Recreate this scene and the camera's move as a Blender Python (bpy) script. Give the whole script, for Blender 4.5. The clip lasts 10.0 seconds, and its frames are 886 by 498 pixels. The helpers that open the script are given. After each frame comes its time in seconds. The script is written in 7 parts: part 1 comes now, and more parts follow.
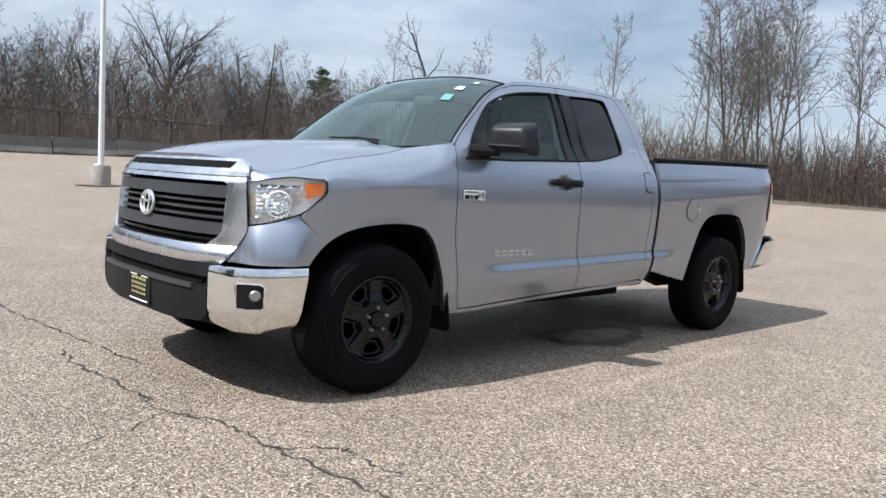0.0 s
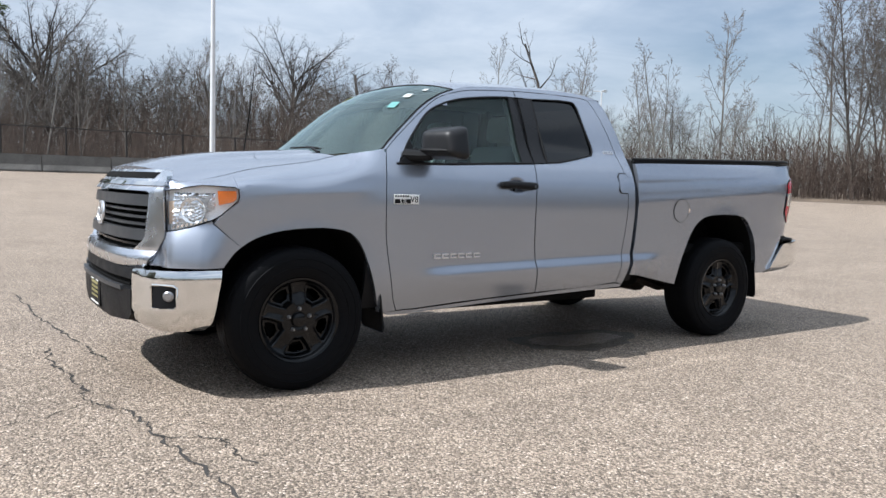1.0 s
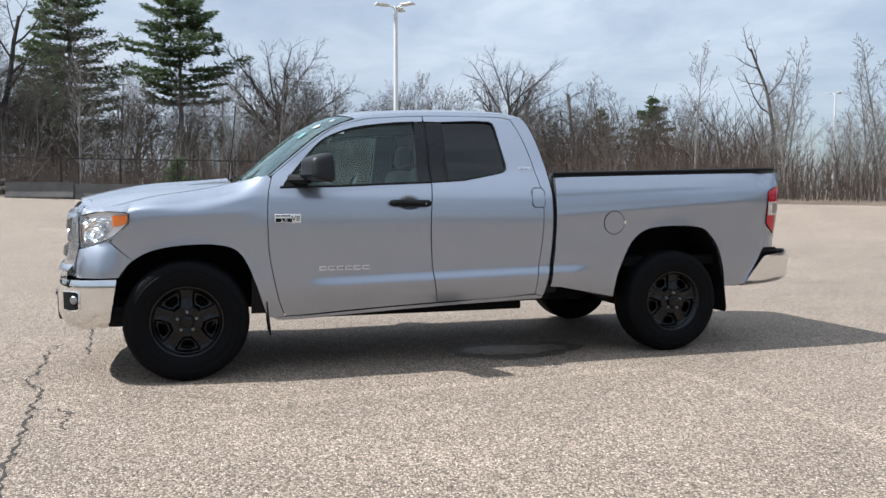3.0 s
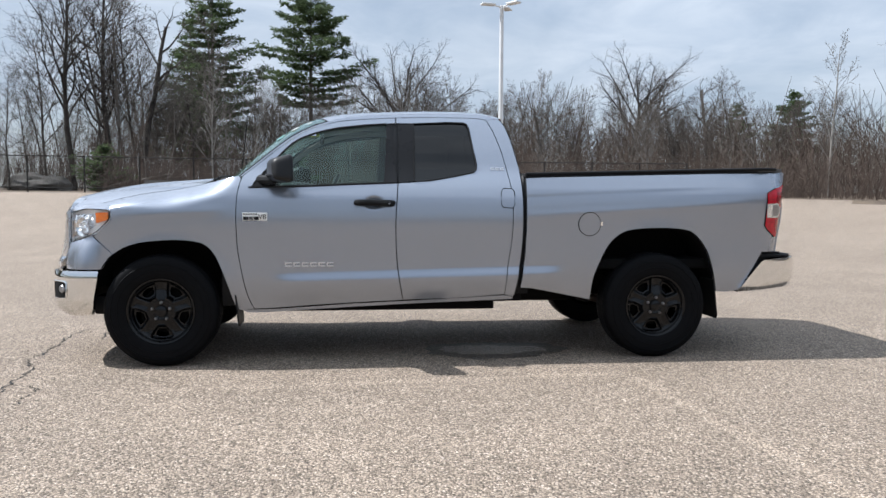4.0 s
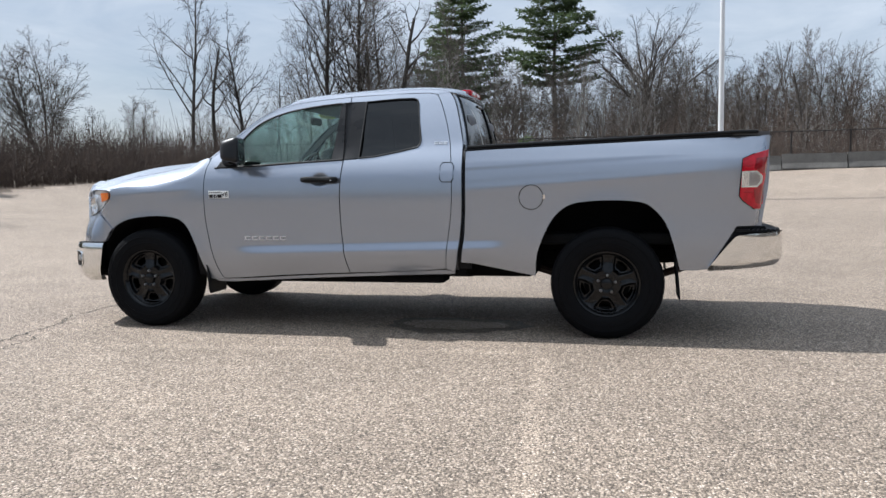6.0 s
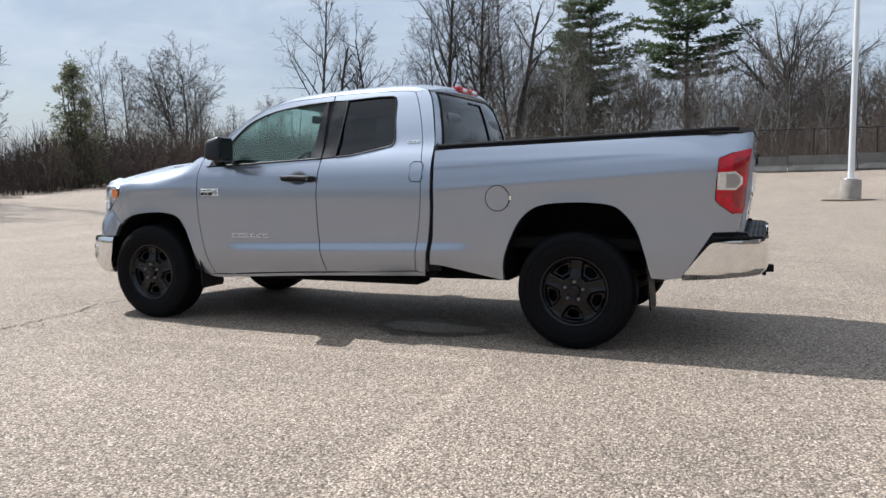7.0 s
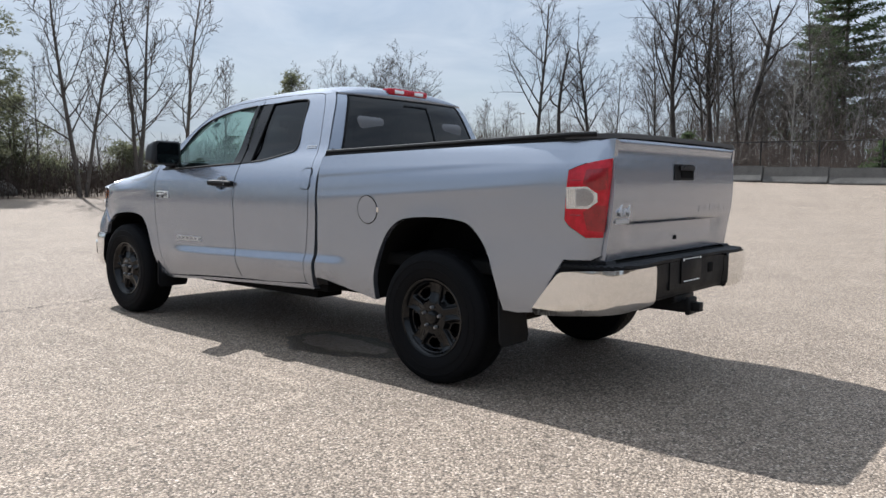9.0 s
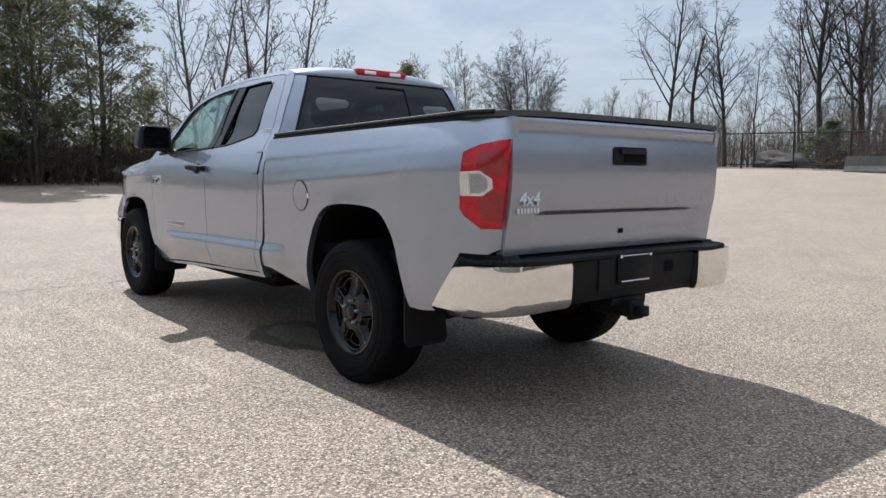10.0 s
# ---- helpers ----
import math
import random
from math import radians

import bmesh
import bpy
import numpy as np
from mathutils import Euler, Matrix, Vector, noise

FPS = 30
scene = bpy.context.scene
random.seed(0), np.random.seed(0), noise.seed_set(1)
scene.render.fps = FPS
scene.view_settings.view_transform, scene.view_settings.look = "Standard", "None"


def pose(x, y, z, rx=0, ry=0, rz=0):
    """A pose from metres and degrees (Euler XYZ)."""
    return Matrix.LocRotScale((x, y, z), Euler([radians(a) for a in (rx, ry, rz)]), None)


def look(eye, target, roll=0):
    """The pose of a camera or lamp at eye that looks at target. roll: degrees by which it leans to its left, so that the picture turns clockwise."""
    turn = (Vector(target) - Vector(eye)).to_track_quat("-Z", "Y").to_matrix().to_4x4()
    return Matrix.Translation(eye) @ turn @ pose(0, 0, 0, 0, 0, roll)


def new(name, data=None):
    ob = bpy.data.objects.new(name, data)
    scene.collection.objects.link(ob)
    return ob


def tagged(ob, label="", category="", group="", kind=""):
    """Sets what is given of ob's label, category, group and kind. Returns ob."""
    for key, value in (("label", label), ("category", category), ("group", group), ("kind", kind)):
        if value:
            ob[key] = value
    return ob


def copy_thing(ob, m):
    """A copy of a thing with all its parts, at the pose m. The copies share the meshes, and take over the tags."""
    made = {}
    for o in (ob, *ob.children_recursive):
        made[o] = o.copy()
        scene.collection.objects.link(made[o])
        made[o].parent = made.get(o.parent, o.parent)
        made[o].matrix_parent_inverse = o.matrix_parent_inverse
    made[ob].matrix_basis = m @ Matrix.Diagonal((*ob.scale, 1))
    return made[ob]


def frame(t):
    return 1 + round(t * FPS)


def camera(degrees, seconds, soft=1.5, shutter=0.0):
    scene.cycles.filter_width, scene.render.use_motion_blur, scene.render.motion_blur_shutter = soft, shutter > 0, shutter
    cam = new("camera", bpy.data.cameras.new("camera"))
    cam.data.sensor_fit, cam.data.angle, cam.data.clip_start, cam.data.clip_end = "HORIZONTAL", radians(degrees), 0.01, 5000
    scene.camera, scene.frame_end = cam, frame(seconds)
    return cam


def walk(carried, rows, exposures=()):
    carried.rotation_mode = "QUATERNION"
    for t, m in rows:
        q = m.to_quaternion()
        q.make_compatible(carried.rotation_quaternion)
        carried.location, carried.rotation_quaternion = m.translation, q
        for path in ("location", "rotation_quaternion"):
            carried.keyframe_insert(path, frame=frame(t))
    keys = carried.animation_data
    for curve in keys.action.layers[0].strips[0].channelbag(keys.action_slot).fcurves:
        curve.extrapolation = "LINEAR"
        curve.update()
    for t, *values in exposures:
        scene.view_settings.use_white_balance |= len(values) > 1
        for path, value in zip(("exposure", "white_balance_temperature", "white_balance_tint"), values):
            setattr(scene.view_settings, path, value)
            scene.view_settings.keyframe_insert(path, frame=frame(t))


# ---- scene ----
cam = camera(59.9, 10.0)
PATH = [
    (0, (-2.525, -4.171, 1.177), (-1.165, -2.716, 0.993), 3.3),
    (0.5, (-2.11, -4.529, 1.185), (-0.871, -2.97, 1.0), 2.9),
    (1, (-1.707, -4.943, 1.183), (-0.596, -3.288, 1.015), 1.8),
    (1.5, (-1.255, -5.319, 1.174), (-0.273, -3.584, 1.014), 1.0),
    (2, (-0.802, -5.701, 1.179), (0.052, -3.898, 1.04), 0.4),
    (2.5, (-0.346, -6.072, 1.194), (0.376, -4.211, 1.064), -0.1),
    (4, (1.346, -6.672, 1.221), (1.587, -4.691, 1.091), 0.3),
    (4.5, (1.954, -6.805, 1.22), (2.021, -4.811, 1.085), -0.2),
    (5, (2.56, -6.779, 1.205), (2.453, -4.787, 1.064), -0.2),
    (5.5, (3.183, -6.748, 1.188), (2.905, -4.774, 1.033), -0.7),
    (6, (3.776, -6.604, 1.178), (3.333, -4.662, 0.997), -1.0),
    (7.5, (5.418, -5.775, 1.199), (4.494, -4.01, 1.022), -0.4),
    (8, (5.909, -5.392, 1.208), (4.853, -3.702, 1.04), -0.2),
    (8.5, (6.312, -4.905, 1.223), (5.145, -3.289, 1.056), -0.2),
    (9, (6.71, -4.41, 1.223), (5.416, -2.895, 1.046), 0.5),
    (9.5, (7.019, -3.849, 1.205), (5.621, -2.434, 1.0), 1.0),
    (10, (7.3, -3.278, 1.204), (5.762, -2.016, 0.998), 0.8),
]
walk(cam, [(t, look(eye, target, roll)) for t, eye, target, roll in PATH], exposures=[(0, 0.50, 6130, 9), (5, 0.47, 6130, 9), (7.5, 0.43, 6130, 9), (10, 0.43, 6130, 9)])

# ---- world and sun ----
SUN = Vector((-1.14, 0.22, 1.42)).normalized()
world = bpy.data.worlds.new("world")
scene.world = world
world.use_nodes = True


def sky():
    nt = world.node_tree
    N, L = nt.nodes, nt.links
    N.clear()
    out, bg = N.new("ShaderNodeOutputWorld"), N.new("ShaderNodeBackground")
    tex = N.new("ShaderNodeTexSky")
    tex.sky_type, tex.sun_disc = "NISHITA", False
    tex.sun_elevation = math.asin(SUN.z)
    tex.sun_rotation = math.atan2(SUN.x, SUN.y)
    tex.air_density, tex.dust_density, tex.ozone_density = 1.0, 1.6, 1.0
    co, mp = N.new("ShaderNodeTexCoord"), N.new("ShaderNodeMapping")
    mp.inputs["Scale"].default_value = (1.0, 1.0, 3.2)
    L.new(co.outputs["Generated"], mp.inputs["Vector"])
    n1, n2 = N.new("ShaderNodeTexNoise"), N.new("ShaderNodeTexNoise")
    for n, sc, de, ro in ((n1, 1.7, 7, 0.56), (n2, 5.5, 6, 0.6)):
        n.inputs["Scale"].default_value, n.inputs["Detail"].default_value, n.inputs["Roughness"].default_value = sc, de, ro
        n.inputs["Distortion"].default_value = 0.5
        L.new(mp.outputs["Vector"], n.inputs["Vector"])
    r1, r2 = N.new("ShaderNodeMapRange"), N.new("ShaderNodeMapRange")
    r1.inputs[1].default_value, r1.inputs[2].default_value = 0.30, 0.62
    r1.inputs[3].default_value, r1.inputs[4].default_value = 0.12, 0.80
    r2.inputs[1].default_value, r2.inputs[2].default_value = 0.35, 0.75
    L.new(n1.outputs[0], r1.inputs[0])
    L.new(n2.outputs[0], r2.inputs[0])
    cloud = N.new("ShaderNodeMix")
    cloud.data_type = "RGBA"
    cloud.inputs[6].default_value, cloud.inputs[7].default_value = (5.8, 6.6, 7.7, 1), (8.3, 8.8, 9.5, 1)
    L.new(r2.outputs[0], cloud.inputs[0])
    # a veiled sky grows brighter towards the zenith
    sep, up, veil = N.new("ShaderNodeSeparateXYZ"), N.new("ShaderNodeMapRange"), N.new("ShaderNodeVectorMath")
    L.new(co.outputs["Generated"], sep.inputs[0])
    up.inputs[1].default_value, up.inputs[2].default_value = 0.0, 1.0
    up.inputs[3].default_value, up.inputs[4].default_value = 0.84, 1.6
    L.new(sep.outputs[2], up.inputs[0])
    veil.operation = "SCALE"
    # and is a little thicker and greyer to the west
    west = N.new("ShaderNodeMath")
    west.operation, west.inputs[1].default_value = "MULTIPLY_ADD", 0.10
    L.new(sep.outputs[0], west.inputs[0])
    L.new(up.outputs[0], west.inputs[2])
    L.new(cloud.outputs[2], veil.inputs[0])
    L.new(west.outputs[0], veil.inputs["Scale"])
    cover = N.new("ShaderNodeMath")
    cover.operation, cover.use_clamp, cover.inputs[1].default_value = "MULTIPLY_ADD", True, 0.45
    L.new(sep.outputs[2], cover.inputs[0])
    L.new(r1.outputs[0], cover.inputs[2])
    mix = N.new("ShaderNodeMix")
    mix.data_type = "RGBA"
    L.new(cover.outputs[0], mix.inputs[0])
    L.new(tex.outputs[0], mix.inputs[6])
    L.new(veil.outputs[0], mix.inputs[7])
    L.new(mix.outputs[2], bg.inputs[0])
    bg.inputs[1].default_value = SKY
    L.new(bg.outputs[0], out.inputs[0])


SKY = 0.073
sky()
sun = new("sun", bpy.data.lights.new("sun", "SUN"))
sun.data.energy, sun.data.angle, sun.data.color = 5.25, radians(0.6), (1.0, 0.975, 0.945)
sun.matrix_world = look(SUN * 200, (0, 0, 0))

# ---- materials ----
def material(name, colour, rough=0.6, metal=0.0, vary=0.12, scale=8.0, fine=120.0, bump=0.0, coat=0.0, spec=0.5, second=None, rough_vary=0.08):
    """A principled material with a coarse and a fine variation of colour, gloss and relief."""
    m = bpy.data.materials.new(name)
    m.use_nodes = True
    N, L = m.node_tree.nodes, m.node_tree.links
    p = N["Principled BSDF"]
    co = N.new("ShaderNodeTexCoord")
    a, b = N.new("ShaderNodeTexNoise"), N.new("ShaderNodeTexNoise")
    for n, s in ((a, scale), (b, fine)):
        n.inputs["Scale"].default_value, n.inputs["Detail"].default_value = s, 5
        L.new(co.outputs["Object"], n.inputs["Vector"])
    add = N.new("ShaderNodeMath")
    add.operation = "ADD"
    L.new(a.outputs[0], add.inputs[0])
    L.new(b.outputs[0], add.inputs[1])
    rng = N.new("ShaderNodeMapRange")
    rng.inputs[1].default_value, rng.inputs[2].default_value = 0.7, 1.3
    L.new(add.outputs[0], rng.inputs[0])
    mix = N.new("ShaderNodeMix")
    mix.data_type = "RGBA"
    lo = [c * (1 - vary) for c in colour]
    hi = list(second) if second else [min(1.0, c * (1 + vary)) for c in colour]
    mix.inputs[6].default_value, mix.inputs[7].default_value = (*lo, 1), (*hi, 1)
    L.new(rng.outputs[0], mix.inputs[0])
    L.new(mix.outputs[2], p.inputs["Base Color"])
    rr = N.new("ShaderNodeMapRange")
    rr.inputs[1].default_value, rr.inputs[2].default_value = 0.3, 0.7
    rr.inputs[3].default_value, rr.inputs[4].default_value = max(0.02, rough - rough_vary), min(1, rough + rough_vary)
    L.new(a.outputs[0], rr.inputs[0])
    L.new(rr.outputs[0], p.inputs["Roughness"])
    p.inputs["Metallic"].default_value = metal
    p.inputs["Specular IOR Level"].default_value = spec
    p.inputs["Coat Weight"].default_value = coat
    p.inputs["Coat Roughness"].default_value = 0.03
    if bump:
        bp = N.new("ShaderNodeBump")
        bp.inputs["Distance"].default_value = bump
        L.new(b.outputs[0], bp.inputs["Height"])
        L.new(bp.outputs[0], p.inputs["Normal"])
    return m


def paint_material():
    m = bpy.data.materials.new("silver_paint")
    m.use_nodes = True
    N, L = m.node_tree.nodes, m.node_tree.links
    p = N["Principled BSDF"]
    co, fl, dust = N.new("ShaderNodeTexCoord"), N.new("ShaderNodeTexVoronoi"), N.new("ShaderNodeTexNoise")
    fl.inputs["Scale"].default_value, dust.inputs["Scale"].default_value, dust.inputs["Detail"].default_value = 1400, 2.5, 6
    L.new(co.outputs["Object"], fl.inputs["Vector"])
    L.new(co.outputs["Object"], dust.inputs["Vector"])
    g = N.new("ShaderNodeRGBToBW")
    L.new(fl.outputs["Color"], g.inputs[0])
    mix = N.new("ShaderNodeMix")
    mix.data_type = "RGBA"
    mix.inputs[6].default_value, mix.inputs[7].default_value = (0.276, 0.302, 0.354, 1), (0.392, 0.422, 0.484, 1)
    L.new(g.outputs[0], mix.inputs[0])
    L.new(mix.outputs[2], p.inputs["Base Color"])
    p.inputs["Metallic"].default_value = 0.9
    rr = N.new("ShaderNodeMapRange")
    rr.inputs[3].default_value, rr.inputs[4].default_value = 0.21, 0.29
    L.new(dust.outputs[0], rr.inputs[0])
    L.new(rr.outputs[0], p.inputs["Roughness"])
    p.inputs["Coat Weight"].default_value, p.inputs["Coat Roughness"].default_value = 1.0, 0.03
    # the flakes lie unevenly: a second, wider sheen
    q, sh = N.new("ShaderNodeBsdfPrincipled"), N.new("ShaderNodeMixShader")
    L.new(mix.outputs[2], q.inputs["Base Color"])
    q.inputs["Metallic"].default_value, q.inputs["Roughness"].default_value = 0.85, 0.58
    sh.inputs[0].default_value = 0.22
    L.new(p.outputs[0], sh.inputs[1])
    L.new(q.outputs[0], sh.inputs[2])
    L.new(sh.outputs[0], N["Material Output"].inputs[0])
    return m


def glass_material(name, tint, gloss=(1.0, 1.0, 1.0), ior=1.55, haze=0.0):
    """Thin glass: tinted see-through with a mirror sheen that grows at a slant."""
    m = bpy.data.materials.new(name)
    m.use_nodes = True
    N, L = m.node_tree.nodes, m.node_tree.links
    N.remove(N["Principled BSDF"])
    tr, gl, mx, lw = (N.new(k) for k in ("ShaderNodeBsdfTransparent", "ShaderNodeBsdfGlossy", "ShaderNodeMixShader", "ShaderNodeLayerWeight"))
    steep, sheen = N.new("ShaderNodeMath"), N.new("ShaderNodeMath")
    head_on = ((ior - 1) / (ior + 1)) ** 2
    tr.inputs[0].default_value = (*tint, 1)
    gl.inputs["Roughness"].default_value = 0.02
    gl.inputs[0].default_value = (*gloss, 1)
    lw.inputs[0].default_value = 0.5
    steep.operation, steep.inputs[1].default_value = "POWER", 5.0
    sheen.operation, sheen.inputs[1].default_value, sheen.inputs[2].default_value = "MULTIPLY_ADD", 1 - head_on, head_on
    L.new(lw.outputs["Facing"], steep.inputs[0])
    L.new(steep.outputs[0], sheen.inputs[0])
    L.new(sheen.outputs[0], mx.inputs[0])
    L.new(tr.outputs[0], mx.inputs[1])
    L.new(gl.outputs[0], mx.inputs[2])
    out = mx.outputs[0]
    if haze:
        # a film of dust that the sun lights up from either side
        film, df, tl, mf = N.new("ShaderNodeMixShader"), N.new("ShaderNodeBsdfDiffuse"), N.new("ShaderNodeBsdfTranslucent"), N.new("ShaderNodeMixShader")
        df.inputs[0].default_value = tl.inputs[0].default_value = (0.55, 0.72, 0.69, 1)
        film.inputs[0].default_value, mf.inputs[0].default_value = haze, 0.55
        L.new(df.outputs[0], mf.inputs[1])
        L.new(tl.outputs[0], mf.inputs[2])
        L.new(out, film.inputs[1])
        L.new(mf.outputs[0], film.inputs[2])
        out = film.outputs[0]
    L.new(out, N["Material Output"].inputs[0])
    return m


def asphalt_material(name, tone=1.0, rough=0.78, lines=()):
    """Old asphalt whose binder has worn off light stone chips."""
    m = bpy.data.materials.new(name)
    m.use_nodes = True
    N, L = m.node_tree.nodes, m.node_tree.links
    p = N["Principled BSDF"]
    co = N.new("ShaderNodeTexCoord")
    chips, stain, wide, grit = N.new("ShaderNodeTexVoronoi"), N.new("ShaderNodeTexNoise"), N.new("ShaderNodeTexNoise"), N.new("ShaderNodeTexVoronoi")
    chips.inputs["Scale"].default_value, grit.inputs["Scale"].default_value = 92, 230
    stain.inputs["Scale"].default_value, stain.inputs["Detail"].default_value = 0.9, 8
    wide.inputs["Scale"].default_value, wide.inputs["Detail"].default_value = 0.11, 6
    stain.inputs["Roughness"].default_value = 0.62
    for n in (chips, stain, wide, grit):
        L.new(co.outputs["Object"], n.inputs["Vector"])
    bw = N.new("ShaderNodeRGBToBW")
    L.new(chips.outputs["Color"], bw.inputs[0])
    ramp = N.new("ShaderNodeValToRGB")
    e = ramp.color_ramp.elements
    stops = ((0.0, (0.085, 0.07, 0.058)), (0.30, (0.245, 0.205, 0.166)), (0.55, (0.40, 0.34, 0.277)), (0.78, (0.53, 0.455, 0.376)), (1.0, (0.86, 0.78, 0.70)))
    while len(e) < len(stops):
        e.new(0.5)
    for k, (at, c) in zip(e, stops):
        k.position, k.color = at, (c[0] * tone * 0.89, c[1] * tone * 0.83, c[2] * tone * 0.78, 1)
    L.new(bw.outputs[0], ramp.inputs[0])
    gap = N.new("ShaderNodeMapRange")
    gap.inputs[1].default_value, gap.inputs[2].default_value = 0.25, 0.75
    gap.inputs[3].default_value, gap.inputs[4].default_value = 1.14, 0.48
    L.new(chips.outputs["Distance"], gap.inputs[0])
    s1, s2 = N.new("ShaderNodeMapRange"), N.new("ShaderNodeMapRange")
    for s, lo, hi in ((s1, 0.87, 1.11), (s2, 0.92, 1.09)):
        s.inputs[1].default_value, s.inputs[2].default_value = 0.3, 0.7
        s.inputs[3].default_value, s.inputs[4].default_value = lo, hi
    L.new(stain.outputs[0], s1.inputs[0])
    L.new(wide.outputs[0], s2.inputs[0])
    m1, m2, vm = N.new("ShaderNodeMath"), N.new("ShaderNodeMath"), N.new("ShaderNodeVectorMath")
    m1.operation = m2.operation = "MULTIPLY"
    vm.operation = "SCALE"
    L.new(s1.outputs[0], m1.inputs[0])
    L.new(s2.outputs[0], m1.inputs[1])
    L.new(m1.outputs[0], m2.inputs[0])
    L.new(gap.outputs[0], m2.inputs[1])
    L.new(ramp.outputs[0], vm.inputs[0])
    # faded parking lines: paint left in the hollows, as a*x + b*y + c = 0 between two ends along one axis
    factor = m2.outputs[0]
    sep = N.new("ShaderNodeSeparateXYZ")
    L.new(co.outputs["Object"], sep.inputs[0])
    for a, b, c, axis, lo, hi, gain in lines:
        dot, away, band, e0, e1, mul, mul2, wear, mul3, plus, out = (N.new("ShaderNodeMath") if k not in (2, 3, 4, 7) else N.new("ShaderNodeMapRange") for k in range(11))
        vec = N.new("ShaderNodeVectorMath")
        vec.operation = "DOT_PRODUCT"
        vec.inputs[1].default_value = (a, b, 0)
        L.new(co.outputs["Object"], vec.inputs[0])
        dot.operation, dot.inputs[1].default_value = "ADD", c
        L.new(vec.outputs["Value"], dot.inputs[0])
        away.operation = "ABSOLUTE"
        L.new(dot.outputs[0], away.inputs[0])
        for node, src, p0, p1 in ((band, away.outputs[0], 0.075, 0.025), (e0, sep.outputs[axis], lo, lo + 0.3), (e1, sep.outputs[axis], hi, hi - 0.3), (wear, stain.outputs[0], 0.30, 0.55)):
            node.inputs[1].default_value, node.inputs[2].default_value = p0, p1
            L.new(src, node.inputs[0])
        for node, u, v in ((mul, band.outputs[0], e0.outputs[0]), (mul2, mul.outputs[0], e1.outputs[0]), (mul3, mul2.outputs[0], wear.outputs[0])):
            node.operation = "MULTIPLY"
            L.new(u, node.inputs[0])
            L.new(v, node.inputs[1])
        plus.operation, plus.inputs[1].default_value, plus.inputs[2].default_value = "MULTIPLY_ADD", gain, 1.0
        L.new(mul3.outputs[0], plus.inputs[0])
        out.operation = "MULTIPLY"
        L.new(factor, out.inputs[0])
        L.new(plus.outputs[0], out.inputs[1])
        factor = out.outputs[0]
    L.new(factor, vm.inputs["Scale"])
    L.new(vm.outputs[0], p.inputs["Base Color"])
    p.inputs["Roughness"].default_value = rough
    p.inputs["Specular IOR Level"].default_value = 0.4
    b1, b2 = N.new("ShaderNodeBump"), N.new("ShaderNodeBump")
    b1.inputs["Distance"].default_value, b1.invert = 0.009, True
    b2.inputs["Distance"].default_value, b2.invert = 0.0025, True
    L.new(chips.outputs["Distance"], b1.inputs["Height"])
    L.new(grit.outputs["Distance"], b2.inputs["Height"])
    L.new(b1.outputs[0], b2.inputs["Normal"])
    L.new(b2.outputs[0], p.inputs["Normal"])
    return m


def bark_material(name, dark, light):
    """Bark that changes a little from tree to tree."""
    m = material(name, dark, 0.9, vary=0.3, scale=1.5, fine=18, bump=0.01, second=light, spec=0.2)
    N, L = m.node_tree.nodes, m.node_tree.links
    p = N["Principled BSDF"]
    info, hs = N.new("ShaderNodeObjectInfo"), N.new("ShaderNodeHueSaturation")
    rng = N.new("ShaderNodeMapRange")
    rng.inputs[3].default_value, rng.inputs[4].default_value = 0.75, 1.3
    L.new(info.outputs["Random"], rng.inputs[0])
    src = p.inputs["Base Color"].links[0].from_socket
    L.new(src, hs.inputs["Color"])
    L.new(rng.outputs[0], hs.inputs["Value"])
    L.new(hs.outputs[0], p.inputs["Base Color"])
    return m


def leaf_material(name, a, b, through_light=0.4):
    m = material(name, a, 0.65, vary=0.25, scale=1.2, fine=9, second=b, spec=0.3)
    N, L = m.node_tree.nodes, m.node_tree.links
    p, tl, sh = N["Principled BSDF"], N.new("ShaderNodeBsdfTranslucent"), N.new("ShaderNodeMixShader")
    L.new(p.inputs["Base Color"].links[0].from_socket, tl.inputs[0])
    sh.inputs[0].default_value = through_light
    L.new(p.outputs[0], sh.inputs[1])
    L.new(tl.outputs[0], sh.inputs[2])
    L.new(sh.outputs[0], N["Material Output"].inputs[0])
    return m


PAINT = paint_material()
CHROME = material("chrome", (0.80, 0.80, 0.79), 0.06, 1.0, vary=0.02, rough_vary=0.03)
TRIM = material("black_plastic", (0.008, 0.0083, 0.0093), 0.52, spec=0.14, vary=0.25, fine=300, bump=0.0006)
GLOSSBLACK = material("gloss_black", (0.008, 0.008, 0.009), 0.3, vary=0.1, spec=0.25)
MIRRORCASE = material("black_mirror_shell", (0.014, 0.0143, 0.0155), 0.36, spec=0.25, vary=0.2, fine=300)
GREYTRIM = material("charcoal_trim", (0.045, 0.047, 0.051), 0.42, 0.35, vary=0.08)
RUBBER = material("rubber", (0.0042, 0.0044, 0.0052), 0.66, spec=0.08, vary=0.3, scale=14, fine=90, bump=0.0008)
WHEELPAINT = material("black_wheel_paint", (0.0035, 0.0037, 0.0044), 0.13, vary=0.25, spec=0.30, rough_vary=0.04)
DARK = material("underbody", (0.006, 0.006, 0.006), 0.95, vary=0.3, spec=0.1)
RUST = material("rusty_steel", (0.030, 0.020, 0.015), 0.8, 0.3, vary=0.4)
STEEL = material("steel", (0.35, 0.35, 0.36), 0.35, 0.9, vary=0.2)
GLASS = glass_material("windscreen_glass", (0.62, 0.76, 0.73), gloss=(0.84, 1.0, 0.98), ior=2.0, haze=0.045)
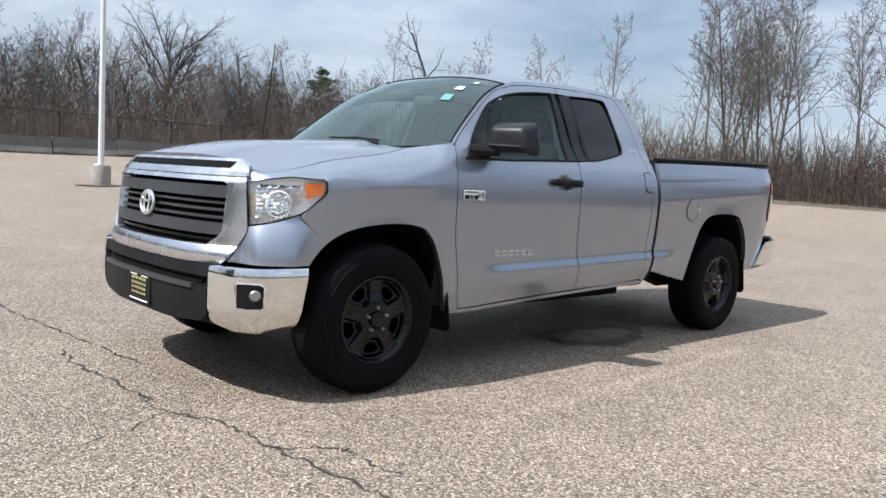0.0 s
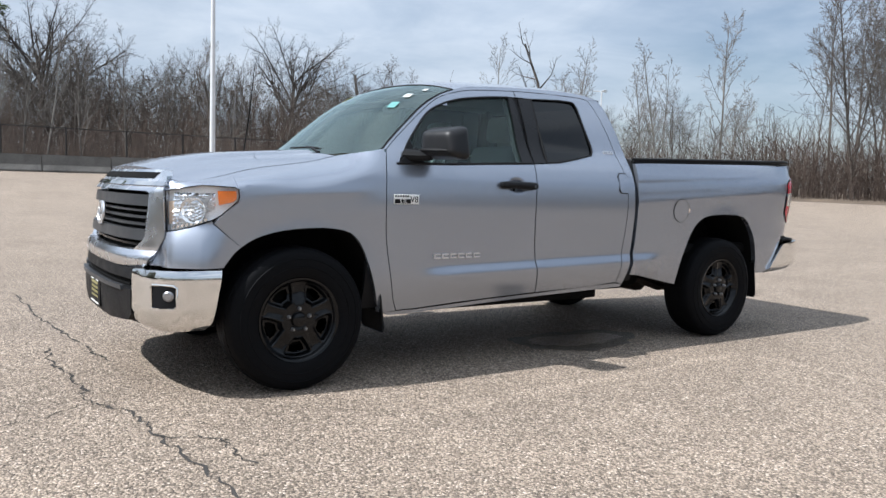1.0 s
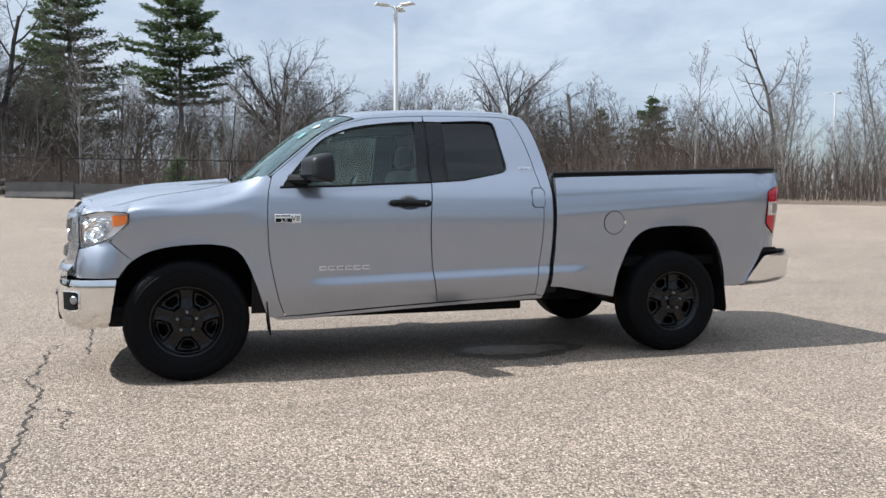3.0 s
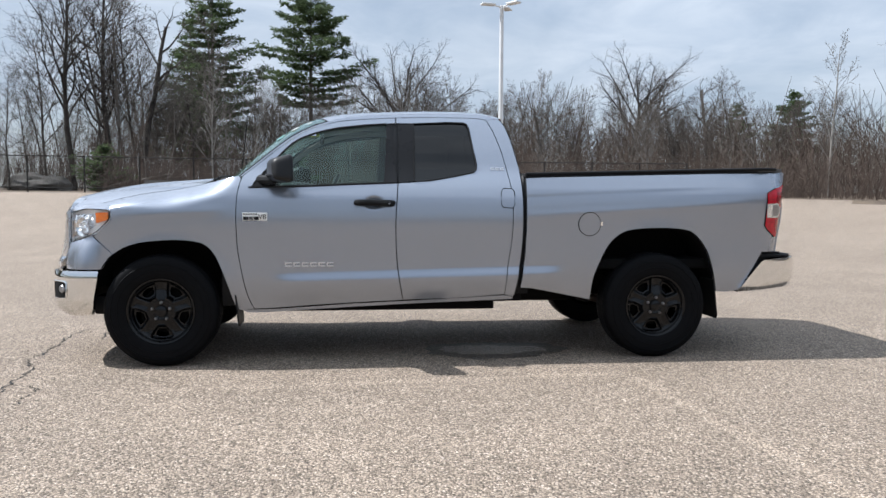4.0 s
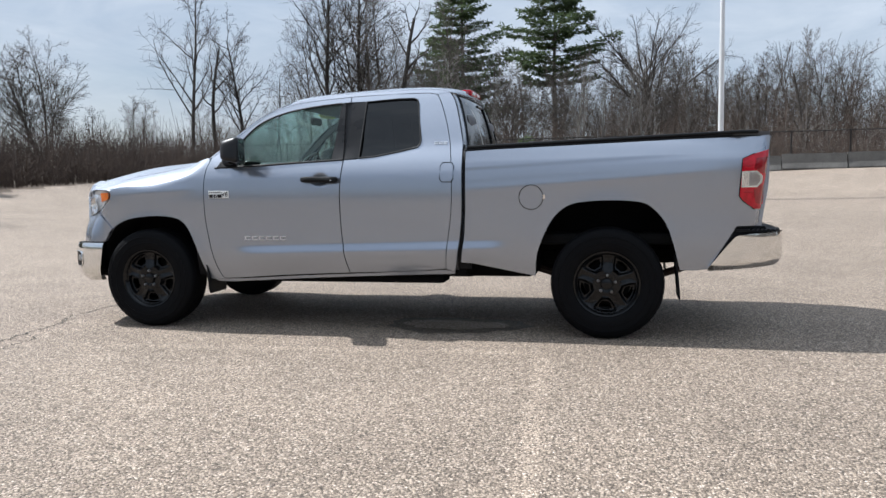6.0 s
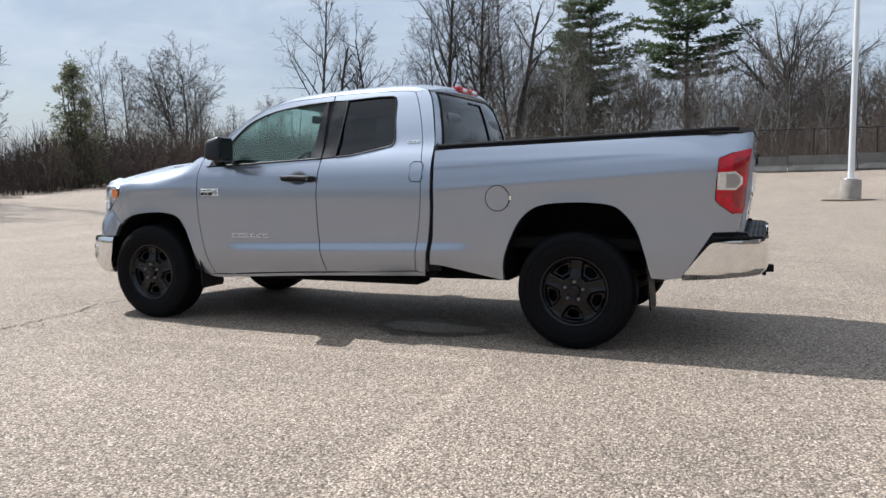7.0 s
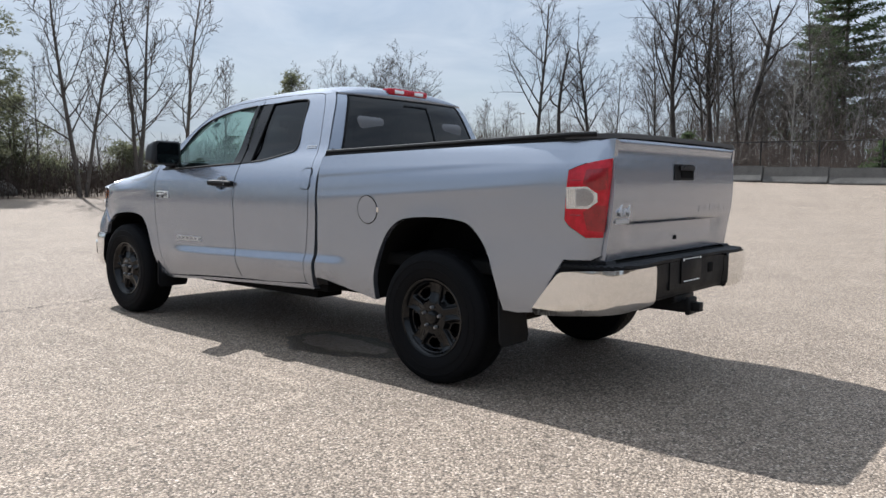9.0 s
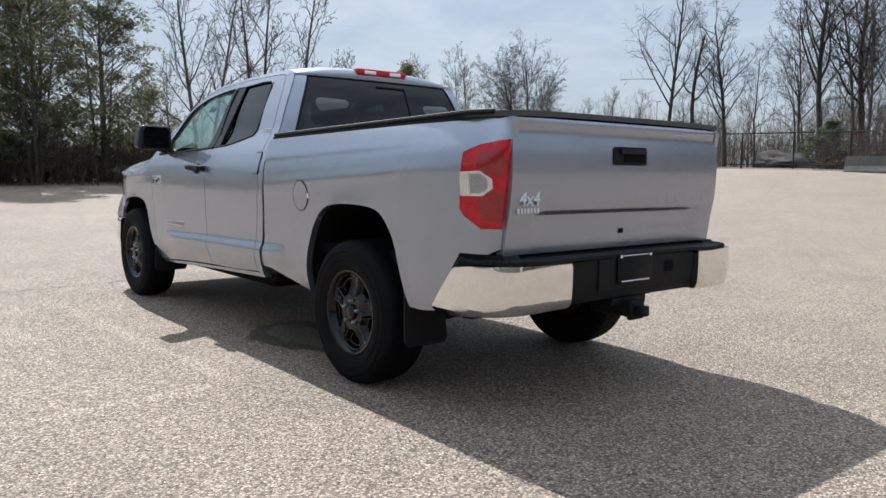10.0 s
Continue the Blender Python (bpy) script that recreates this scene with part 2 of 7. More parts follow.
PRIVACY = glass_material("privacy_glass", (0.024, 0.027, 0.032), ior=1.5)
SIDEGLASS = glass_material("side_glass", (0.62, 0.75, 0.72), gloss=(0.86, 1.0, 0.97), ior=1.52, haze=0.004)
LENS = glass_material("clear_lens", (0.985, 0.99, 1.0))
REFLECT = material("lamp_reflector", (0.96, 0.97, 0.98), 0.35, 0.0, vary=0.06, scale=30)
MIRRORED = material("mirrored_reflector", (0.95, 0.96, 0.98), 0.12, 0.9, vary=0.03)
SATIN = material("satin_silver", (0.72, 0.74, 0.78), 0.24, 1.0, vary=0.03)
MIRROR = material("mirror_glass", (0.06, 0.065, 0.075), 0.03, 1.0, vary=0.02, rough_vary=0.01)
CLEARLAMP = material("clear_lamp_band", (0.62, 0.63, 0.64), 0.16, 0.7, vary=0.25, scale=40, coat=0.6)
AMBER = material("amber_lens", (0.85, 0.20, 0.02), 0.18, vary=0.15, coat=0.8)
RED = material("red_lens", (0.38, 0.002, 0.010), 0.22, vary=0.2, scale=5, fine=30, coat=0.5, spec=0.25, second=(0.58, 0.006, 0.022))
DEEPRED = material("dark_red_lens", (0.26, 0.0015, 0.008), 0.15, vary=0.3, scale=20, coat=0.6)
COVER = material("vinyl_bed_cover", (0.045, 0.045, 0.047), 0.5, vary=0.2, fine=260, bump=0.001)
CABIN = material("grey_cabin_trim", (0.22, 0.22, 0.215), 0.75, vary=0.1)
CABINDARK = material("dark_cabin_trim", (0.03, 0.03, 0.032), 0.7, vary=0.15)
SEAT = material("grey_seat_cloth", (0.16, 0.16, 0.165), 0.9, vary=0.15, fine=300, bump=0.001)
WHITE = material("white_paper", (0.80, 0.80, 0.78), 0.6, vary=0.04)
YELLOW = material("yellow_sticker", (0.85, 0.62, 0.02), 0.5, vary=0.06)
FADED = material("faded_paper", (0.40, 0.42, 0.41), 0.6, vary=0.1)
TEAL = material("teal_sticker", (0.10, 0.27, 0.26), 0.5, vary=0.06)
BLACKINK = material("black_ink", (0.008, 0.008, 0.009), 0.5, vary=0.1, spec=0.12)
GOLD = material("yellow_print", (0.30, 0.27, 0.12), 0.5, vary=0.1)
BADGE = material("badge_chrome", (0.74, 0.74, 0.75), 0.34, 0.95, vary=0.03)
ASPHALT = asphalt_material("worn_asphalt", lines=((-0.063, 1.0, 1.705, 0, -0.9, 3.5, 0.22), (1.0, 0.0603, -3.2065, 1, -7.0, -1.4, 0.22)))
GRAVEL = asphalt_material("loose_gravel", 0.52, 0.35)
DAMP = asphalt_material("dark_asphalt_patch", 0.34, 0.5)
CRACK = material("crack_dirt", (0.035, 0.031, 0.028), 0.95, vary=0.4, scale=20)
LITTER = material("leaf_litter", (0.075, 0.052, 0.036), 0.95, vary=0.45, scale=0.8, fine=14, bump=0.03, second=(0.17, 0.125, 0.085))
BARK = bark_material("grey_bark", (0.085, 0.072, 0.062), (0.18, 0.157, 0.136))
BLACKBARK = bark_material("blackish_bark", (0.030, 0.026, 0.023), (0.075, 0.065, 0.057))
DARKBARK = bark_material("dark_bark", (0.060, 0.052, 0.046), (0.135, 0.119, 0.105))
PALEBARK = bark_material("pale_bark", (0.11, 0.10, 0.09), (0.24, 0.225, 0.205))
TWIG = bark_material("brown_brush", (0.042, 0.031, 0.026), (0.098, 0.074, 0.060))
SOFTNEEDLE = leaf_material("soft_pine_needles", (0.105, 0.118, 0.070), (0.215, 0.215, 0.130), 0.6)
NEEDLE = leaf_material("pine_needles", (0.050, 0.078, 0.038), (0.120, 0.160, 0.070), 0.5)
CONCRETE = material("weathered_concrete", (0.085, 0.08, 0.073), 0.9, vary=0.3, scale=1.5, fine=40, bump=0.004, second=(0.155, 0.147, 0.136))
PALECONC = material("pale_concrete", (0.27, 0.245, 0.215), 0.9, vary=0.3, scale=3, fine=60, bump=0.004)
GALV = material("white_galvanised_steel", (0.62, 0.63, 0.64), 0.5, 0.1, vary=0.08, scale=2)
FENCE = material("dark_fence_steel", (0.035, 0.032, 0.03), 0.7, 0.4, vary=0.3)
ROCK = material("grey_boulder", (0.060, 0.054, 0.047), 0.95, vary=0.4, scale=1.6, fine=14, bump=0.06, second=(0.130, 0.120, 0.107))


# ---- mesh helpers ----
def mesh_of(bm, name, mat, smooth=True, angle=32):
    me = bpy.data.meshes.new(name)
    bm.normal_update()
    bm.to_mesh(me)
    bm.free()
    me.materials.append(mat)
    if smooth:
        me.shade_smooth()
        me.set_sharp_from_angle(angle=radians(angle))
    return me


def part(name, bm, mat, parent=None, label="", smooth=True, angle=32):
    if mat.name in ("windscreen_glass", "privacy_glass", "side_glass", "clear_lens"):
        bm.normal_update()
        for f in bm.faces:
            if f.normal.dot(f.calc_center_median() - Vector((1.9, 0, 0.95))) < 0:
                f.normal_flip()
    ob = new(name, mesh_of(bm, name, mat, smooth, angle))
    if parent:
        ob.parent = parent
    if label:
        ob["label"] = label
    return ob


def raw(name, verts, faces, mat, parent=None, smooth=False):
    me = bpy.data.meshes.new(name)
    me.from_pydata(verts, [], faces)
    me.materials.append(mat)
    if smooth:
        me.shade_smooth()
    ob = new(name, me)
    if parent:
        ob.parent = parent
    return ob


def box(x0, x1, y0, y1, z0, z1, bevel=0.0, seg=2, bm=None, m=None):
    bm2 = bmesh.new()
    bmesh.ops.create_cube(bm2, size=1, matrix=Matrix.Translation(((x0 + x1) / 2, (y0 + y1) / 2, (z0 + z1) / 2)) @ Matrix.Diagonal((x1 - x0, y1 - y0, z1 - z0, 1)))
    if bevel:
        bmesh.ops.bevel(bm2, geom=bm2.edges[:], offset=bevel, segments=seg, profile=0.5, affect="EDGES")
    if m:
        bmesh.ops.transform(bm2, matrix=m, verts=bm2.verts)
    return merge(bm, bm2)


def merge(bm, other):
    if bm is None:
        return other
    me = bpy.data.meshes.new("tmp")
    other.to_mesh(me)
    other.free()
    bm.from_mesh(me)
    bpy.data.meshes.remove(me)
    return bm


def lathe(profile, steps=48, closed=False, axis="Y"):
    """A turned mesh: profile of (radius, along) round the y axis."""
    bm = bmesh.new()
    rings = []
    for k in range(steps):
        a = 2 * math.pi * k / steps
        rings.append([bm.verts.new((r * math.cos(a), t, r * math.sin(a))) for r, t in profile])
    n = len(profile)
    for k in range(steps):
        p, q = rings[k], rings[(k + 1) % steps]
        for i in range(n if closed else n - 1):
            j = (i + 1) % n
            if profile[i][0] < 1e-6 and profile[j][0] < 1e-6:
                continue
            bm.faces.new((p[i], p[j], q[j], q[i]))
    bmesh.ops.remove_doubles(bm, verts=bm.verts, dist=1e-6)
    bmesh.ops.recalc_face_normals(bm, faces=bm.faces)
    return bm


def tube(points, radius, sides=8, bm=None, caps=True):
    """A round bar along points; radius one number or one for each point."""
    bm = bm or bmesh.new()
    pts = [Vector(p) for p in points]
    rad = radius if isinstance(radius, (list, tuple)) else [radius] * len(pts)
    rings, prev = [], None
    for i, p in enumerate(pts):
        d = (pts[min(i + 1, len(pts) - 1)] - pts[max(i - 1, 0)]).normalized()
        u = prev - d * prev.dot(d) if prev else d.orthogonal()
        u.normalize()
        prev = u
        v = d.cross(u)
        rings.append([bm.verts.new(p + rad[i] * (math.cos(2 * math.pi * k / sides) * u + math.sin(2 * math.pi * k / sides) * v)) for k in range(sides)])
    for a, b in zip(rings, rings[1:]):
        for k in range(sides):
            bm.faces.new((a[k], a[(k + 1) % sides], b[(k + 1) % sides], b[k]))
    if caps:
        bm.faces.new(rings[0][::-1])
        bm.faces.new(rings[-1])
    return bm


def curve(xs, ys):
    """A smooth function through points (cubic with limited slopes)."""
    xs, ys = np.array(xs, float), np.array(ys, float)
    h = np.diff(xs)
    d = np.diff(ys) / h
    m = np.zeros(len(xs))
    m[0], m[-1] = d[0], d[-1]
    for i in range(1, len(xs) - 1):
        m[i] = 0 if d[i - 1] * d[i] <= 0 else 2 * d[i - 1] * d[i] / (d[i - 1] + d[i])

    def f(x):
        x = min(max(x, xs[0]), xs[-1])
        i = min(max(int(np.searchsorted(xs, x)) - 1, 0), len(h) - 1)
        t = (x - xs[i]) / h[i]
        return float((1 + 2 * t) * (1 - t) ** 2 * ys[i] + t * (1 - t) ** 2 * h[i] * m[i] + t * t * (3 - 2 * t) * ys[i + 1] + t * t * (t - 1) * h[i] * m[i + 1])

    return f


def step(x, a, b):
    t = min(max((x - a) / (b - a), 0.0), 1.0)
    return t * t * (3 - 2 * t)


def spl(pts, n=4):
    """A Catmull-Rom line through points."""
    out = []
    P = [pts[0], *pts, pts[-1]]
    for i in range(1, len(P) - 2):
        a, b, c, d = (np.array(P[i + k], float) for k in (-1, 0, 1, 2))
        for k in range(n):
            t = k / n
            out.append(tuple(0.5 * ((2 * b) + (c - a) * t + (2 * a - 5 * b + 4 * c - d) * t * t + (3 * b - a - 3 * c + d) * t ** 3)))
    out.append(tuple(pts[-1]))
    return out


def inset(poly, d):
    """The polygon drawn in by d on all sides."""
    n = len(poly)
    area = sum(poly[i][0] * poly[(i + 1) % n][1] - poly[(i + 1) % n][0] * poly[i][1] for i in range(n))
    s = 1 if area > 0 else -1
    out = []
    for i in range(n):
        a, b, c = (np.array(poly[(i + k) % n], float) for k in (-1, 0, 1))
        u, v = (b - a) / (np.linalg.norm(b - a) + 1e-12), (c - b) / (np.linalg.norm(c - b) + 1e-12)
        nu, nv = np.array((-u[1], u[0])) * s, np.array((-v[1], v[0])) * s
        k = nu + nv
        out.append(tuple(b + d * k / max(0.5, 1 + nu @ nv)))
    return out


def inside(poly, p):
    """Whether a point lies in a flat outline."""
    odd = False
    for (ax, ay), (bx, by) in zip(poly, poly[1:] + poly[:1]):
        if (ay > p.y) != (by > p.y) and p.x < ax + (bx - ax) * (p.y - ay) / (by - ay):
            odd = not odd
    return odd


def sheet(polys, place, du=0.035, dv=0.035, depth=0.02, gap=0.0, extra_u=(), extra_v=(), lift=0.0, roll=0.0, seams=(), hole=None):
    """A curved panel: flat outlines cut into a net, laid on a surface by place(u, v, off), its rim turned in by depth.
    roll: the width of a softened rim."""
    bm = bmesh.new()
    for poly in polys:
        if gap:
            poly = [p if any(abs(p[0] - s) < 1e-6 for s in seams) else q for p, q in zip(poly, inset(poly, gap))]
        clean = [p for i, p in enumerate(poly) if math.dist(p, poly[i - 1]) > 1e-5]
        bm.faces.new([bm.verts.new((p[0], p[1], 0)) for p in clean])
    us, vs = [v.co.x for v in bm.verts], [v.co.y for v in bm.verts]
    for axis, lo, hi, d, extra in ((0, min(us), max(us), du, extra_u), (1, min(vs), max(vs), dv, extra_v)):
        n = max(1, math.ceil((hi - lo) / d))
        cuts = [lo + (hi - lo) * k / n for k in range(1, n)] + [e for e in extra if lo < e < hi]
        for c in sorted(cuts):
            co, no = ((c, 0, 0), (1, 0, 0)) if axis == 0 else ((0, c, 0), (0, 1, 0))
            bmesh.ops.bisect_plane(bm, geom=bm.verts[:] + bm.edges[:] + bm.faces[:], plane_co=co, plane_no=no, dist=1e-5)
    bmesh.ops.remove_doubles(bm, verts=bm.verts, dist=2e-4)
    if hole:
        gone = [f for f in bm.faces if inside(hole, f.calc_center_median())]
        bmesh.ops.delete(bm, geom=gone, context="FACES")
    if depth:
        rim = [e for e in bm.edges if e.is_boundary]
        if roll:
            r = bmesh.ops.extrude_edge_only(bm, edges=rim)["geom"]
            for v in r:
                if isinstance(v, bmesh.types.BMVert):
                    v.co.z = -roll
            rim = [e for e in r if isinstance(e, bmesh.types.BMEdge) and e.is_boundary]
        r = bmesh.ops.extrude_edge_only(bm, edges=rim)["geom"]
        for v in r:
            if isinstance(v, bmesh.types.BMVert):
                v.co.z = -depth
    for v in bm.verts:
        v.co = Vector(place(v.co.x, v.co.y, v.co.z + lift))
    bmesh.ops.recalc_face_normals(bm, faces=bm.faces)
    return bm


def text_mesh(words, size, depth=0.004, bevel=0.0):
    """Raised letters, centred, in the x-y plane."""
    cu = bpy.data.curves.new("letters", "FONT")
    cu.body, cu.size, cu.extrude, cu.align_x, cu.align_y, cu.bevel_depth = words, size, depth, "CENTER", "CENTER", bevel
    cu.resolution_u = 3
    ob = bpy.data.objects.new("letters", cu)
    scene.collection.objects.link(ob)
    dg = bpy.context.evaluated_depsgraph_get()
    me = bpy.data.meshes.new_from_object(ob.evaluated_get(dg))
    bm = bmesh.new()
    bm.from_mesh(me)
    bpy.data.objects.remove(ob)
    bpy.data.curves.remove(cu)
    bpy.data.meshes.remove(me)
    return bm


def moved(bm, m):
    bmesh.ops.transform(bm, matrix=m, verts=bm.verts)
    return bm


# ---- the pickup truck: x runs from the front axle to the rear, the near side is at -y ----
truck = tagged(new("pickup_truck"), "silver pickup truck with black wheels and covered bed on asphalt", "pickup truck")
SIDES = (-1, 1)
side_profile = curve([0.3, 0.45, 0.55, 0.65, 0.76, 0.9, 1.05, 1.2, 1.28, 1.33, 1.38, 1.43, 1.6, 1.75, 1.86, 1.93], [0.90, 0.946, 0.974, 0.986, 0.988, 0.992, 0.997, 0.986, 0.962, 0.938, 0.908, 0.876, 0.805, 0.735, 0.672, 0.60])
bed_profile = curve([0.3, 0.45, 0.6, 0.8, 0.95, 1.08, 1.2, 1.30, 1.36, 1.40, 1.44], [0.89, 0.942, 0.977, 0.995, 1.0, 0.995, 0.982, 0.965, 0.954, 0.943, 0.922])
nose_plan = curve([-0.848, -0.837, -0.816, -0.783, -0.735, -0.66, -0.57, -0.45, -0.30, -0.1, 0.2], [0.0, 0.30, 0.47, 0.60, 0.70, 0.80, 0.88, 0.945, 0.982, 1.0, 1.0])
tail_plan = curve([4.2, 4.45, 4.6, 4.66, 4.72, 4.755, 4.78, 4.795, 4.803], [1.0, 0.988, 0.968, 0.954, 0.934, 0.912, 0.888, 0.862, 0.835])
hood_side_z = curve([-0.7, -0.5, -0.2, 0.1, 0.2, 0.28, 0.4, 0.6], [1.14, 1.165, 1.238, 1.285, 1.305, 1.325, 1.352, 1.392])
hood_side_y = curve([-0.7, -0.5, 0.05, 0.18, 0.24, 0.29, 0.42, 0.56, 0.6], [0.80, 0.805, 0.80, 0.79, 0.772, 0.768, 0.81, 0.885, 0.90])
hood_mid_z = curve([-0.88, -0.80, -0.72, -0.6, -0.46, -0.25, 0.1, 0.3, 0.5], [1.150, 1.205, 1.246, 1.278, 1.306, 1.334, 1.362, 1.376, 1.383])


def flare(x, z):
    k = 0.0
    for cx, h, w in ((0.03, 0.52, 0.50), (3.70, 0.615, 0.515)):
        e = math.hypot((x - cx) / w, (z - 0.395) / h)
        k += 0.0045 * math.exp(-(((e - 0.98) / 0.09) ** 2))
    return k


def bed_ridge(x):
    return 1.136 + 0.064 * (min(x, 4.45) - 3.35)


def half_width(x, z):
    """Half the body's width at a place on its side."""
    if x > 2.66:
        lean = (z - 1.34) * 0.11
        zw = z - (bed_ridge(x) - 0.97) * step(z, 0.65, 1.0) * (1 - step(z, 1.2, 1.42))
        w = max(bed_profile(zw) - (1.0 - tail_plan(x - lean)), 0.838)
        fade = 1 - step(x, 2.80, 3.02)
        # long scoop under the bed's shoulder, running out towards the tail
        deep, line = 0.0035 * (1 - step(x, 3.7, 4.6)), 1.236 + 0.046 * (x - 2.74)
        w -= deep * step(z, line - 0.075, line) * (1 - step(z, line, line + 0.030))
        # ridge below it that climbs towards the tail
        w += 0.0035 * math.exp(-(((z - bed_ridge(x)) / 0.035) ** 2)) * (1 - step(x, 4.2, 4.6))
    else:
        w = side_profile(z)
        if x < 0.2:
            w -= 1.0 - nose_plan(x)
        fade = step(x, 0.72, 1.0)
        if x < 0.57:
            zt = hood_side_z(x)
            zs = zt - 0.075 - 0.075 * step(x, -0.35, 0.1)
            if z > zs:
                t = min(1.0, (z - zs) / (zt - zs))
                w0 = side_profile(zs) - ((1.0 - nose_plan(x)) if x < 0.2 else 0)
                k = step(x, 0.33, 0.565)
                w = (w0 - (w0 - hood_side_y(x)) * t ** 2.0) * (1 - k) + w * k
        # soft shoulder line along the front fender
        w += 0.005 * math.exp(-(((z - 1.115 - 0.05 * x) / 0.035) ** 2)) * step(x, -0.4, 0.0) * (1 - step(x, 0.3, 0.52))
    z0 = 0.645 + 0.024 * (x - 0.9)
    w += fade * 0.0185 * step(z0 + 0.034 - z, 0.0, 0.072) * (1 - 0.9 * step(z0 - z, 0.04, 0.22))
    # finger hollow behind the front door handle
    r = math.hypot((x - 1.525) / 0.080, (z - 1.190) / 0.056)
    if r < 1:
        w -= 0.020 * (1 - r * r) ** 1.3
    return w + flare(x, z)


def on_side(side):
    return lambda u, v, off: (u, side * (half_width(u, v) + off), v)


# shared outlines on the side, as (x, z)
ARCH_F = spl([(-0.475, 0.55), (-0.459, 0.60), (-0.421, 0.699), (-0.360, 0.785), (-0.254, 0.860), (-0.107, 0.902), (0.102, 0.917), (0.265, 0.900), (0.340, 0.858), (0.395, 0.777), (0.453, 0.628), (0.500, 0.480), (0.527, 0.401)], 3)
ARCH_R = spl([(3.187, 0.451), (3.198, 0.609), (3.253, 0.760), (3.318, 0.880), (3.403, 0.958), (3.511, 0.994), (3.728, 1.006), (3.924, 0.992), (4.013, 0.950), (4.103, 0.841), (4.158, 0.690), (4.205, 0.505)], 3)
GAP_F = spl([(0.573, 1.383), (0.545, 1.285), (0.533, 1.15), (0.533, 1.010), (0.541, 0.840), (0.579, 0.627), (0.611, 0.494), (0.651, 0.405)], 3)
GAP_M = spl([(1.705, 1.338), (1.690, 1.15), (1.685, 1.005), (1.692, 0.791), (1.712, 0.619), (1.742, 0.462)], 3)
GAP_R = spl([(2.405, 1.838), (2.454, 1.745), (2.513, 1.564), (2.555, 1.343), (2.570, 1.129), (2.561, 0.915), (2.530, 0.701), (2.512, 0.500)], 3)
CAB_END = spl([(2.504, 1.850), (2.545, 1.790), (2.584, 1.677), (2.625, 1.50), (2.640, 1.387), (2.645, 1.0), (2.630, 0.785), (2.600, 0.569), (2.580, 0.478)], 3)
FRAME_TOP = spl([(0.573, 1.383), (0.793, 1.567), (0.93, 1.672), (1.043, 1.742), (1.19, 1.789), (1.347, 1.818), (1.745, 1.846), (2.10, 1.853), (2.325, 1.851), (2.405, 1.838)], 3)
ROOF_EDGE = spl([(0.545, 1.372), (0.67, 1.481), (0.79, 1.582), (0.916, 1.680), (1.03, 1.745), (1.129, 1.786), (1.346, 1.841), (1.789, 1.873), (2.147, 1.885), (2.35, 1.881), (2.44, 1.868), (2.504, 1.850)], 3)


def cut_line(line, x):
    """The z of a line at x."""
    for a, b in zip(line, line[1:]):
        if a[0] <= x <= b[0]:
            return a[1] + (b[1] - a[1]) * (x - a[0]) / (b[0] - a[0] + 1e-9)
    return line[-1][1]


def upto(line, x):
    return [p for p in line if p[0] < x - 0.004] + [(x, cut_line(line, x))]


def since(line, x):
    return [(x, cut_line(line, x))] + [p for p in line if p[0] > x + 0.004]


WIN_F = [(0.640, 1.297), *spl([(0.655, 1.325), (0.78, 1.477), (0.919, 1.625), (1.046, 1.694), (1.18, 1.736), (1.305, 1.759), (1.480, 1.781)], 3), (1.628, 1.792), (1.600, 1.335), (1.027, 1.308)]
WIN_R = [(1.828, 1.350), (1.836, 1.797), (2.100, 1.811), (2.222, 1.809), (2.248, 1.798), (2.262, 1.765), (2.306, 1.480), (2.302, 1.446), (2.283, 1.424), (2.137, 1.392), (1.95, 1.358)]


CREASE = tuple(float(v) for v in np.linspace(0.570, 0.740, 25))


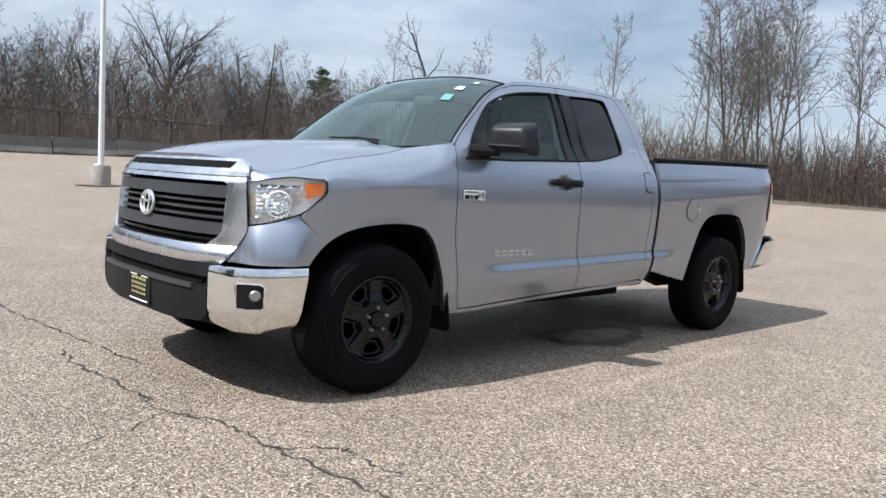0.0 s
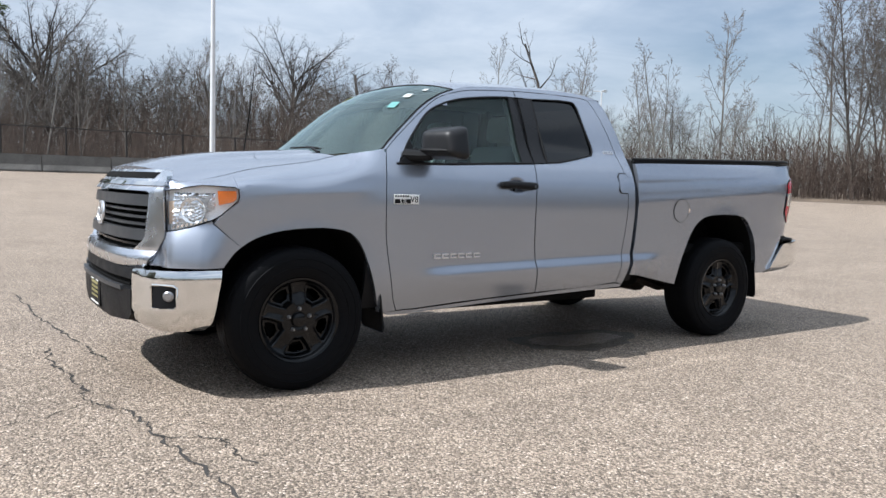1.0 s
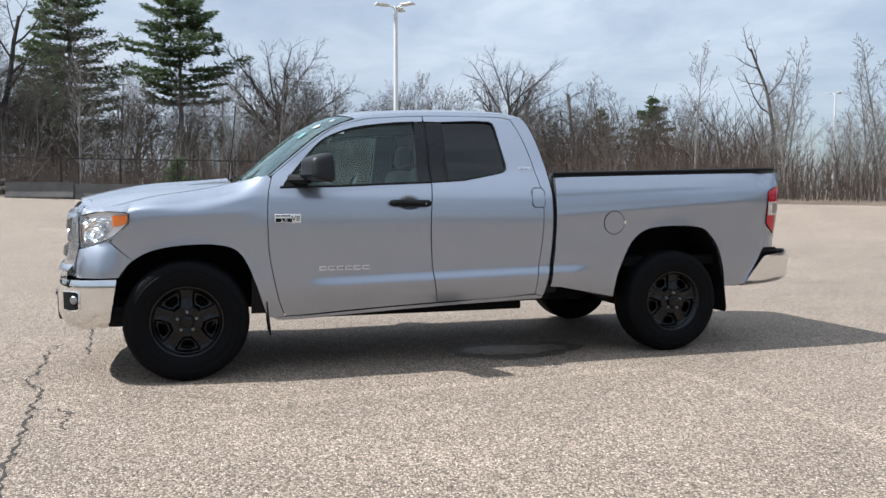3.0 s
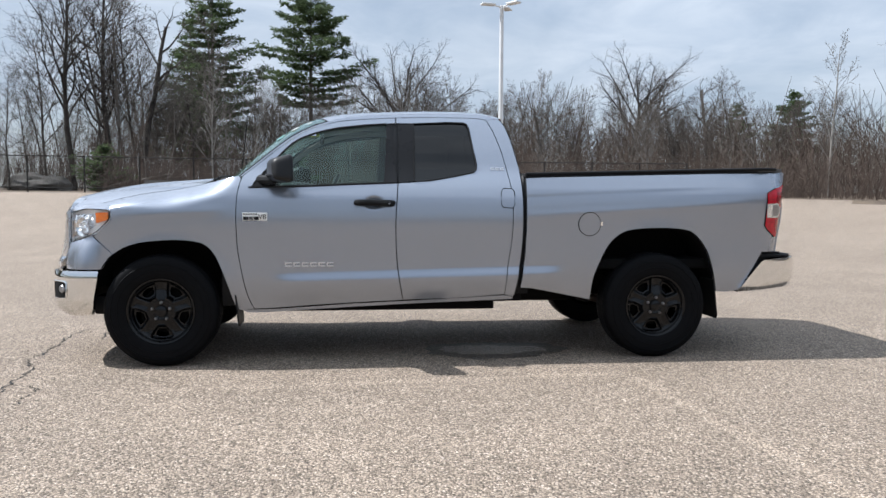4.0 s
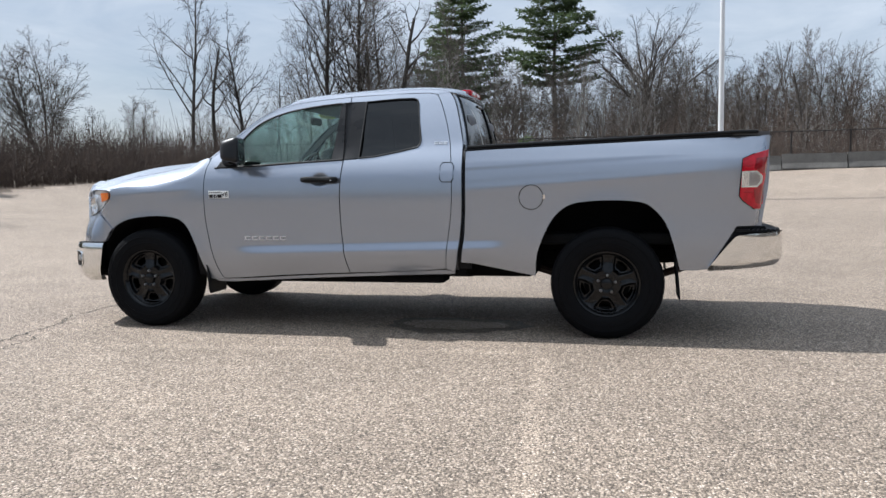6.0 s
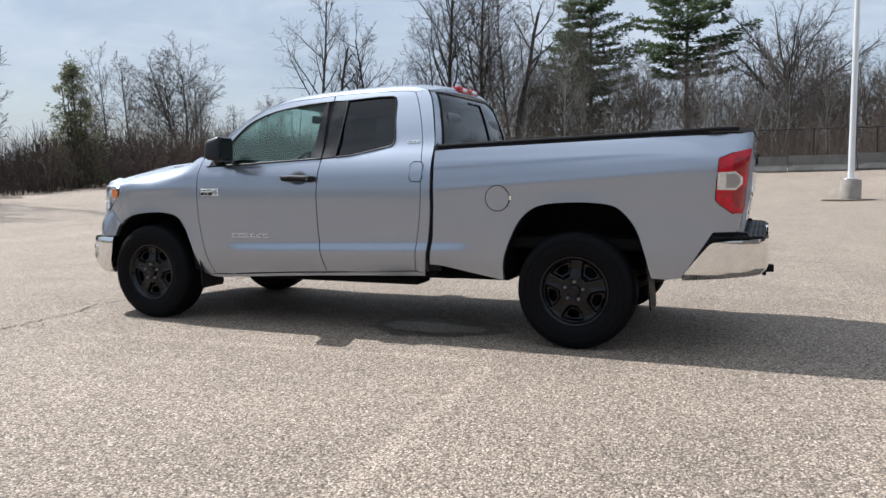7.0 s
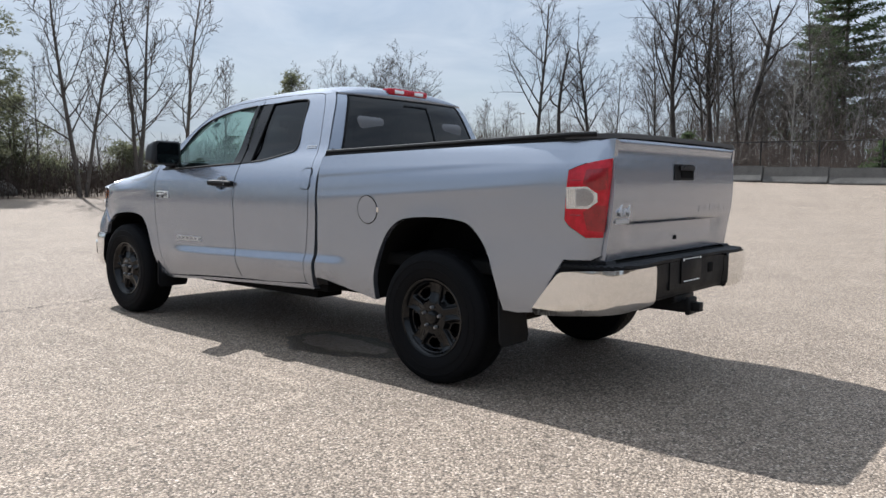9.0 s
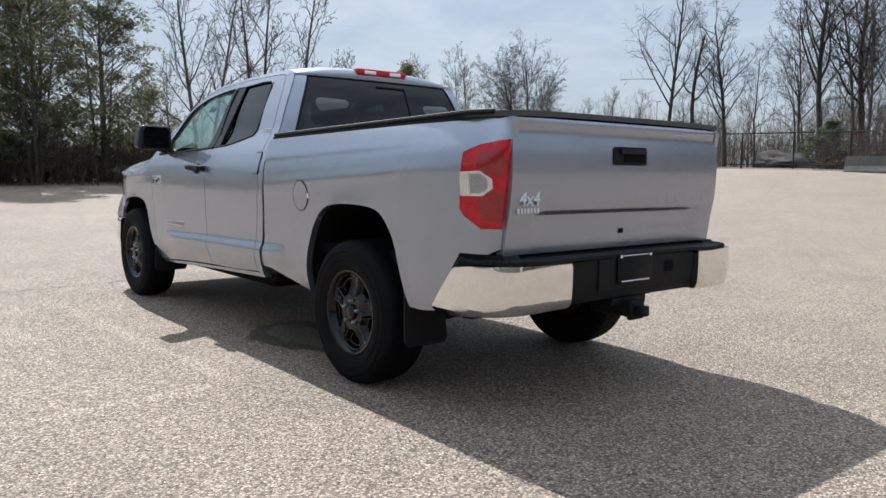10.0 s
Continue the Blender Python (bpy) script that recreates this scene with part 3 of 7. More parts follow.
def make_side(side):
    here = on_side(side)
    # front fender
    fender = [(-0.350, 1.142), *[(x, hood_side_z(x)) for x in np.linspace(-0.345, 0.545, 26)], *GAP_F[1:], (0.56, 0.398), *ARCH_F[::-1][:-10], (-0.466, 0.938), (-0.436, 0.974), (-0.348, 1.053), (-0.338, 1.078), (-0.342, 1.120)]
    part("front_fender", sheet([fender], here, 0.025, 0.018, 0.03, 0.002, roll=0.003), PAINT, truck)
    # front door, cut in two along the window
    lower_end = [p for p in GAP_M]
    door_a = [*GAP_F, (0.80, 0.410), (1.1, 0.435), (1.1, 1.311), (1.027, 1.308), (0.640, 1.297), *[p for p in WIN_F[1:] if p[0] < 1.09], (1.1, 1.713), *upto(FRAME_TOP, 1.1)[::-1][:-1]]
    door_b = [(1.1, 0.435), (1.4, 0.447), *lower_end[::-1], (1.600, 1.335), (1.1, 1.311)]
    door_c = [(1.1, 1.713), *[p for p in WIN_F[1:] if 1.11 < p[0] < 1.629 and p[1] > 1.6], (1.700, 1.797), (1.7005, cut_line(FRAME_TOP, 1.7005)), *[p for p in upto(FRAME_TOP, 1.69)[::-1] if p[0] > 1.105], (1.1, cut_line(FRAME_TOP, 1.1))]
    door = part("front_door", sheet([door_a, door_b, door_c], here, 0.035, 0.03, 0.03, 0.0038, extra_u=(1.1, *np.linspace(1.44, 1.61, 13)), extra_v=(*np.linspace(1.13, 1.25, 11), *CREASE), roll=0.003, seams=(1.1,), hole=inset(WIN_F, 0.008)), PAINT, truck)
    pillar = [(1.601, 1.337), (1.628, 1.792), (1.664, 1.794), (1.70, 1.342)]
    part("pillar_cover", sheet([pillar], here, 0.05, 0.06, 0.01, 0.0015, lift=0.002), GLOSSBLACK, door)
    part("window_pane", sheet([inset(WIN_F, -0.012)], here, 0.06, 0.06, 0, lift=-0.012), SIDEGLASS, door)
    part("window_seal", tube([here(x, z, 0.0005) for x, z in WIN_F[1:-2]], 0.0075, 6), TRIM, door)
    part("belt_moulding", tube([here(x, z + 0.004, 0.002) for x, z in ((0.62, 1.294), (0.8, 1.300), (1.027, 1.306), (1.3, 1.320), (1.700, 1.338))], 0.008, 6), TRIM, door)
    part("sail_panel", sheet([[(0.632, 1.300), (0.67, 1.342), (0.755, 1.447), (0.775, 1.303)]], here, 0.05, 0.05, 0.01, 0, lift=0.004), TRIM, door)
    handle(door, here, side, 1.395, 1.662, 1.188)
    # rear door
    top = since(FRAME_TOP, 1.705)
    rear_a = [*GAP_M, (1.9, 0.468), (2.05, 0.474), (2.05, 1.3755), (1.95, 1.358), (1.80, 1.344)]
    rear_b = [(2.05, 0.474), (2.3, 0.483), *GAP_R[::-1][:-1], (2.405, 1.838), *[p for p in top[::-1] if 2.055 < p[0] < 2.4], (2.05, cut_line(FRAME_TOP, 2.05)), (2.05, 1.8085), (2.100, 1.811), (2.222, 1.809), (2.248, 1.798), (2.262, 1.765), (2.306, 1.480), (2.302, 1.446), (2.283, 1.424), (2.137, 1.392), (2.05, 1.3755)]
    rear_c = [(1.7015, cut_line(FRAME_TOP, 1.7015)), *[p for p in top if 1.73 < p[0] < 2.045], (2.05, cut_line(FRAME_TOP, 2.05)), (2.05, 1.8085), (1.836, 1.797), (1.7015, 1.797)]
    door2 = part("rear_door", sheet([rear_a, rear_b, rear_c], here, 0.035, 0.03, 0.03, 0.0038, extra_u=(2.05,), extra_v=CREASE, roll=0.003, seams=(2.05,), hole=inset(WIN_R, 0.008)), PAINT, truck)
    part("pillar_cover", sheet([[(1.708, 1.342), (1.716, 1.790), (1.834, 1.798), (1.826, 1.349)]], here, 0.05, 0.06, 0.01, 0.0015, lift=0.002), GLOSSBLACK, door2)
    part("window_pane", sheet([inset(WIN_R, -0.012)], here, 0.06, 0.06, 0, lift=-0.009), PRIVACY, door2, "dark tinted glass")
    part("window_seal", tube([here(x, z, 0.0005) for x, z in (*WIN_R, WIN_R[0])], 0.007, 6), TRIM, door2)
    part("rear_door_handle", sheet([[(2.495, 1.163), (2.562, 1.160), (2.576, 1.18), (2.577, 1.275), (2.563, 1.297), (2.500, 1.298), (2.484, 1.278), (2.482, 1.182)]], here, 0.012, 0.03, 0.012, 0, lift=0.008, roll=0.005), PAINT, door2)
    part("handle_gap", tube([here(x, z, 0.0015) for x, z in ((2.493, 1.158), (2.564, 1.155), (2.581, 1.178), (2.582, 1.277), (2.565, 1.302), (2.498, 1.303), (2.479, 1.280), (2.477, 1.180), (2.493, 1.158))], 0.003, 5), TRIM, door2)
    # roof rail with the windscreen pillar, cab corner
    rail = [*ROOF_EDGE, *FRAME_TOP[::-1]]
    part("roof_rail", sheet([rail], here, 0.05, 0.03, 0.03, 0.0012, roll=0.003), PAINT, truck)
    part("inner_pillar_trim", sheet([[(p[0] + 0.02, p[1] - 0.005) for p in ROOF_EDGE[:-2]] + [(p[0] + 0.03, p[1] - 0.03) for p in FRAME_TOP[::-1]]], here, 0.06, 0.04, 0, 0, lift=-0.045), CABIN, truck, "light grey inner trim")
    corner = [*GAP_R, *CAB_END[::-1]]
    part("cab_corner", sheet([corner], here, 0.03, 0.035, 0.05, 0.002, extra_v=CREASE, roll=0.004), PAINT, truck)
    # bed side with the wheel arch
    rear_lean = lambda z: 4.803 + (z - 1.34) * 0.11
    bed = [(2.672, 1.380), *[(x, 1.384 + (x - 2.672) * 0.0295) for x in np.linspace(2.8, 4.72, 14)], (4.813, 1.442), (rear_lean(1.40), 1.40), (rear_lean(1.2), 1.2), (rear_lean(1.0), 1.0), (rear_lean(0.84), 0.84), (4.715, 0.815), (4.585, 0.815), (4.395, 0.512), (4.30, 0.500), *ARCH_R[::-1], (3.05, 0.478), (2.72, 0.545), (2.630, 0.552), (2.662, 0.785), (2.672, 1.0)]
    bedside = part("bed_side", sheet([bed], here, 0.035, 0.03, 0.04, 0.002, extra_u=(4.66, 4.70, 4.73, 4.75, 4.765, 4.78, 4.79), extra_v=(*CREASE, *np.linspace(1.13, 1.32, 24)), roll=0.004), PAINT, truck)
    part("bed_rail_cap", sheet([[(2.675, 1.384), (4.80, 1.444), (4.80, 1.458), (2.675, 1.398)]], lambda u, v, off: (u, side * (0.93 + off - (1 - tail_plan(u))), v), 0.08, 0.02, 0.06), TRIM, bedside)
    if side < 0:
        ring = [(3.160 + 0.0875 * math.cos(a), 1.036 + 0.0895 * math.sin(a)) for a in np.linspace(0, 2 * math.pi, 40, endpoint=False)]
        flap = part("fuel_flap", sheet([ring], here, 0.03, 0.03, 0.005, 0.003, lift=0.0035), PAINT, bedside)
        part("flap_gap", tube([here(x, z, 0.001) for x, z in (*ring, ring[0])], 0.0032, 5), TRIM, flap)
        part("flap_notch", sheet([[(3.246, 1.022), (3.262, 1.022), (3.262, 1.052), (3.246, 1.052)]], here, 0.02, 0.02, 0.006, lift=0.004), CHROME, flap)
    # sill, dark body behind the shut lines, wheel wells
    sill = [(0.56, 0.400), (0.80, 0.404), (1.355, 0.438), (1.743, 0.454), (2.512, 0.492), (2.58, 0.478), (2.575, 0.463), (1.743, 0.432), (1.355, 0.414), (0.72, 0.378), (0.60, 0.380)]
    part("sill", sheet([sill], here, 0.06, 0.02, 0.06, 0, lift=-0.006, roll=0.006), PAINT, truck)
    inner = [(0.60, 0.42), (2.60, 0.49), (2.62, 1.36), (2.10, 1.33), (1.60, 1.30), (0.60, 1.27)]
    part("door_inner", sheet([inner], here, 0.12, 0.08, 0.05, lift=-0.032), CABINDARK, truck)
    part("pillar_inner", sheet([[(1.61, 1.30), (1.80, 1.31), (1.805, 1.80), (1.63, 1.80)]], here, 0.08, 0.08, 0.05, lift=-0.024), CABINDARK, truck)
    part("seam_backing", sheet([[(2.42, 1.83), (2.47, 1.84), (2.66, 1.40), (2.70, 1.36), (2.70, 0.5), (2.48, 0.5), (2.54, 1.2)]], here, 0.04, 0.06, 0.03, lift=-0.034), TRIM, truck)
    part("seam_backing", sheet([[(0.42, 0.43), (0.72, 0.43), (0.66, 1.29), (0.44, 1.25)]], here, 0.05, 0.06, 0.03, lift=-0.034), TRIM, truck)
    for arch, cx, deep in ((ARCH_F, 0.03, 0.42), (ARCH_R, 3.70, 0.46)):
        grow = [(cx + (x - cx) * 1.01, z + 0.008) for x, z in arch]
        bm = bmesh.new()
        rows = [[bm.verts.new((x, side * (half_width(min(max(x, -0.5), 4.3), z) - d), z)) for x, z in grow] for d in (0.012, 0.16, deep)]
        for a, b in zip(rows, rows[1:]):
            for k in range(len(a) - 1):
                bm.faces.new((a[k], a[k + 1], b[k + 1], b[k]))
        bm.faces.new(rows[-1])
        part("wheel_well", bm, DARK, truck)
    # lower fillers between the panels and the frame
    part("fender_liner", box(-0.52, -0.40, side * 0.70 - 0.10, side * 0.70 + 0.10, 0.36, 0.50, 0.02), TRIM, truck)


def handle(door, here, side, x0, x1, z):
    h = part("door_handle", tube([here(x, z + dz, off) for x, dz, off in ((x0 + 0.004, 0.004, 0.0), (x0, 0.004, 0.024), (x0 + 0.018, 0.004, 0.032), (x0 + 0.07, 0.004, 0.036), (x0 + 0.14, 0.003, 0.036), (x1 - 0.06, 0.001, 0.035), (x1 - 0.016, 0.0, 0.032), (x1, 0.0, 0.024), (x1 - 0.004, 0.0, 0.0))], [0.020, 0.021, 0.023, 0.024, 0.024, 0.025, 0.025, 0.022, 0.020], 10), TRIM, door, "black grab handle")
    part("key_lock", sheet([[(x1 - 0.028 + 0.009 * math.cos(a), z + 0.009 * math.sin(a)) for a in np.linspace(0, 6.28, 12, endpoint=False)]], here, 0.02, 0.02, 0.004, lift=0.056), STEEL, h)


for s in SIDES:
    make_side(s)


# roof, windscreen, cab back
def rise(i, n):
    return i / (n - 1)


def top_point(edge, k, side=1):
    """A point of windscreen or roof: edge (x, z) on the rail, k from -1 to 1 across, drawn forward and up towards the middle."""
    x, z = edge
    w = half_width(x, z) - 0.004
    t = min(max((z - 1.37) / 0.45, 0), 1) if x < 1.25 else 1.0
    dx = -0.20 * (1 - t) - 0.12 * t
    dz = -0.025 * (1 - t) + 0.062 * t
    if x > 1.25:
        f = step(x, 1.25, 1.9)
        dx = -0.12 * (1 - f) + 0.05 * f * step(x, 2.2, 2.5)
        dz = 0.062 - 0.012 * step(x, 1.8, 2.5)
    q = 1 - k * k
    return (x + dx * q, k * w, z + dz * (1 - abs(k) ** 3.2))


def strip(rows):
    bm = bmesh.new()
    vs = [[bm.verts.new(p) for p in row] for row in rows]
    for a, b in zip(vs, vs[1:]):
        for i in range(len(a) - 1):
            bm.faces.new((a[i], a[i + 1], b[i + 1], b[i]))
    return bm


KS = [math.sin(a) for a in np.linspace(-math.pi / 2, math.pi / 2, 49)]
_few = [p for p in ROOF_EDGE if p[0] < 1.19]
glass_edge = [tuple(a + (b - a) * k / 3 for a, b in zip(p, q)) for p, q in zip(_few, _few[1:]) for k in range(3)] + [_few[-1]]
roof_line = [glass_edge[-1]] + [p for p in ROOF_EDGE if p[0] >= 1.19]
roof = part("roof", strip([[top_point(e, k) for k in KS] for e in roof_line]), PAINT, truck)
screen = part("windscreen", strip([[top_point(e, k * 0.985) for k in KS] for e in glass_edge]), GLASS, truck, "clear windscreen")
part("screen_surround", tube([top_point(e, -0.985) for e in glass_edge] + [top_point(glass_edge[-1], k * 0.985) for k in KS[1:-1]] + [top_point(e, 0.985) for e in glass_edge[::-1]], 0.005, 6), TRIM, screen)
_el = np.cumsum([0.0] + [math.dist(a, b) for a, b in zip(glass_edge, glass_edge[1:])])


def screen_at(t, k):
    """A point of the windscreen, t from its foot to its top."""
    s = t * _el[-1]
    return Vector(top_point((float(np.interp(s, _el, [p[0] for p in glass_edge])), float(np.interp(s, _el, [p[1] for p in glass_edge]))), k)) + Vector((-0.004, 0, 0.005))


for k0, k1, t0, t1, mat in ((-0.76, -0.67, 0.54, 0.62, TEAL), (-0.78, -0.70, 0.70, 0.765, FADED), (-0.84, -0.795, 0.84, 0.89, FADED)):
    part("sticker", strip([[screen_at(t, k) for k in np.linspace(k0, k1, 4)] for t in np.linspace(t0, t1, 4)]), mat, screen)
bm = bmesh.new()
bm.faces.new([bm.verts.new(screen_at(0.865 + 0.055 * math.sin(a), 0.72 + 0.17 * math.cos(a))) for a in np.linspace(0, 2 * math.pi, 28, endpoint=False)])
bmesh.ops.triangulate(bm, faces=bm.faces)
part("sticker", bm, YELLOW, screen, "yellow oval sticker")


def back_point(k, z):
    """A point of the cab's back wall, k from -1 to 1 across."""
    x = 2.648 if z < 1.36 else curve([1.36, 1.5, 1.677, 1.79, 1.85, 1.93], [2.648, 2.630, 2.590, 2.552, 2.512, 2.46])(z)
    w = half_width(min(x, 2.655), z) - 0.006
    return (x + 0.045 * (1 - abs(k) ** 2.5), k * w, z)


def back_patch(name, k0, k1, z0, z1, mat, parent, n=14, m=8, lift=0.0, label=""):
    rows = [[Vector(back_point(k, z)) + Vector((lift, 0, 0)) for k in np.linspace(k0(z), k1(z), n)] for z in np.linspace(z0, z1, m)]
    return part(name, strip(rows), mat, parent, label)


WB, WT = 1.40, 1.832
wk = lambda z: 0.86
cab_back = back_patch("cab_back", lambda z: -1, lambda z: 1, 0.6, WB, PAINT, truck)
head_rows = [[Vector(back_point(k, WT)).lerp(Vector(top_point(ROOF_EDGE[-1], k)), t) + Vector((0.012 * math.sin(math.pi * t), 0, 0.006 * math.sin(math.pi * t))) for k in KS] for t in np.linspace(0, 1, 6)]
part("cab_back_header", strip(head_rows), PAINT, truck)
back_patch("cab_back_side", lambda z: -1, lambda z: -wk(z), WB, WT, PAINT, truck, 4, 16)
back_patch("cab_back_side", lambda z: wk(z), lambda z: 1, WB, WT, PAINT, truck, 4, 16)
rear_window = back_patch("rear_window", lambda z: -0.88, lambda z: 0.88, WB - 0.01, WT + 0.01, PRIVACY, truck, 20, 12, 0.004, "dark sliding rear window")
for k in (0.25,):
    part("slider_frame", tube([Vector(back_point(k, z)) + Vector((0.008, 0, 0)) for z in np.linspace(WB, 1.79, 10)], 0.008, 6), GLOSSBLACK, rear_window)
part("slider_frame", tube([Vector(back_point(k, 1.79)) + Vector((0.008, 0, 0)) for k in np.linspace(-0.10, 0.25, 8)], 0.008, 6), GLOSSBLACK, rear_window)
part("window_seal", tube([Vector(back_point(k, z)) + Vector((0.004, 0, 0)) for k, z in [(-0.87, z) for z in np.linspace(WB, WT, 10)] + [(k, WT) for k in np.linspace(-0.85, 0.85, 16)] + [(0.87, z) for z in np.linspace(WT, WB, 10)]], 0.008, 6), TRIM, rear_window)
lamp = part("stop_lamp", box(2.50, 2.585, -0.215, 0.215, 1.868, 1.918, 0.014), RED, truck, "red high-mounted stop lamp")
for y in (-0.11, 0.11):
    part("clear_window", box(2.545, 2.590, y - 0.05, y + 0.05, 1.879, 1.905, 0.006), REFLECT, lamp)
antenna = part("antenna_base", lathe([(0.0, 0.0), (0.028, 0.0), (0.022, 0.018), (0.0, 0.022)], 16), TRIM, truck)
antenna.matrix_basis = Matrix.Translation((1.12, 0.42, 1.845)) @ Matrix.Rotation(radians(90), 4, "X")
part("mast_antenna", tube([(0.30, 0.85, 1.28), (0.36, 0.85, 1.72), (0.396, 0.85, 2.066)], [0.005, 0.004, 0.003], 6), TRIM, truck, "thin black whip antenna")

# hood
def hood_point(x, y):
    a = abs(y)
    ye = hood_side_y(x)
    mid, edge = hood_mid_z(x), hood_side_z(x)
    t = a / ye
    bulge = 0.014 * (1 - step(t, 0.50, 0.68)) * step(x, -0.7, -0.2)
    return mid - 0.012 + bulge - (mid - 0.012 - edge) * t ** 3.2


def nose_x(y):
    lo, hi = -0.848, 0.0
    for _ in range(30):
        m = (lo + hi) / 2
        if nose_plan(m) < abs(y):
            lo = m
        else:
            hi = m
    return lo


cowl_x = lambda y: 0.30 - 0.02 * (1 - (y / 0.8) ** 2) + 0.0 * y
rows = []
for u in np.linspace(0, 1, 40):
    row = []
    for t in np.linspace(-1, 1, 49):
        y0 = t * 0.80
        x = (nose_x(y0) + 0.055 + 0.065 * (1 - step(abs(y0), 0.55, 0.8))) * (1 - u) + cowl_x(y0) * u
        y = t * (hood_side_y(x) - 0.004)
        row.append((x, y, hood_point(x, y)))
    rows.append(row)
hood_bm = strip(rows)
rim = [e for e in hood_bm.edges if e.is_boundary]
r = bmesh.ops.extrude_edge_only(hood_bm, edges=rim)["geom"]
for v in r:
    if isinstance(v, bmesh.types.BMVert):
        v.co.z -= 0.075
hood = part("hood", hood_bm, PAINT, truck)
part("cowl", strip([[(x, y, z) for y in np.linspace(-0.74, 0.74, 24)] for x, z in ((0.25, 1.31), (0.32, 1.335), (0.42, 1.345), (0.62, 1.36))]), TRIM, truck)
for y0, y1, dz in ((-0.50, 0.08, -0.006), (0.12, 0.62, -0.03)):
    wiper = part("wiper", tube([(0.335, y0, 1.385 + dz), (0.36, y0 + 0.2, 1.400 + dz), (0.375, y1, 1.405 + dz)], 0.006, 6), TRIM, truck)
    part("wiper_arm", tube([(0.31, y0 - 0.02, 1.362 + dz), (0.33, y0 + 0.12, 1.392 + dz), (0.365, (y0 + y1) / 2, 1.408 + dz)], [0.011, 0.007, 0.005], 6), TRIM, wiper)

# nose: outlines as (way round the front from the middle, z)
_plan = []
for y in [*np.linspace(0, 0.94, 60), *np.linspace(0.945, 0.982, 16)]:
    _plan.append((nose_x(y), y))


def way_along(line):
    """The length from a line's start to each of its points."""
    out = [0.0]
    for a, b in zip(line, line[1:]):
        out.append(out[-1] + math.dist(a, b))
    return out


_way = way_along(_plan)
# the bumper is squarer at its corners than the bodywork above it
_bumper = spl([(-0.852, 0), (-0.846, 0.3), (-0.832, 0.45), (-0.808, 0.60), (-0.792, 0.70), (-0.770, 0.78), (-0.735, 0.845), (-0.69, 0.89), (-0.62, 0.925), (-0.53, 0.943), (-0.40, 0.95)], 6)
_bumper_way = way_along(_bumper)


def nose(side=1, rake=1.0, plan=None, way=None):
    """Lays (way, z, off) on the rounded front."""
    line, along = plan or _plan, way or _way
    lx, ly = [p[0] for p in line], [p[1] for p in line]

    def f(q, z, off):
        a = abs(q)
        x, y = float(np.interp(a, along, lx)), float(np.interp(a, along, ly))
        x2, y2 = float(np.interp(a + 0.01, along, lx)), float(np.interp(a + 0.01, along, ly))
        n = Vector((-(y2 - y), x2 - x)).normalized() if a < along[-1] - 0.011 else Vector((0, 1))
        n = Vector((n.x, abs(n.y)))
        lean = rake * (0.12 * max(0, z - 0.80) + 0.75 * max(0, z - 1.10)) * (1 - step(y, 0.60, 0.92))
        s = (1 if q >= 0 else -1) * side
        return (x + lean + n.x * off, s * (y + n.y * off), z)
    return f


def way_y(y):
    return float(np.interp(y, [p[1] for p in _plan], _way))


def way_x(x):
    return float(np.interp(x, [p[0] for p in _plan], _way))


def bumper_y(y):
    return float(np.interp(y, [p[1] for p in _bumper], _bumper_way))


def bumper_x(x):
    return float(np.interp(x, [p[0] for p in _bumper], _bumper_way))


def swell(base, mid, half, out, power=2.6):
    def f(q, z, off):
        t = min(1.0, abs(z - mid) / half)
        return base(q, z, off + out * (1 - t ** power))
    return f


def tucked(base, low):
    """Turns what lies below a height inwards."""
    return lambda q, z, off: base(q, z, off - 0.8 * max(0.0, low - z) - 0.30 * max(0.0, low + 0.085 - z))


front = nose()
G = way_y(0.672)
grille = part("grille", sheet([[(-G, 0.765), (G, 0.765), (G + 0.02, 1.11), (-G - 0.02, 1.11)]], front, 0.05, 0.05, 0.04, lift=-0.055), DARK, truck, "charcoal barred grille in a chrome surround")
gi = lambda z: G + 0.012 - 0.16 * max(0, 0.83 - z) / 0.06 * 0.55
for z0, z1, mat, off in ((1.018, 1.078, GREYTRIM, 0.010), (0.835, 0.893, GREYTRIM, 0.010)):
    part("wide_bar", sheet([[(-gi(z0), z0), (gi(z0), z0), (gi(z1), z1), (-gi(z1), z1)]], front, 0.05, 0.015, 0.03, lift=off, roll=0.006), mat, grille)
for z0 in (0.912, 0.950, 0.986):
    part("thin_bar", sheet([[(-gi(z0), z0), (gi(z0), z0), (gi(z0), z0 + 0.013), (-gi(z0), z0 + 0.013)]], front, 0.06, 0.02, 0.04, lift=-0.010), GREYTRIM, grille)
part("thin_bar", sheet([[(-G + 0.07, 0.800), (G - 0.07, 0.800), (G - 0.06, 0.812), (-G + 0.06, 0.812)]], front, 0.06, 0.02, 0.04, lift=-0.03), GLOSSBLACK, grille)
O = way_y(0.762)
for s in SIDES:
    half = [(0, 0.690), (O - 0.10, 0.690), (O - 0.065, 0.712), (O - 0.012, 0.785), (O + 0.028, 0.850), (O + 0.033, 0.888), (O + 0.006, 1.105), (O, 1.125), (0, 1.125), (0, 1.100), (G - 0.02, 1.098), (G + 0.008, 1.085), (G + 0.008, 0.860), (G - 0.012, 0.828), (G - 0.075, 0.783), (0, 0.778)]
    part("chrome_surround", sheet([half], swell(nose(s), 0.732, 0.05, 0.022, 2.0), 0.04, 0.012, 0.05, 0.0, lift=0.018, roll=0.010), SATIN, grille)
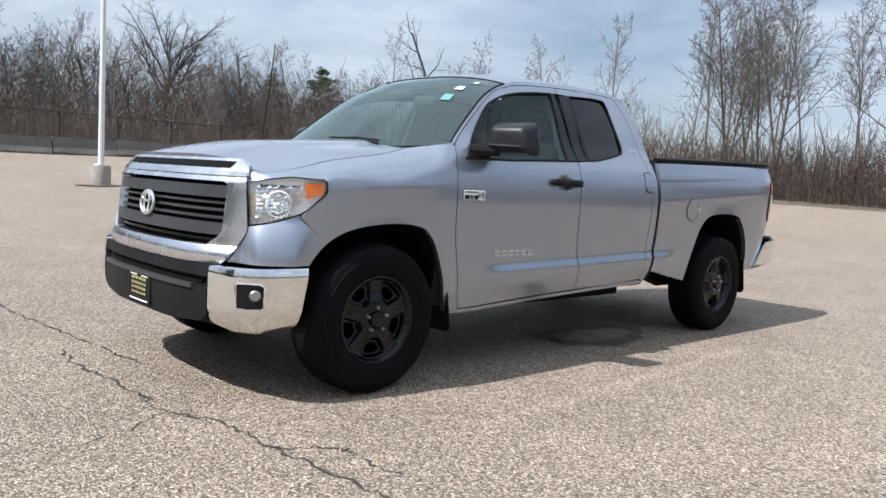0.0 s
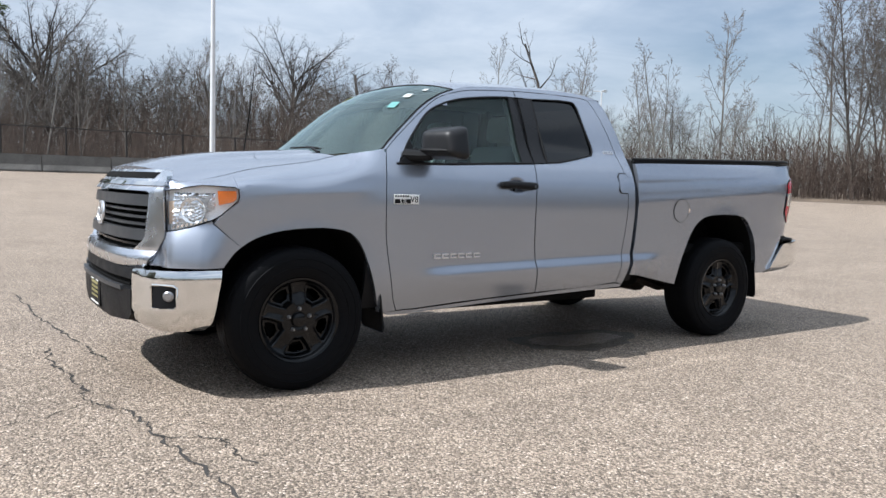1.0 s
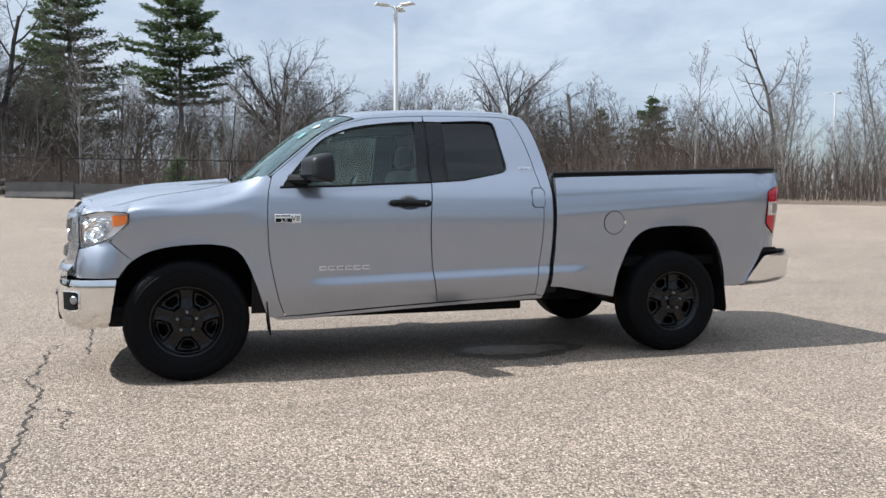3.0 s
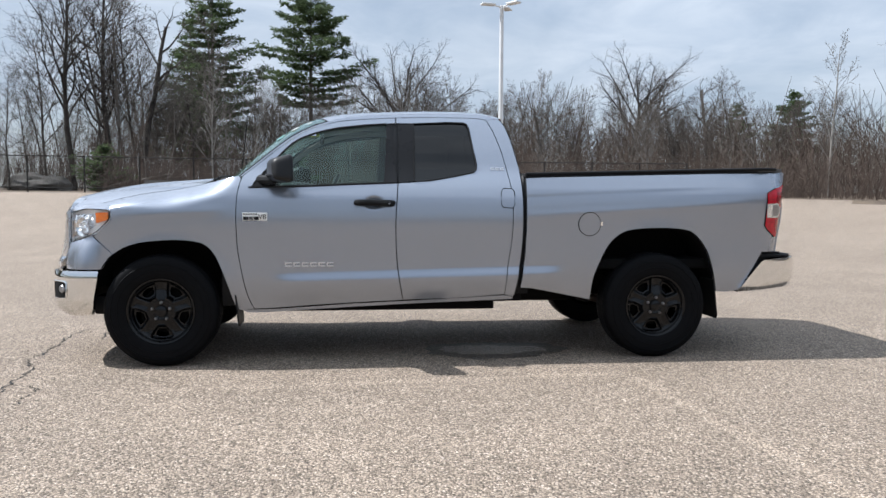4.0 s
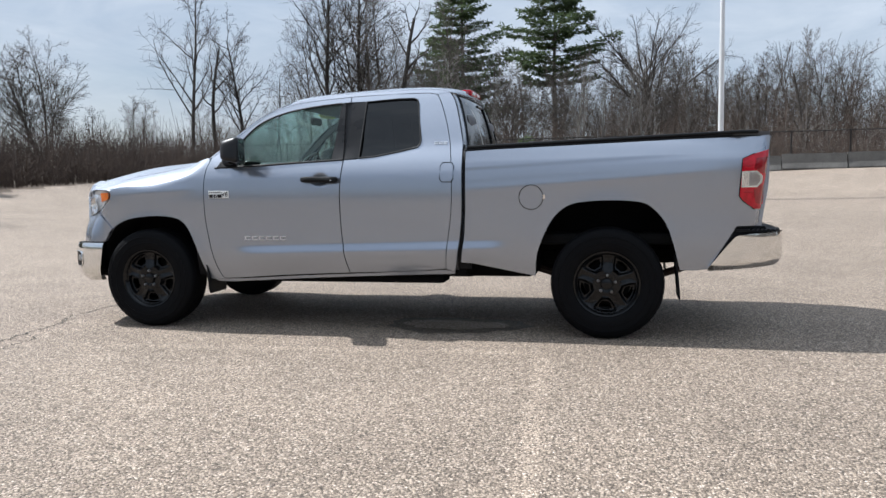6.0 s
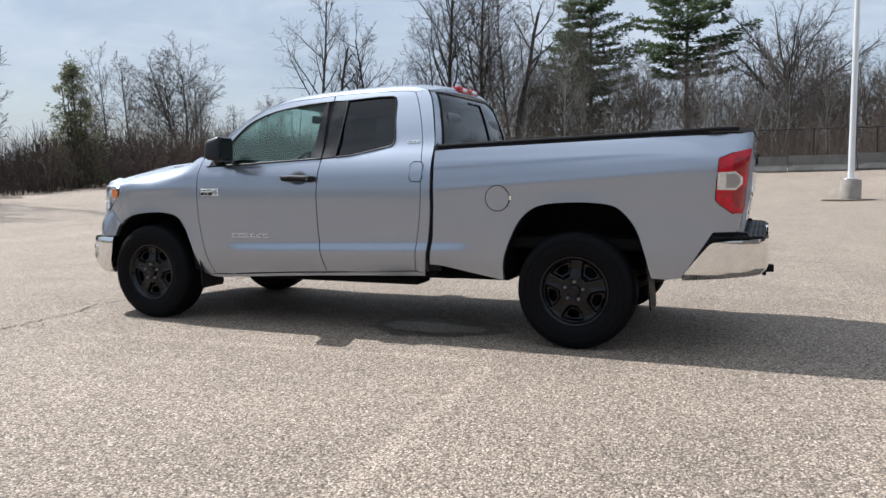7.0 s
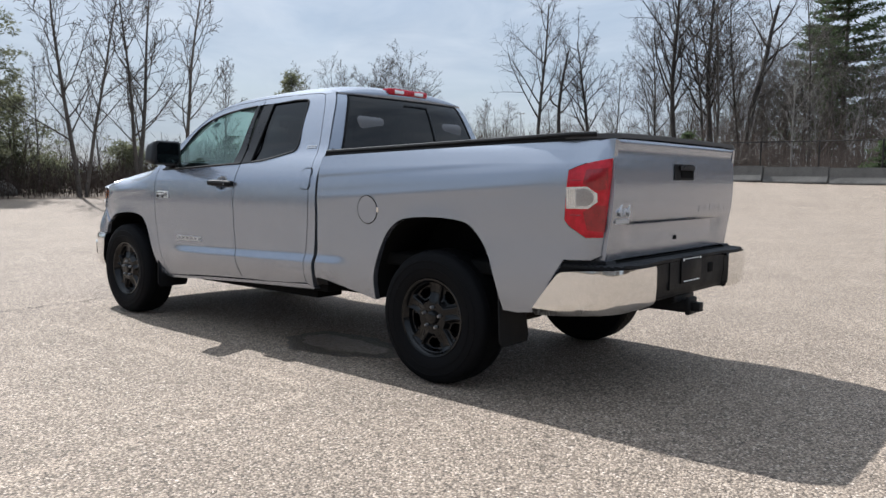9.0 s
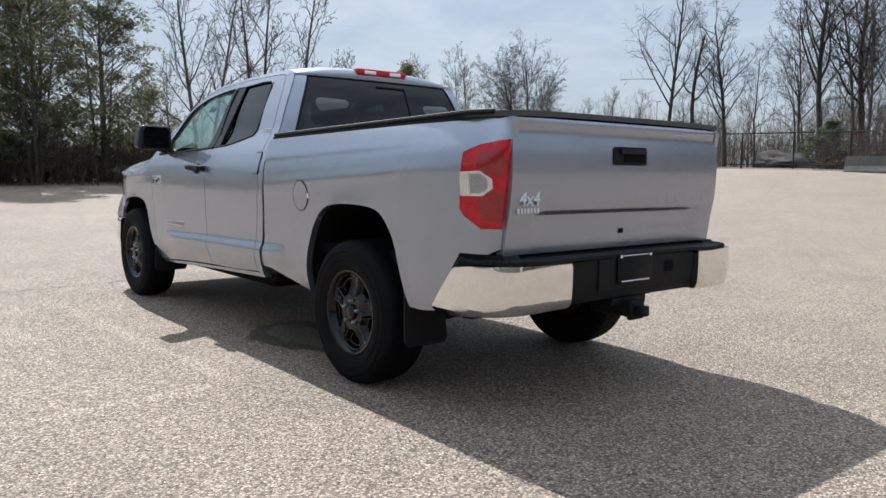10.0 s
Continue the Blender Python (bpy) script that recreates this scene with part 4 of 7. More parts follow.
header = [(-O - 0.012, 1.130), (O + 0.012, 1.130), (O - 0.02, 1.180), (O - 0.13, 1.215), (-O + 0.13, 1.215), (-O + 0.02, 1.180)]
nose_panel = part("hood_nose", sheet([header], front, 0.04, 0.015, 0.05, 0.001, lift=0.016, roll=0.008), SATIN, truck)
part("air_slot", sheet([[(-G + 0.05, 1.168), (G - 0.05, 1.168), (G - 0.04, 1.200), (-G + 0.04, 1.200)]], front, 0.05, 0.02, 0.01, lift=0.021, roll=0.003), DARK, nose_panel, "black mesh air slot")
part("chrome_strip", sheet([[(-O, 1.128), (O, 1.128), (O, 1.150), (-O, 1.150)]], front, 0.04, 0.01, 0.02, lift=0.026, roll=0.006), CHROME, nose_panel)


def ring_mesh(rx, rz, thick):
    return tube([(rx * math.cos(a), 0, rz * math.sin(a)) for a in np.linspace(0, 2 * math.pi, 33)], thick, 8, caps=False)


emblem = ring_mesh(0.082, 0.062, 0.009)
for rx, rz, dz in ((0.032, 0.055, 0.0), (0.062, 0.024, 0.03)):
    emblem = merge(emblem, moved(ring_mesh(rx, rz, 0.007), Matrix.Translation((0, -0.003, dz))))
ob = part("emblem", emblem, BADGE, grille, "plain chrome oval emblem")
ob.matrix_basis = Matrix.Translation((-0.850, 0, 0.955)) @ Matrix.Rotation(radians(-90), 4, "Z") @ Matrix.Rotation(radians(-6), 4, "X")

q_lamp0, q_lamp1 = O + 0.012, way_x(-0.350)
for s in SIDES:
    here = nose(s)
    xs = lambda x: way_x(x)
    outline = [(q_lamp0 + 0.024, 0.892), (q_lamp0 + 0.09, 0.903), (q_lamp0 + 0.165, 0.921), (q_lamp0 + 0.27, 0.957), (q_lamp0 + 0.312, 0.981), (q_lamp1 - 0.002, 1.058), (q_lamp1 + 0.006, 1.082), (q_lamp1 + 0.002, 1.120), (q_lamp1 - 0.016, 1.132), (q_lamp0 + 0.22, 1.138), (q_lamp0 + 0.04, 1.112), (q_lamp0 - 0.004, 1.103)]
    lamp = part("headlight", sheet([outline], here, 0.03, 0.03, 0.03, lift=-0.030), REFLECT, truck, "clear headlight with an amber corner")
    part("lens", sheet([outline], here, 0.035, 0.035, 0.03, 0.002, lift=0.004, roll=0.006), LENS, lamp)
    part("lamp_rim", tube([here(q, z, 0.001) for q, z in (*outline, outline[0])], 0.0035, 6), GLOSSBLACK, lamp)
    amber = [(q_lamp1 - 0.098, 1.034), (q_lamp1 - 0.022, 1.054), (q_lamp1 - 0.006, 1.072), (q_lamp1 - 0.008, 1.114), (q_lamp1 - 0.106, 1.112)]
    part("amber_reflector", sheet([amber], here, 0.03, 0.02, 0.02, 0.001, lift=-0.004, roll=0.003), AMBER, lamp)
    for q, z, r0 in ((q_lamp0 + 0.165, 1.005, 0.062),):
        bowl = part("lamp_bowl", lathe([(0.012, 0.05), (r0 * 0.6, 0.035), (r0, 0.0), (r0 + 0.006, -0.003)], 24), CHROME, lamp)
        p, o = Vector(here(q, z, -0.010)), Vector(here(q, z, 0.03))
        bowl.matrix_basis = Matrix.Translation(p) @ (p - o).normalized().to_track_quat("Y", "Z").to_matrix().to_4x4()
        bulb = part("bulb", lathe([(0.0, -0.03), (0.008, -0.025), (0.008, 0.02), (0.0, 0.03)], 10), REFLECT, lamp)
        bulb.matrix_basis = bowl.matrix_basis
    part("amber_side_bulb", sheet([[(q_lamp0 + 0.022, 0.93), (q_lamp0 + 0.050, 0.935), (q_lamp0 + 0.045, 1.05), (q_lamp0 + 0.010, 1.05)]], here, 0.03, 0.03, 0.01, lift=-0.018), material("pale_amber_lens", (0.75, 0.58, 0.44), 0.2, vary=0.15, coat=0.4) if s < 0 else bpy.data.materials["pale_amber_lens"], lamp)
    rnd_f = random.Random(5)
    bm = bmesh.new()
    q_end = q_lamp1 - 0.115
    for a in range(13):
        for b in range(8):
            qa, qb = (q_lamp0 + 0.045 + (q_end - q_lamp0 - 0.045) * t / 13 for t in (a, a + 0.94))
            lo = float(np.interp(qa, [q_lamp0, q_lamp0 + 0.14, q_end], [0.925, 0.945, 1.02]))
            za, zb = (lo + (1.098 - lo) * t / 8 for t in (b, b + 0.94))
            vs = [bm.verts.new(here(q, z, -0.020 + (0.007 if z == za else -0.007) + rnd_f.uniform(-0.006, 0.006))) for q, z in ((qa, za), (qb, za), (qb, zb), (qa, zb))]
            bm.faces.new(vs)
    bmesh.ops.recalc_face_normals(bm, faces=bm.faces)
    part("reflector_facets", bm, MIRRORED, lamp, smooth=False)
    for k in range(8):
        q = q_lamp0 + 0.042 + k * 0.026
        z = float(np.interp(q, [q_lamp0 + 0.024, q_lamp0 + 0.165, q_lamp0 + 0.27], [0.899, 0.928, 0.964]))
        part("led_cell", sheet([[(q, z), (q + 0.016, z + 0.003), (q + 0.018, z + 0.018), (q + 0.002, z + 0.015)]], here, 0.05, 0.05, 0.006, lift=-0.016), CHROME, lamp)
    corner = [(O - 0.095, 0.705), (way_x(-0.418), 0.705), (way_x(-0.400), 0.735), (way_x(-0.362), 0.787), (way_x(-0.330), 0.815), (way_x(-0.468), 0.936), (q_lamp0 + 0.27, 0.953), (q_lamp0 + 0.165, 0.917), (q_lamp0 + 0.09, 0.899), (q_lamp0 + 0.023, 0.888), (O + 0.034, 0.886), (O + 0.030, 0.850), (O - 0.010, 0.785), (O - 0.063, 0.712)]
    part("front_corner_panel", sheet([corner], lambda q, z, off, here=here: here(q, z, off + 0.062 * max(0.0, 1 - ((z - 0.705) / 0.22) ** 2) * step(abs(q), O - 0.02, O + 0.10) * step(way_x(-0.40) - abs(q), 0.0, 0.12)), 0.03, 0.025, 0.03, 0.0015, roll=0.004), PAINT, truck)
    qs = np.linspace(O + 0.004, way_x(-0.338), 26)
    lamp_top = lambda q: float(np.interp(q, [q_lamp0 - 0.004, q_lamp0 + 0.04, q_lamp0 + 0.22, q_lamp1 - 0.016, q_lamp1 + 0.002], [1.103, 1.112, 1.138, 1.132, 1.122])) + 0.003
    low, high = [], []
    for q in qs:
        p = Vector(here(q, lamp_top(q), 0.0))
        a = min(abs(p.y), 0.799)
        y0 = a / 0.80
        x = nose_x(a) + 0.055 + 0.065 * (1 - step(a, 0.55, 0.8))
        x = max(x, p.x + 0.02)
        yy = min(a, hood_side_y(x) - 0.004)
        low.append(p)
        high.append(Vector((x, s * yy, hood_point(x, yy) - 0.003)))
    part("lamp_top_panel", strip([low, [a.lerp(b, 0.35) + Vector((0, 0, 0.010)) for a, b in zip(low, high)], [a.lerp(b, 0.7) + Vector((0, 0, 0.010)) for a, b in zip(low, high)], high, [b + Vector((0.03, 0, -0.03)) for b in high]]), PAINT, truck, angle=60)

# front bumper
bumper = part("front_bumper", sheet([[(-bumper_y(0.70), 0.395), (bumper_y(0.70), 0.395), (bumper_y(0.70), 0.69), (-bumper_y(0.70), 0.69)]], nose(1, 0, _bumper, _bumper_way), 0.05, 0.04, 0.10, lift=-0.01), TRIM, truck, "black front bumper with chrome corners")


S = bumper_y(0.682)
centre = swell(nose(1, 0, _bumper, _bumper_way), 0.54, 0.17, 0.016)
part("bumper_beam", sheet([[(-S, 0.628), (S, 0.628), (S, 0.688), (-S, 0.688)]], centre, 0.05, 0.015, 0.04, 0.001, lift=0.008, roll=0.006), TRIM, bumper)
part("bumper_apron", sheet([[(-S, 0.445), (-S + 0.06, 0.405), (-0.35, 0.385), (0.35, 0.385), (S - 0.06, 0.405), (S, 0.445), (S, 0.575), (S - 0.09, 0.585), (-S + 0.09, 0.585), (-S, 0.575)]], centre, 0.05, 0.025, 0.05, 0.001, lift=0.018, roll=0.006), TRIM, bumper)
part("bumper_slot", sheet([[(-S + 0.10, 0.588), (S - 0.10, 0.588), (S - 0.06, 0.626), (-S + 0.06, 0.626)]], centre, 0.06, 0.02, 0.02, lift=-0.014), DARK, bumper)
part("step_pad", sheet([[(-S + 0.11, 0.566), (S - 0.11, 0.566), (S - 0.12, 0.588), (-S + 0.12, 0.588)]], centre, 0.06, 0.01, 0.03, lift=0.030, roll=0.006), GREYTRIM, bumper)
part("air_dam", sheet([[(-S + 0.1, 0.365), (S - 0.1, 0.365), (S - 0.05, 0.42), (-S + 0.05, 0.42)]], nose(1, 0, _bumper, _bumper_way), 0.06, 0.03, 0.03, lift=-0.09), DARK, bumper)
plate = part("front_plate", sheet([[(-0.152, 0.410), (0.152, 0.410), (0.152, 0.565), (-0.152, 0.565)]], lambda u, v, off: (-0.888 - off, u, v), 0.2, 0.2, 0.008), BLACKINK, bumper, "dark show plate with yellow print and white edge")
bars = bmesh.new()
for z, n, h in ((0.530, 4, 0.016), (0.503, 6, 0.014), (0.478, 6, 0.014), (0.452, 6, 0.012)):
    for k in range(n):
        w = 0.20 / n
        box(-0.8900, -0.8875, -0.10 + k * w + 0.006, -0.10 + (k + 1) * w - 0.006, z, z + h, bm=bars)
part("plate_print", bars, GOLD, plate, smooth=False)
for y0, y1, z0, z1 in ((-0.12, -0.04, 0.553, 0.558), (0.02, 0.11, 0.553, 0.558), (-0.12, 0.12, 0.417, 0.424)):
    part("plate_frame", box(-0.8910, -0.8870, y0, y1, z0, z1), WHITE, plate, smooth=False)
for s in SIDES:
    here = tucked(swell(nose(s, 0, _bumper, _bumper_way), 0.545, 0.165, 0.024, 8.0), 0.395)
    ch = [(S + 0.004, 0.415), (S + 0.10, 0.368), (bumper_x(-0.62), 0.366), (bumper_x(-0.505), 0.372), (bumper_x(-0.475), 0.42), (bumper_x(-0.452), 0.55), (bumper_x(-0.436), 0.640), (bumper_x(-0.430), 0.694), (S + 0.05, 0.694), (S + 0.004, 0.688)]
    chrome = part("chrome_corner", sheet([ch], here, 0.025, 0.02, 0.05, 0, lift=0.006, roll=0.010), CHROME, bumper, "bright chrome bumper corner")
    f0, f1 = bumper_x(-0.738), bumper_x(-0.645)
    fq = (f0 + f1) / 2
    fog = [(f0 + 0.002, 0.500), (f1 - 0.012, 0.497), (f1, 0.512), (f1 + 0.002, 0.605), (f1 - 0.016, 0.620), (f0 + 0.008, 0.622), (f0, 0.61)]
    part("fog_lamp_frame", tube([here(q, z, 0.010) for q, z in (*fog, fog[0])], 0.006, 6), CHROME, bumper)
    house = part("fog_lamp_bezel", sheet([fog], here, 0.03, 0.03, 0.02, lift=0.008, roll=0.002), TRIM, bumper)
    lamp = part("fog_lamp", lathe([(0.0, -0.006), (0.020, -0.005), (0.028, 0.001), (0.031, 0.006), (0.031, 0.03)], 24), STEEL, house, "round clear fog lamp")
    p, o = Vector(here(fq + 0.022, 0.565, 0.008)), Vector(here(fq + 0.022, 0.565, 0.05))
    lamp.matrix_basis = Matrix.Translation(p) @ (p - o).normalized().to_track_quat("Y", "Z").to_matrix().to_4x4()

# tailgate
gate_lean = curve([0.78, 0.90, 0.98, 1.05, 1.12, 1.20, 1.28, 1.34, 1.380, 1.397, 1.415, 1.43, 1.447], [-0.060, -0.046, -0.034, -0.022, -0.0155, -0.0125, -0.0135, -0.017, -0.0195, -0.0187, -0.0158, -0.0140, -0.018])


def gate(u, v, off):
    """u across, v up: the tailgate's face."""
    x = 4.820 + gate_lean(v) + 0.010 * (1 - (u / 0.85) ** 2)
    ledge = (1 - step(abs(u), 0.60, 0.68))
    x += -0.020 * step(1.005 - v, -0.012, 0.012) * (1 - 0.6 * step(1.0 - v, 0.03, 0.14)) * ledge
    return (x + off, u, v)


tail_gate = part("tailgate", sheet([[(-0.833, 0.812), (0.833, 0.812), (0.835, 1.40), (0.833, 1.446), (-0.833, 1.446), (-0.835, 1.40)]], gate, 0.06, 0.008, 0.06, 0, roll=0.005), PAINT, truck)
part("tailgate_inner", box(2.70, 4.74, -0.50, 0.50, 0.80, 0.86), DARK, truck)
part("gate_gap", sheet([[(-0.832, 0.83), (0.832, 0.83), (0.832, 1.40), (-0.832, 1.40)]], gate, 0.1, 0.05, 0.02, lift=-0.045), TRIM, truck)
hb = part("tailgate_handle", sheet([[(-0.137, 1.238), (0.127, 1.238), (0.137, 1.25), (0.137, 1.318), (0.127, 1.330), (-0.127, 1.330), (-0.137, 1.318)]], gate, 0.05, 0.02, 0.01, lift=0.006, roll=0.003), TRIM, tail_gate, "black tailgate handle")
part("grip", sheet([[(-0.05, 1.252), (0.11, 1.252), (0.11, 1.298), (-0.05, 1.298)]], gate, 0.05, 0.02, 0.01, lift=0.012), DARK, hb)
part("camera_lip", sheet([[(-0.09, 1.296), (0.115, 1.296), (0.115, 1.322), (-0.09, 1.322)]], gate, 0.05, 0.02, 0.01, lift=0.022, roll=0.004), GLOSSBLACK, hb)
rear_face = lambda y, z, off=0.004: Matrix.Translation(gate(y, z, off)) @ Matrix.Rotation(radians(90), 4, "Z") @ Matrix.Rotation(radians(90 - 6), 4, "X")
part("badge", moved(text_mesh("4x4", 0.088, 0.003, 0.001), rear_face(-0.718, 1.070) @ Matrix(((1, 0.25, 0, 0), (0, 1, 0, 0), (0, 0, 1, 0), (0, 0, 0, 1)))), BADGE, tail_gate, "chrome four-wheel-drive badge", smooth=False)
bars = bmesh.new()
for k in range(7):
    box(-0.075 + k * 0.0215, -0.075 + k * 0.0215 + 0.014, -0.012, 0.012, -0.002, 0.003, bm=bars)
part("badge_lettering", moved(bars, rear_face(-0.718, 1.018)), BADGE, tail_gate, smooth=False)
def bar_letters(n, w, h, gap, depth):
    """A row of plain bracket shapes in place of letters."""
    bm = bmesh.new()
    for k in range(n):
        x = k * (w + gap) - (n * (w + gap) - gap) / 2
        t = h * 0.24
        box(x, x + w, h / 2 - t, h / 2, -0.002, depth, bm=bm)
        box(x, x + w, -h / 2, -h / 2 + t, -0.002, depth, bm=bm)
        box(x, x + t, -h / 2 + t, h / 2 - t, -0.002, depth, bm=bm)
    return bm


bm = None
for k in range(6):
    y = 0.262 + k * 0.086
    bm = merge(bm, sheet([[(y, 1.046), (y + 0.066, 1.046), (y + 0.066, 1.084), (y, 1.084)]], gate, 0.05, 0.02, 0.0016, lift=0.0012, roll=0.0010))
part("model_lettering", bm, PAINT, tail_gate, "raised silver letter shapes")
part("lock_hole", sheet([[(-0.02, 0.885), (0.02, 0.885), (0.02, 0.91), (-0.02, 0.91)]], gate, 0.1, 0.1, 0.005, lift=0.003), DARK, tail_gate)

for s in SIDES:
    here = on_side(s)
    le = lambda z: (z - 1.34) * 0.11
    outline = [(4.615, 1.282), (4.70, 1.318), (4.80 + le(1.345), 1.345), (4.8025 + le(1.2), 1.2), (4.8025 + le(1.06), 1.06), (4.800 + le(0.935), 0.935), (4.700, 0.935), (4.62, 0.995), (4.597, 1.025), (4.605, 1.15)]
    tail = part("tail_light", sheet([outline], here, 0.02, 0.03, 0.04, 0.0, extra_u=(4.73, 4.75, 4.765, 4.775, 4.785, 4.79, 4.795), lift=0.010, roll=0.006), RED, truck, "red tail light with a clear band")
    part("lamp_gap", tube([here(x, z, 0.004) for x, z in (*outline[6:], *outline[:2])], 0.0055, 6), TRIM, tail)
    for chamber in ([(4.690, 1.215), (4.742, 1.180), (4.785, 1.185), (4.788, 1.295), (4.705, 1.285)], [(4.690, 1.070), (4.742, 1.105), (4.775, 1.100), (4.765, 0.965), (4.705, 0.975)]):
        part("lamp_chamber", sheet([chamber], here, 0.02, 0.02, 0.006, 0.0, extra_u=(4.73, 4.75, 4.765, 4.775, 4.785), lift=0.0118, roll=0.002), DEEPRED, tail)
    for z in (1.232, 1.052):
        part("lamp_rib", tube([here(x, z, 0.0105) for x in (4.625, 4.65, 4.68)], 0.0022, 5), DEEPRED, tail)
    clear = [(4.606, 1.085), (4.606, 1.195), (4.71, 1.20), (4.752, 1.165), (4.752, 1.12), (4.715, 1.085)]
    part("clear_band", sheet([clear], here, 0.02, 0.02, 0.02, 0.0, extra_u=(4.73, 4.745), lift=0.0125, roll=0.003), CLEARLAMP, tail)
    part("bulb_housing", sheet([[(4.66, 1.10), (4.66, 1.185), (4.71, 1.188), (4.738, 1.16), (4.738, 1.125), (4.71, 1.098)]], here, 0.02, 0.02, 0.01, 0.0, lift=0.0145, roll=0.003), STEEL, tail)
    for k in range(4):
        part("lamp_rib", tube([here(4.616 + 0.011 * k, z, 0.0135) for z in (1.096, 1.14, 1.186)], 0.0022, 5), CHROME, tail)

# rear bumper
_rp = [(4.385, 0.958), (4.50, 0.964), (4.62, 0.966), (4.72, 0.962), (4.80, 0.942), (4.852, 0.905), (4.885, 0.85), (4.898, 0.78), (4.902, 0.70), (4.899, 0.60), (4.892, 0.40), (4.890, 0.0)]
_rq = [0.0]
for a, b in zip(_rp, _rp[1:]):
    _rq.append(_rq[-1] + math.dist(a, b))


def rear_round(side, mid=0.655, half=0.14, out=0.012):
    def f(q, z, off):
        x, y = float(np.interp(q, _rq, [p[0] for p in _rp])), float(np.interp(q, _rq, [p[1] for p in _rp]))
        x2, y2 = float(np.interp(q + 0.03, _rq, [p[0] for p in _rp])), float(np.interp(q + 0.03, _rq, [p[1] for p in _rp]))
        n = Vector((-(y2 - y), x2 - x))
        n = n.normalized() if n.length > 1e-6 else Vector((1, 0))
        t = min(1.0, abs(z - mid) / half)
        low = 0.525 + 0.036 * step(q, 0.1, 0.5)
        off += out * (1 - t ** 9.0) - 0.06 * max(0, mid - z) * step(q, 0.2, 0.5) - 0.9 * max(0.0, low + 0.018 - z)
        return (x + n.x * off, side * (y + n.y * off), z)
    return f


rq = lambda y: float(np.interp(-y, [-p[1] for p in _rp[3:]], _rq[3:]))
rear_bumper = part("rear_bumper", box(4.60, 4.865, -0.60, 0.60, 0.56, 0.775, 0.02), TRIM, truck, "black rear step bumper with chrome corners")
for s in SIDES:
    here = rear_round(s)
    ch = [(0.01, 0.497), (0.012, 0.525), (0.10, 0.640), (0.18, 0.738), (0.205, 0.752), (0.30, 0.765), (0.42, 0.772), (0.50, 0.776), (rq(0.60), 0.774), (rq(0.535), 0.774), (rq(0.525), 0.760), (rq(0.525), 0.562), (rq(0.535), 0.555), (rq(0.70), 0.553), (rq(0.86), 0.545), (0.34, 0.530), (0.20, 0.514)]
    part("chrome_corner", sheet([ch], here, 0.025, 0.025, 0.05, 0, lift=0.004, roll=0.012), CHROME, rear_bumper, "bright chrome bumper corner")
    fill = [(4.40, 0.520), (4.580, 0.812), (4.78, 0.812), (4.80, 0.78), (4.60, 0.70), (4.45, 0.51)]
    part("bumper_filler", sheet([fill], lambda u, v, off, s=s: (u, s * (0.948 - (1 - tail_plan(min(u, 4.76))) + off), v), 0.03, 0.03, 0.10), TRIM, rear_bumper)
part("step_top", sheet([[(-0.945, 4.58), (-0.945, 4.72), (-0.925, 4.795), (-0.888, 4.848), (-0.835, 4.882), (-0.70, 4.898), (-0.45, 4.890), (0.45, 4.890), (0.70, 4.898), (0.835, 4.882), (0.888, 4.848), (0.925, 4.795), (0.945, 4.72), (0.945, 4.58)]], lambda u, v, off: (v, u, 0.792 + 0.004 * math.sin(v * 210) * (v > 4.66) + off), 0.08, 0.008, 0.016, roll=0.005), TRIM, rear_bumper, "ribbed black step pad")
part("centre_face", sheet([[(-0.522, 0.57), (0.522, 0.57), (0.522, 0.765), (0.30, 0.775), (-0.30, 0.775), (-0.522, 0.765)]], lambda u, v, off: (4.880 + off - 0.2 * max(0, 0.66 - v), u, v), 0.08, 0.04, 0.04, roll=0.01), TRIM, rear_bumper)
part("plate_recess", sheet([[(-0.30, 0.615), (0.34, 0.615), (0.40, 0.66), (0.40, 0.74), (0.36, 0.772), (-0.30, 0.772)]], lambda u, v, off: (4.886 + off, u, v), 0.1, 0.04, 0.01, roll=0.004), TRIM, rear_bumper)
part("gate_sill", box(4.66, 4.775, -0.86, 0.86, 0.765, 0.800, 0.008), DARK, rear_bumper)
pl = part("rear_plate", box(4.890, 4.896, -0.165, 0.125, 0.640, 0.792, 0.004), BLACKINK, rear_bumper, "black plate holder with a white line of print")
bars = bmesh.new()
for k in range(11):
    box(4.896, 4.8975, -0.13 + k * 0.021, -0.115 + k * 0.021, 0.648, 0.655, bm=bars)
for y in (-0.14, 0.10):
    box(4.896, 4.8985, y - 0.008, y + 0.008, 0.772, 0.786, bm=bars)
box(4.896, 4.8972, -0.12, 0.08, 0.780, 0.784, bm=bars)
part("plate_print", bars, WHITE, pl, smooth=False)
part("socket", box(4.88, 4.892, 0.245, 0.315, 0.675, 0.735, 0.01), DARK, rear_bumper)
hitch = part("tow_hitch", box(4.62, 4.90, -0.045, 0.045, 0.455, 0.535, 0.008), TRIM, truck, "black square tow hitch receiver")
part("collar", box(4.875, 4.905, -0.058, 0.058, 0.443, 0.548, 0.01), TRIM, hitch)
part("cross_tube", box(4.56, 4.64, -0.50, 0.50, 0.50, 0.575, 0.012), DARK, hitch)
part("ball_mount", box(4.90, 4.955, -0.03, 0.03, 0.465, 0.52, 0.006), TRIM, hitch)
part("chain_loop", box(4.82, 4.85, -0.14, 0.14, 0.52, 0.56, 0.008), TRIM, hitch)

# bed cover
def cover_point(u, v, off):
    return (u, v, 1.400 + (u - 2.672) * 0.0295 + 0.012 * (1 - (v / 0.9) ** 4) - 0.008 * step(u, 4.60, 4.80) + off)


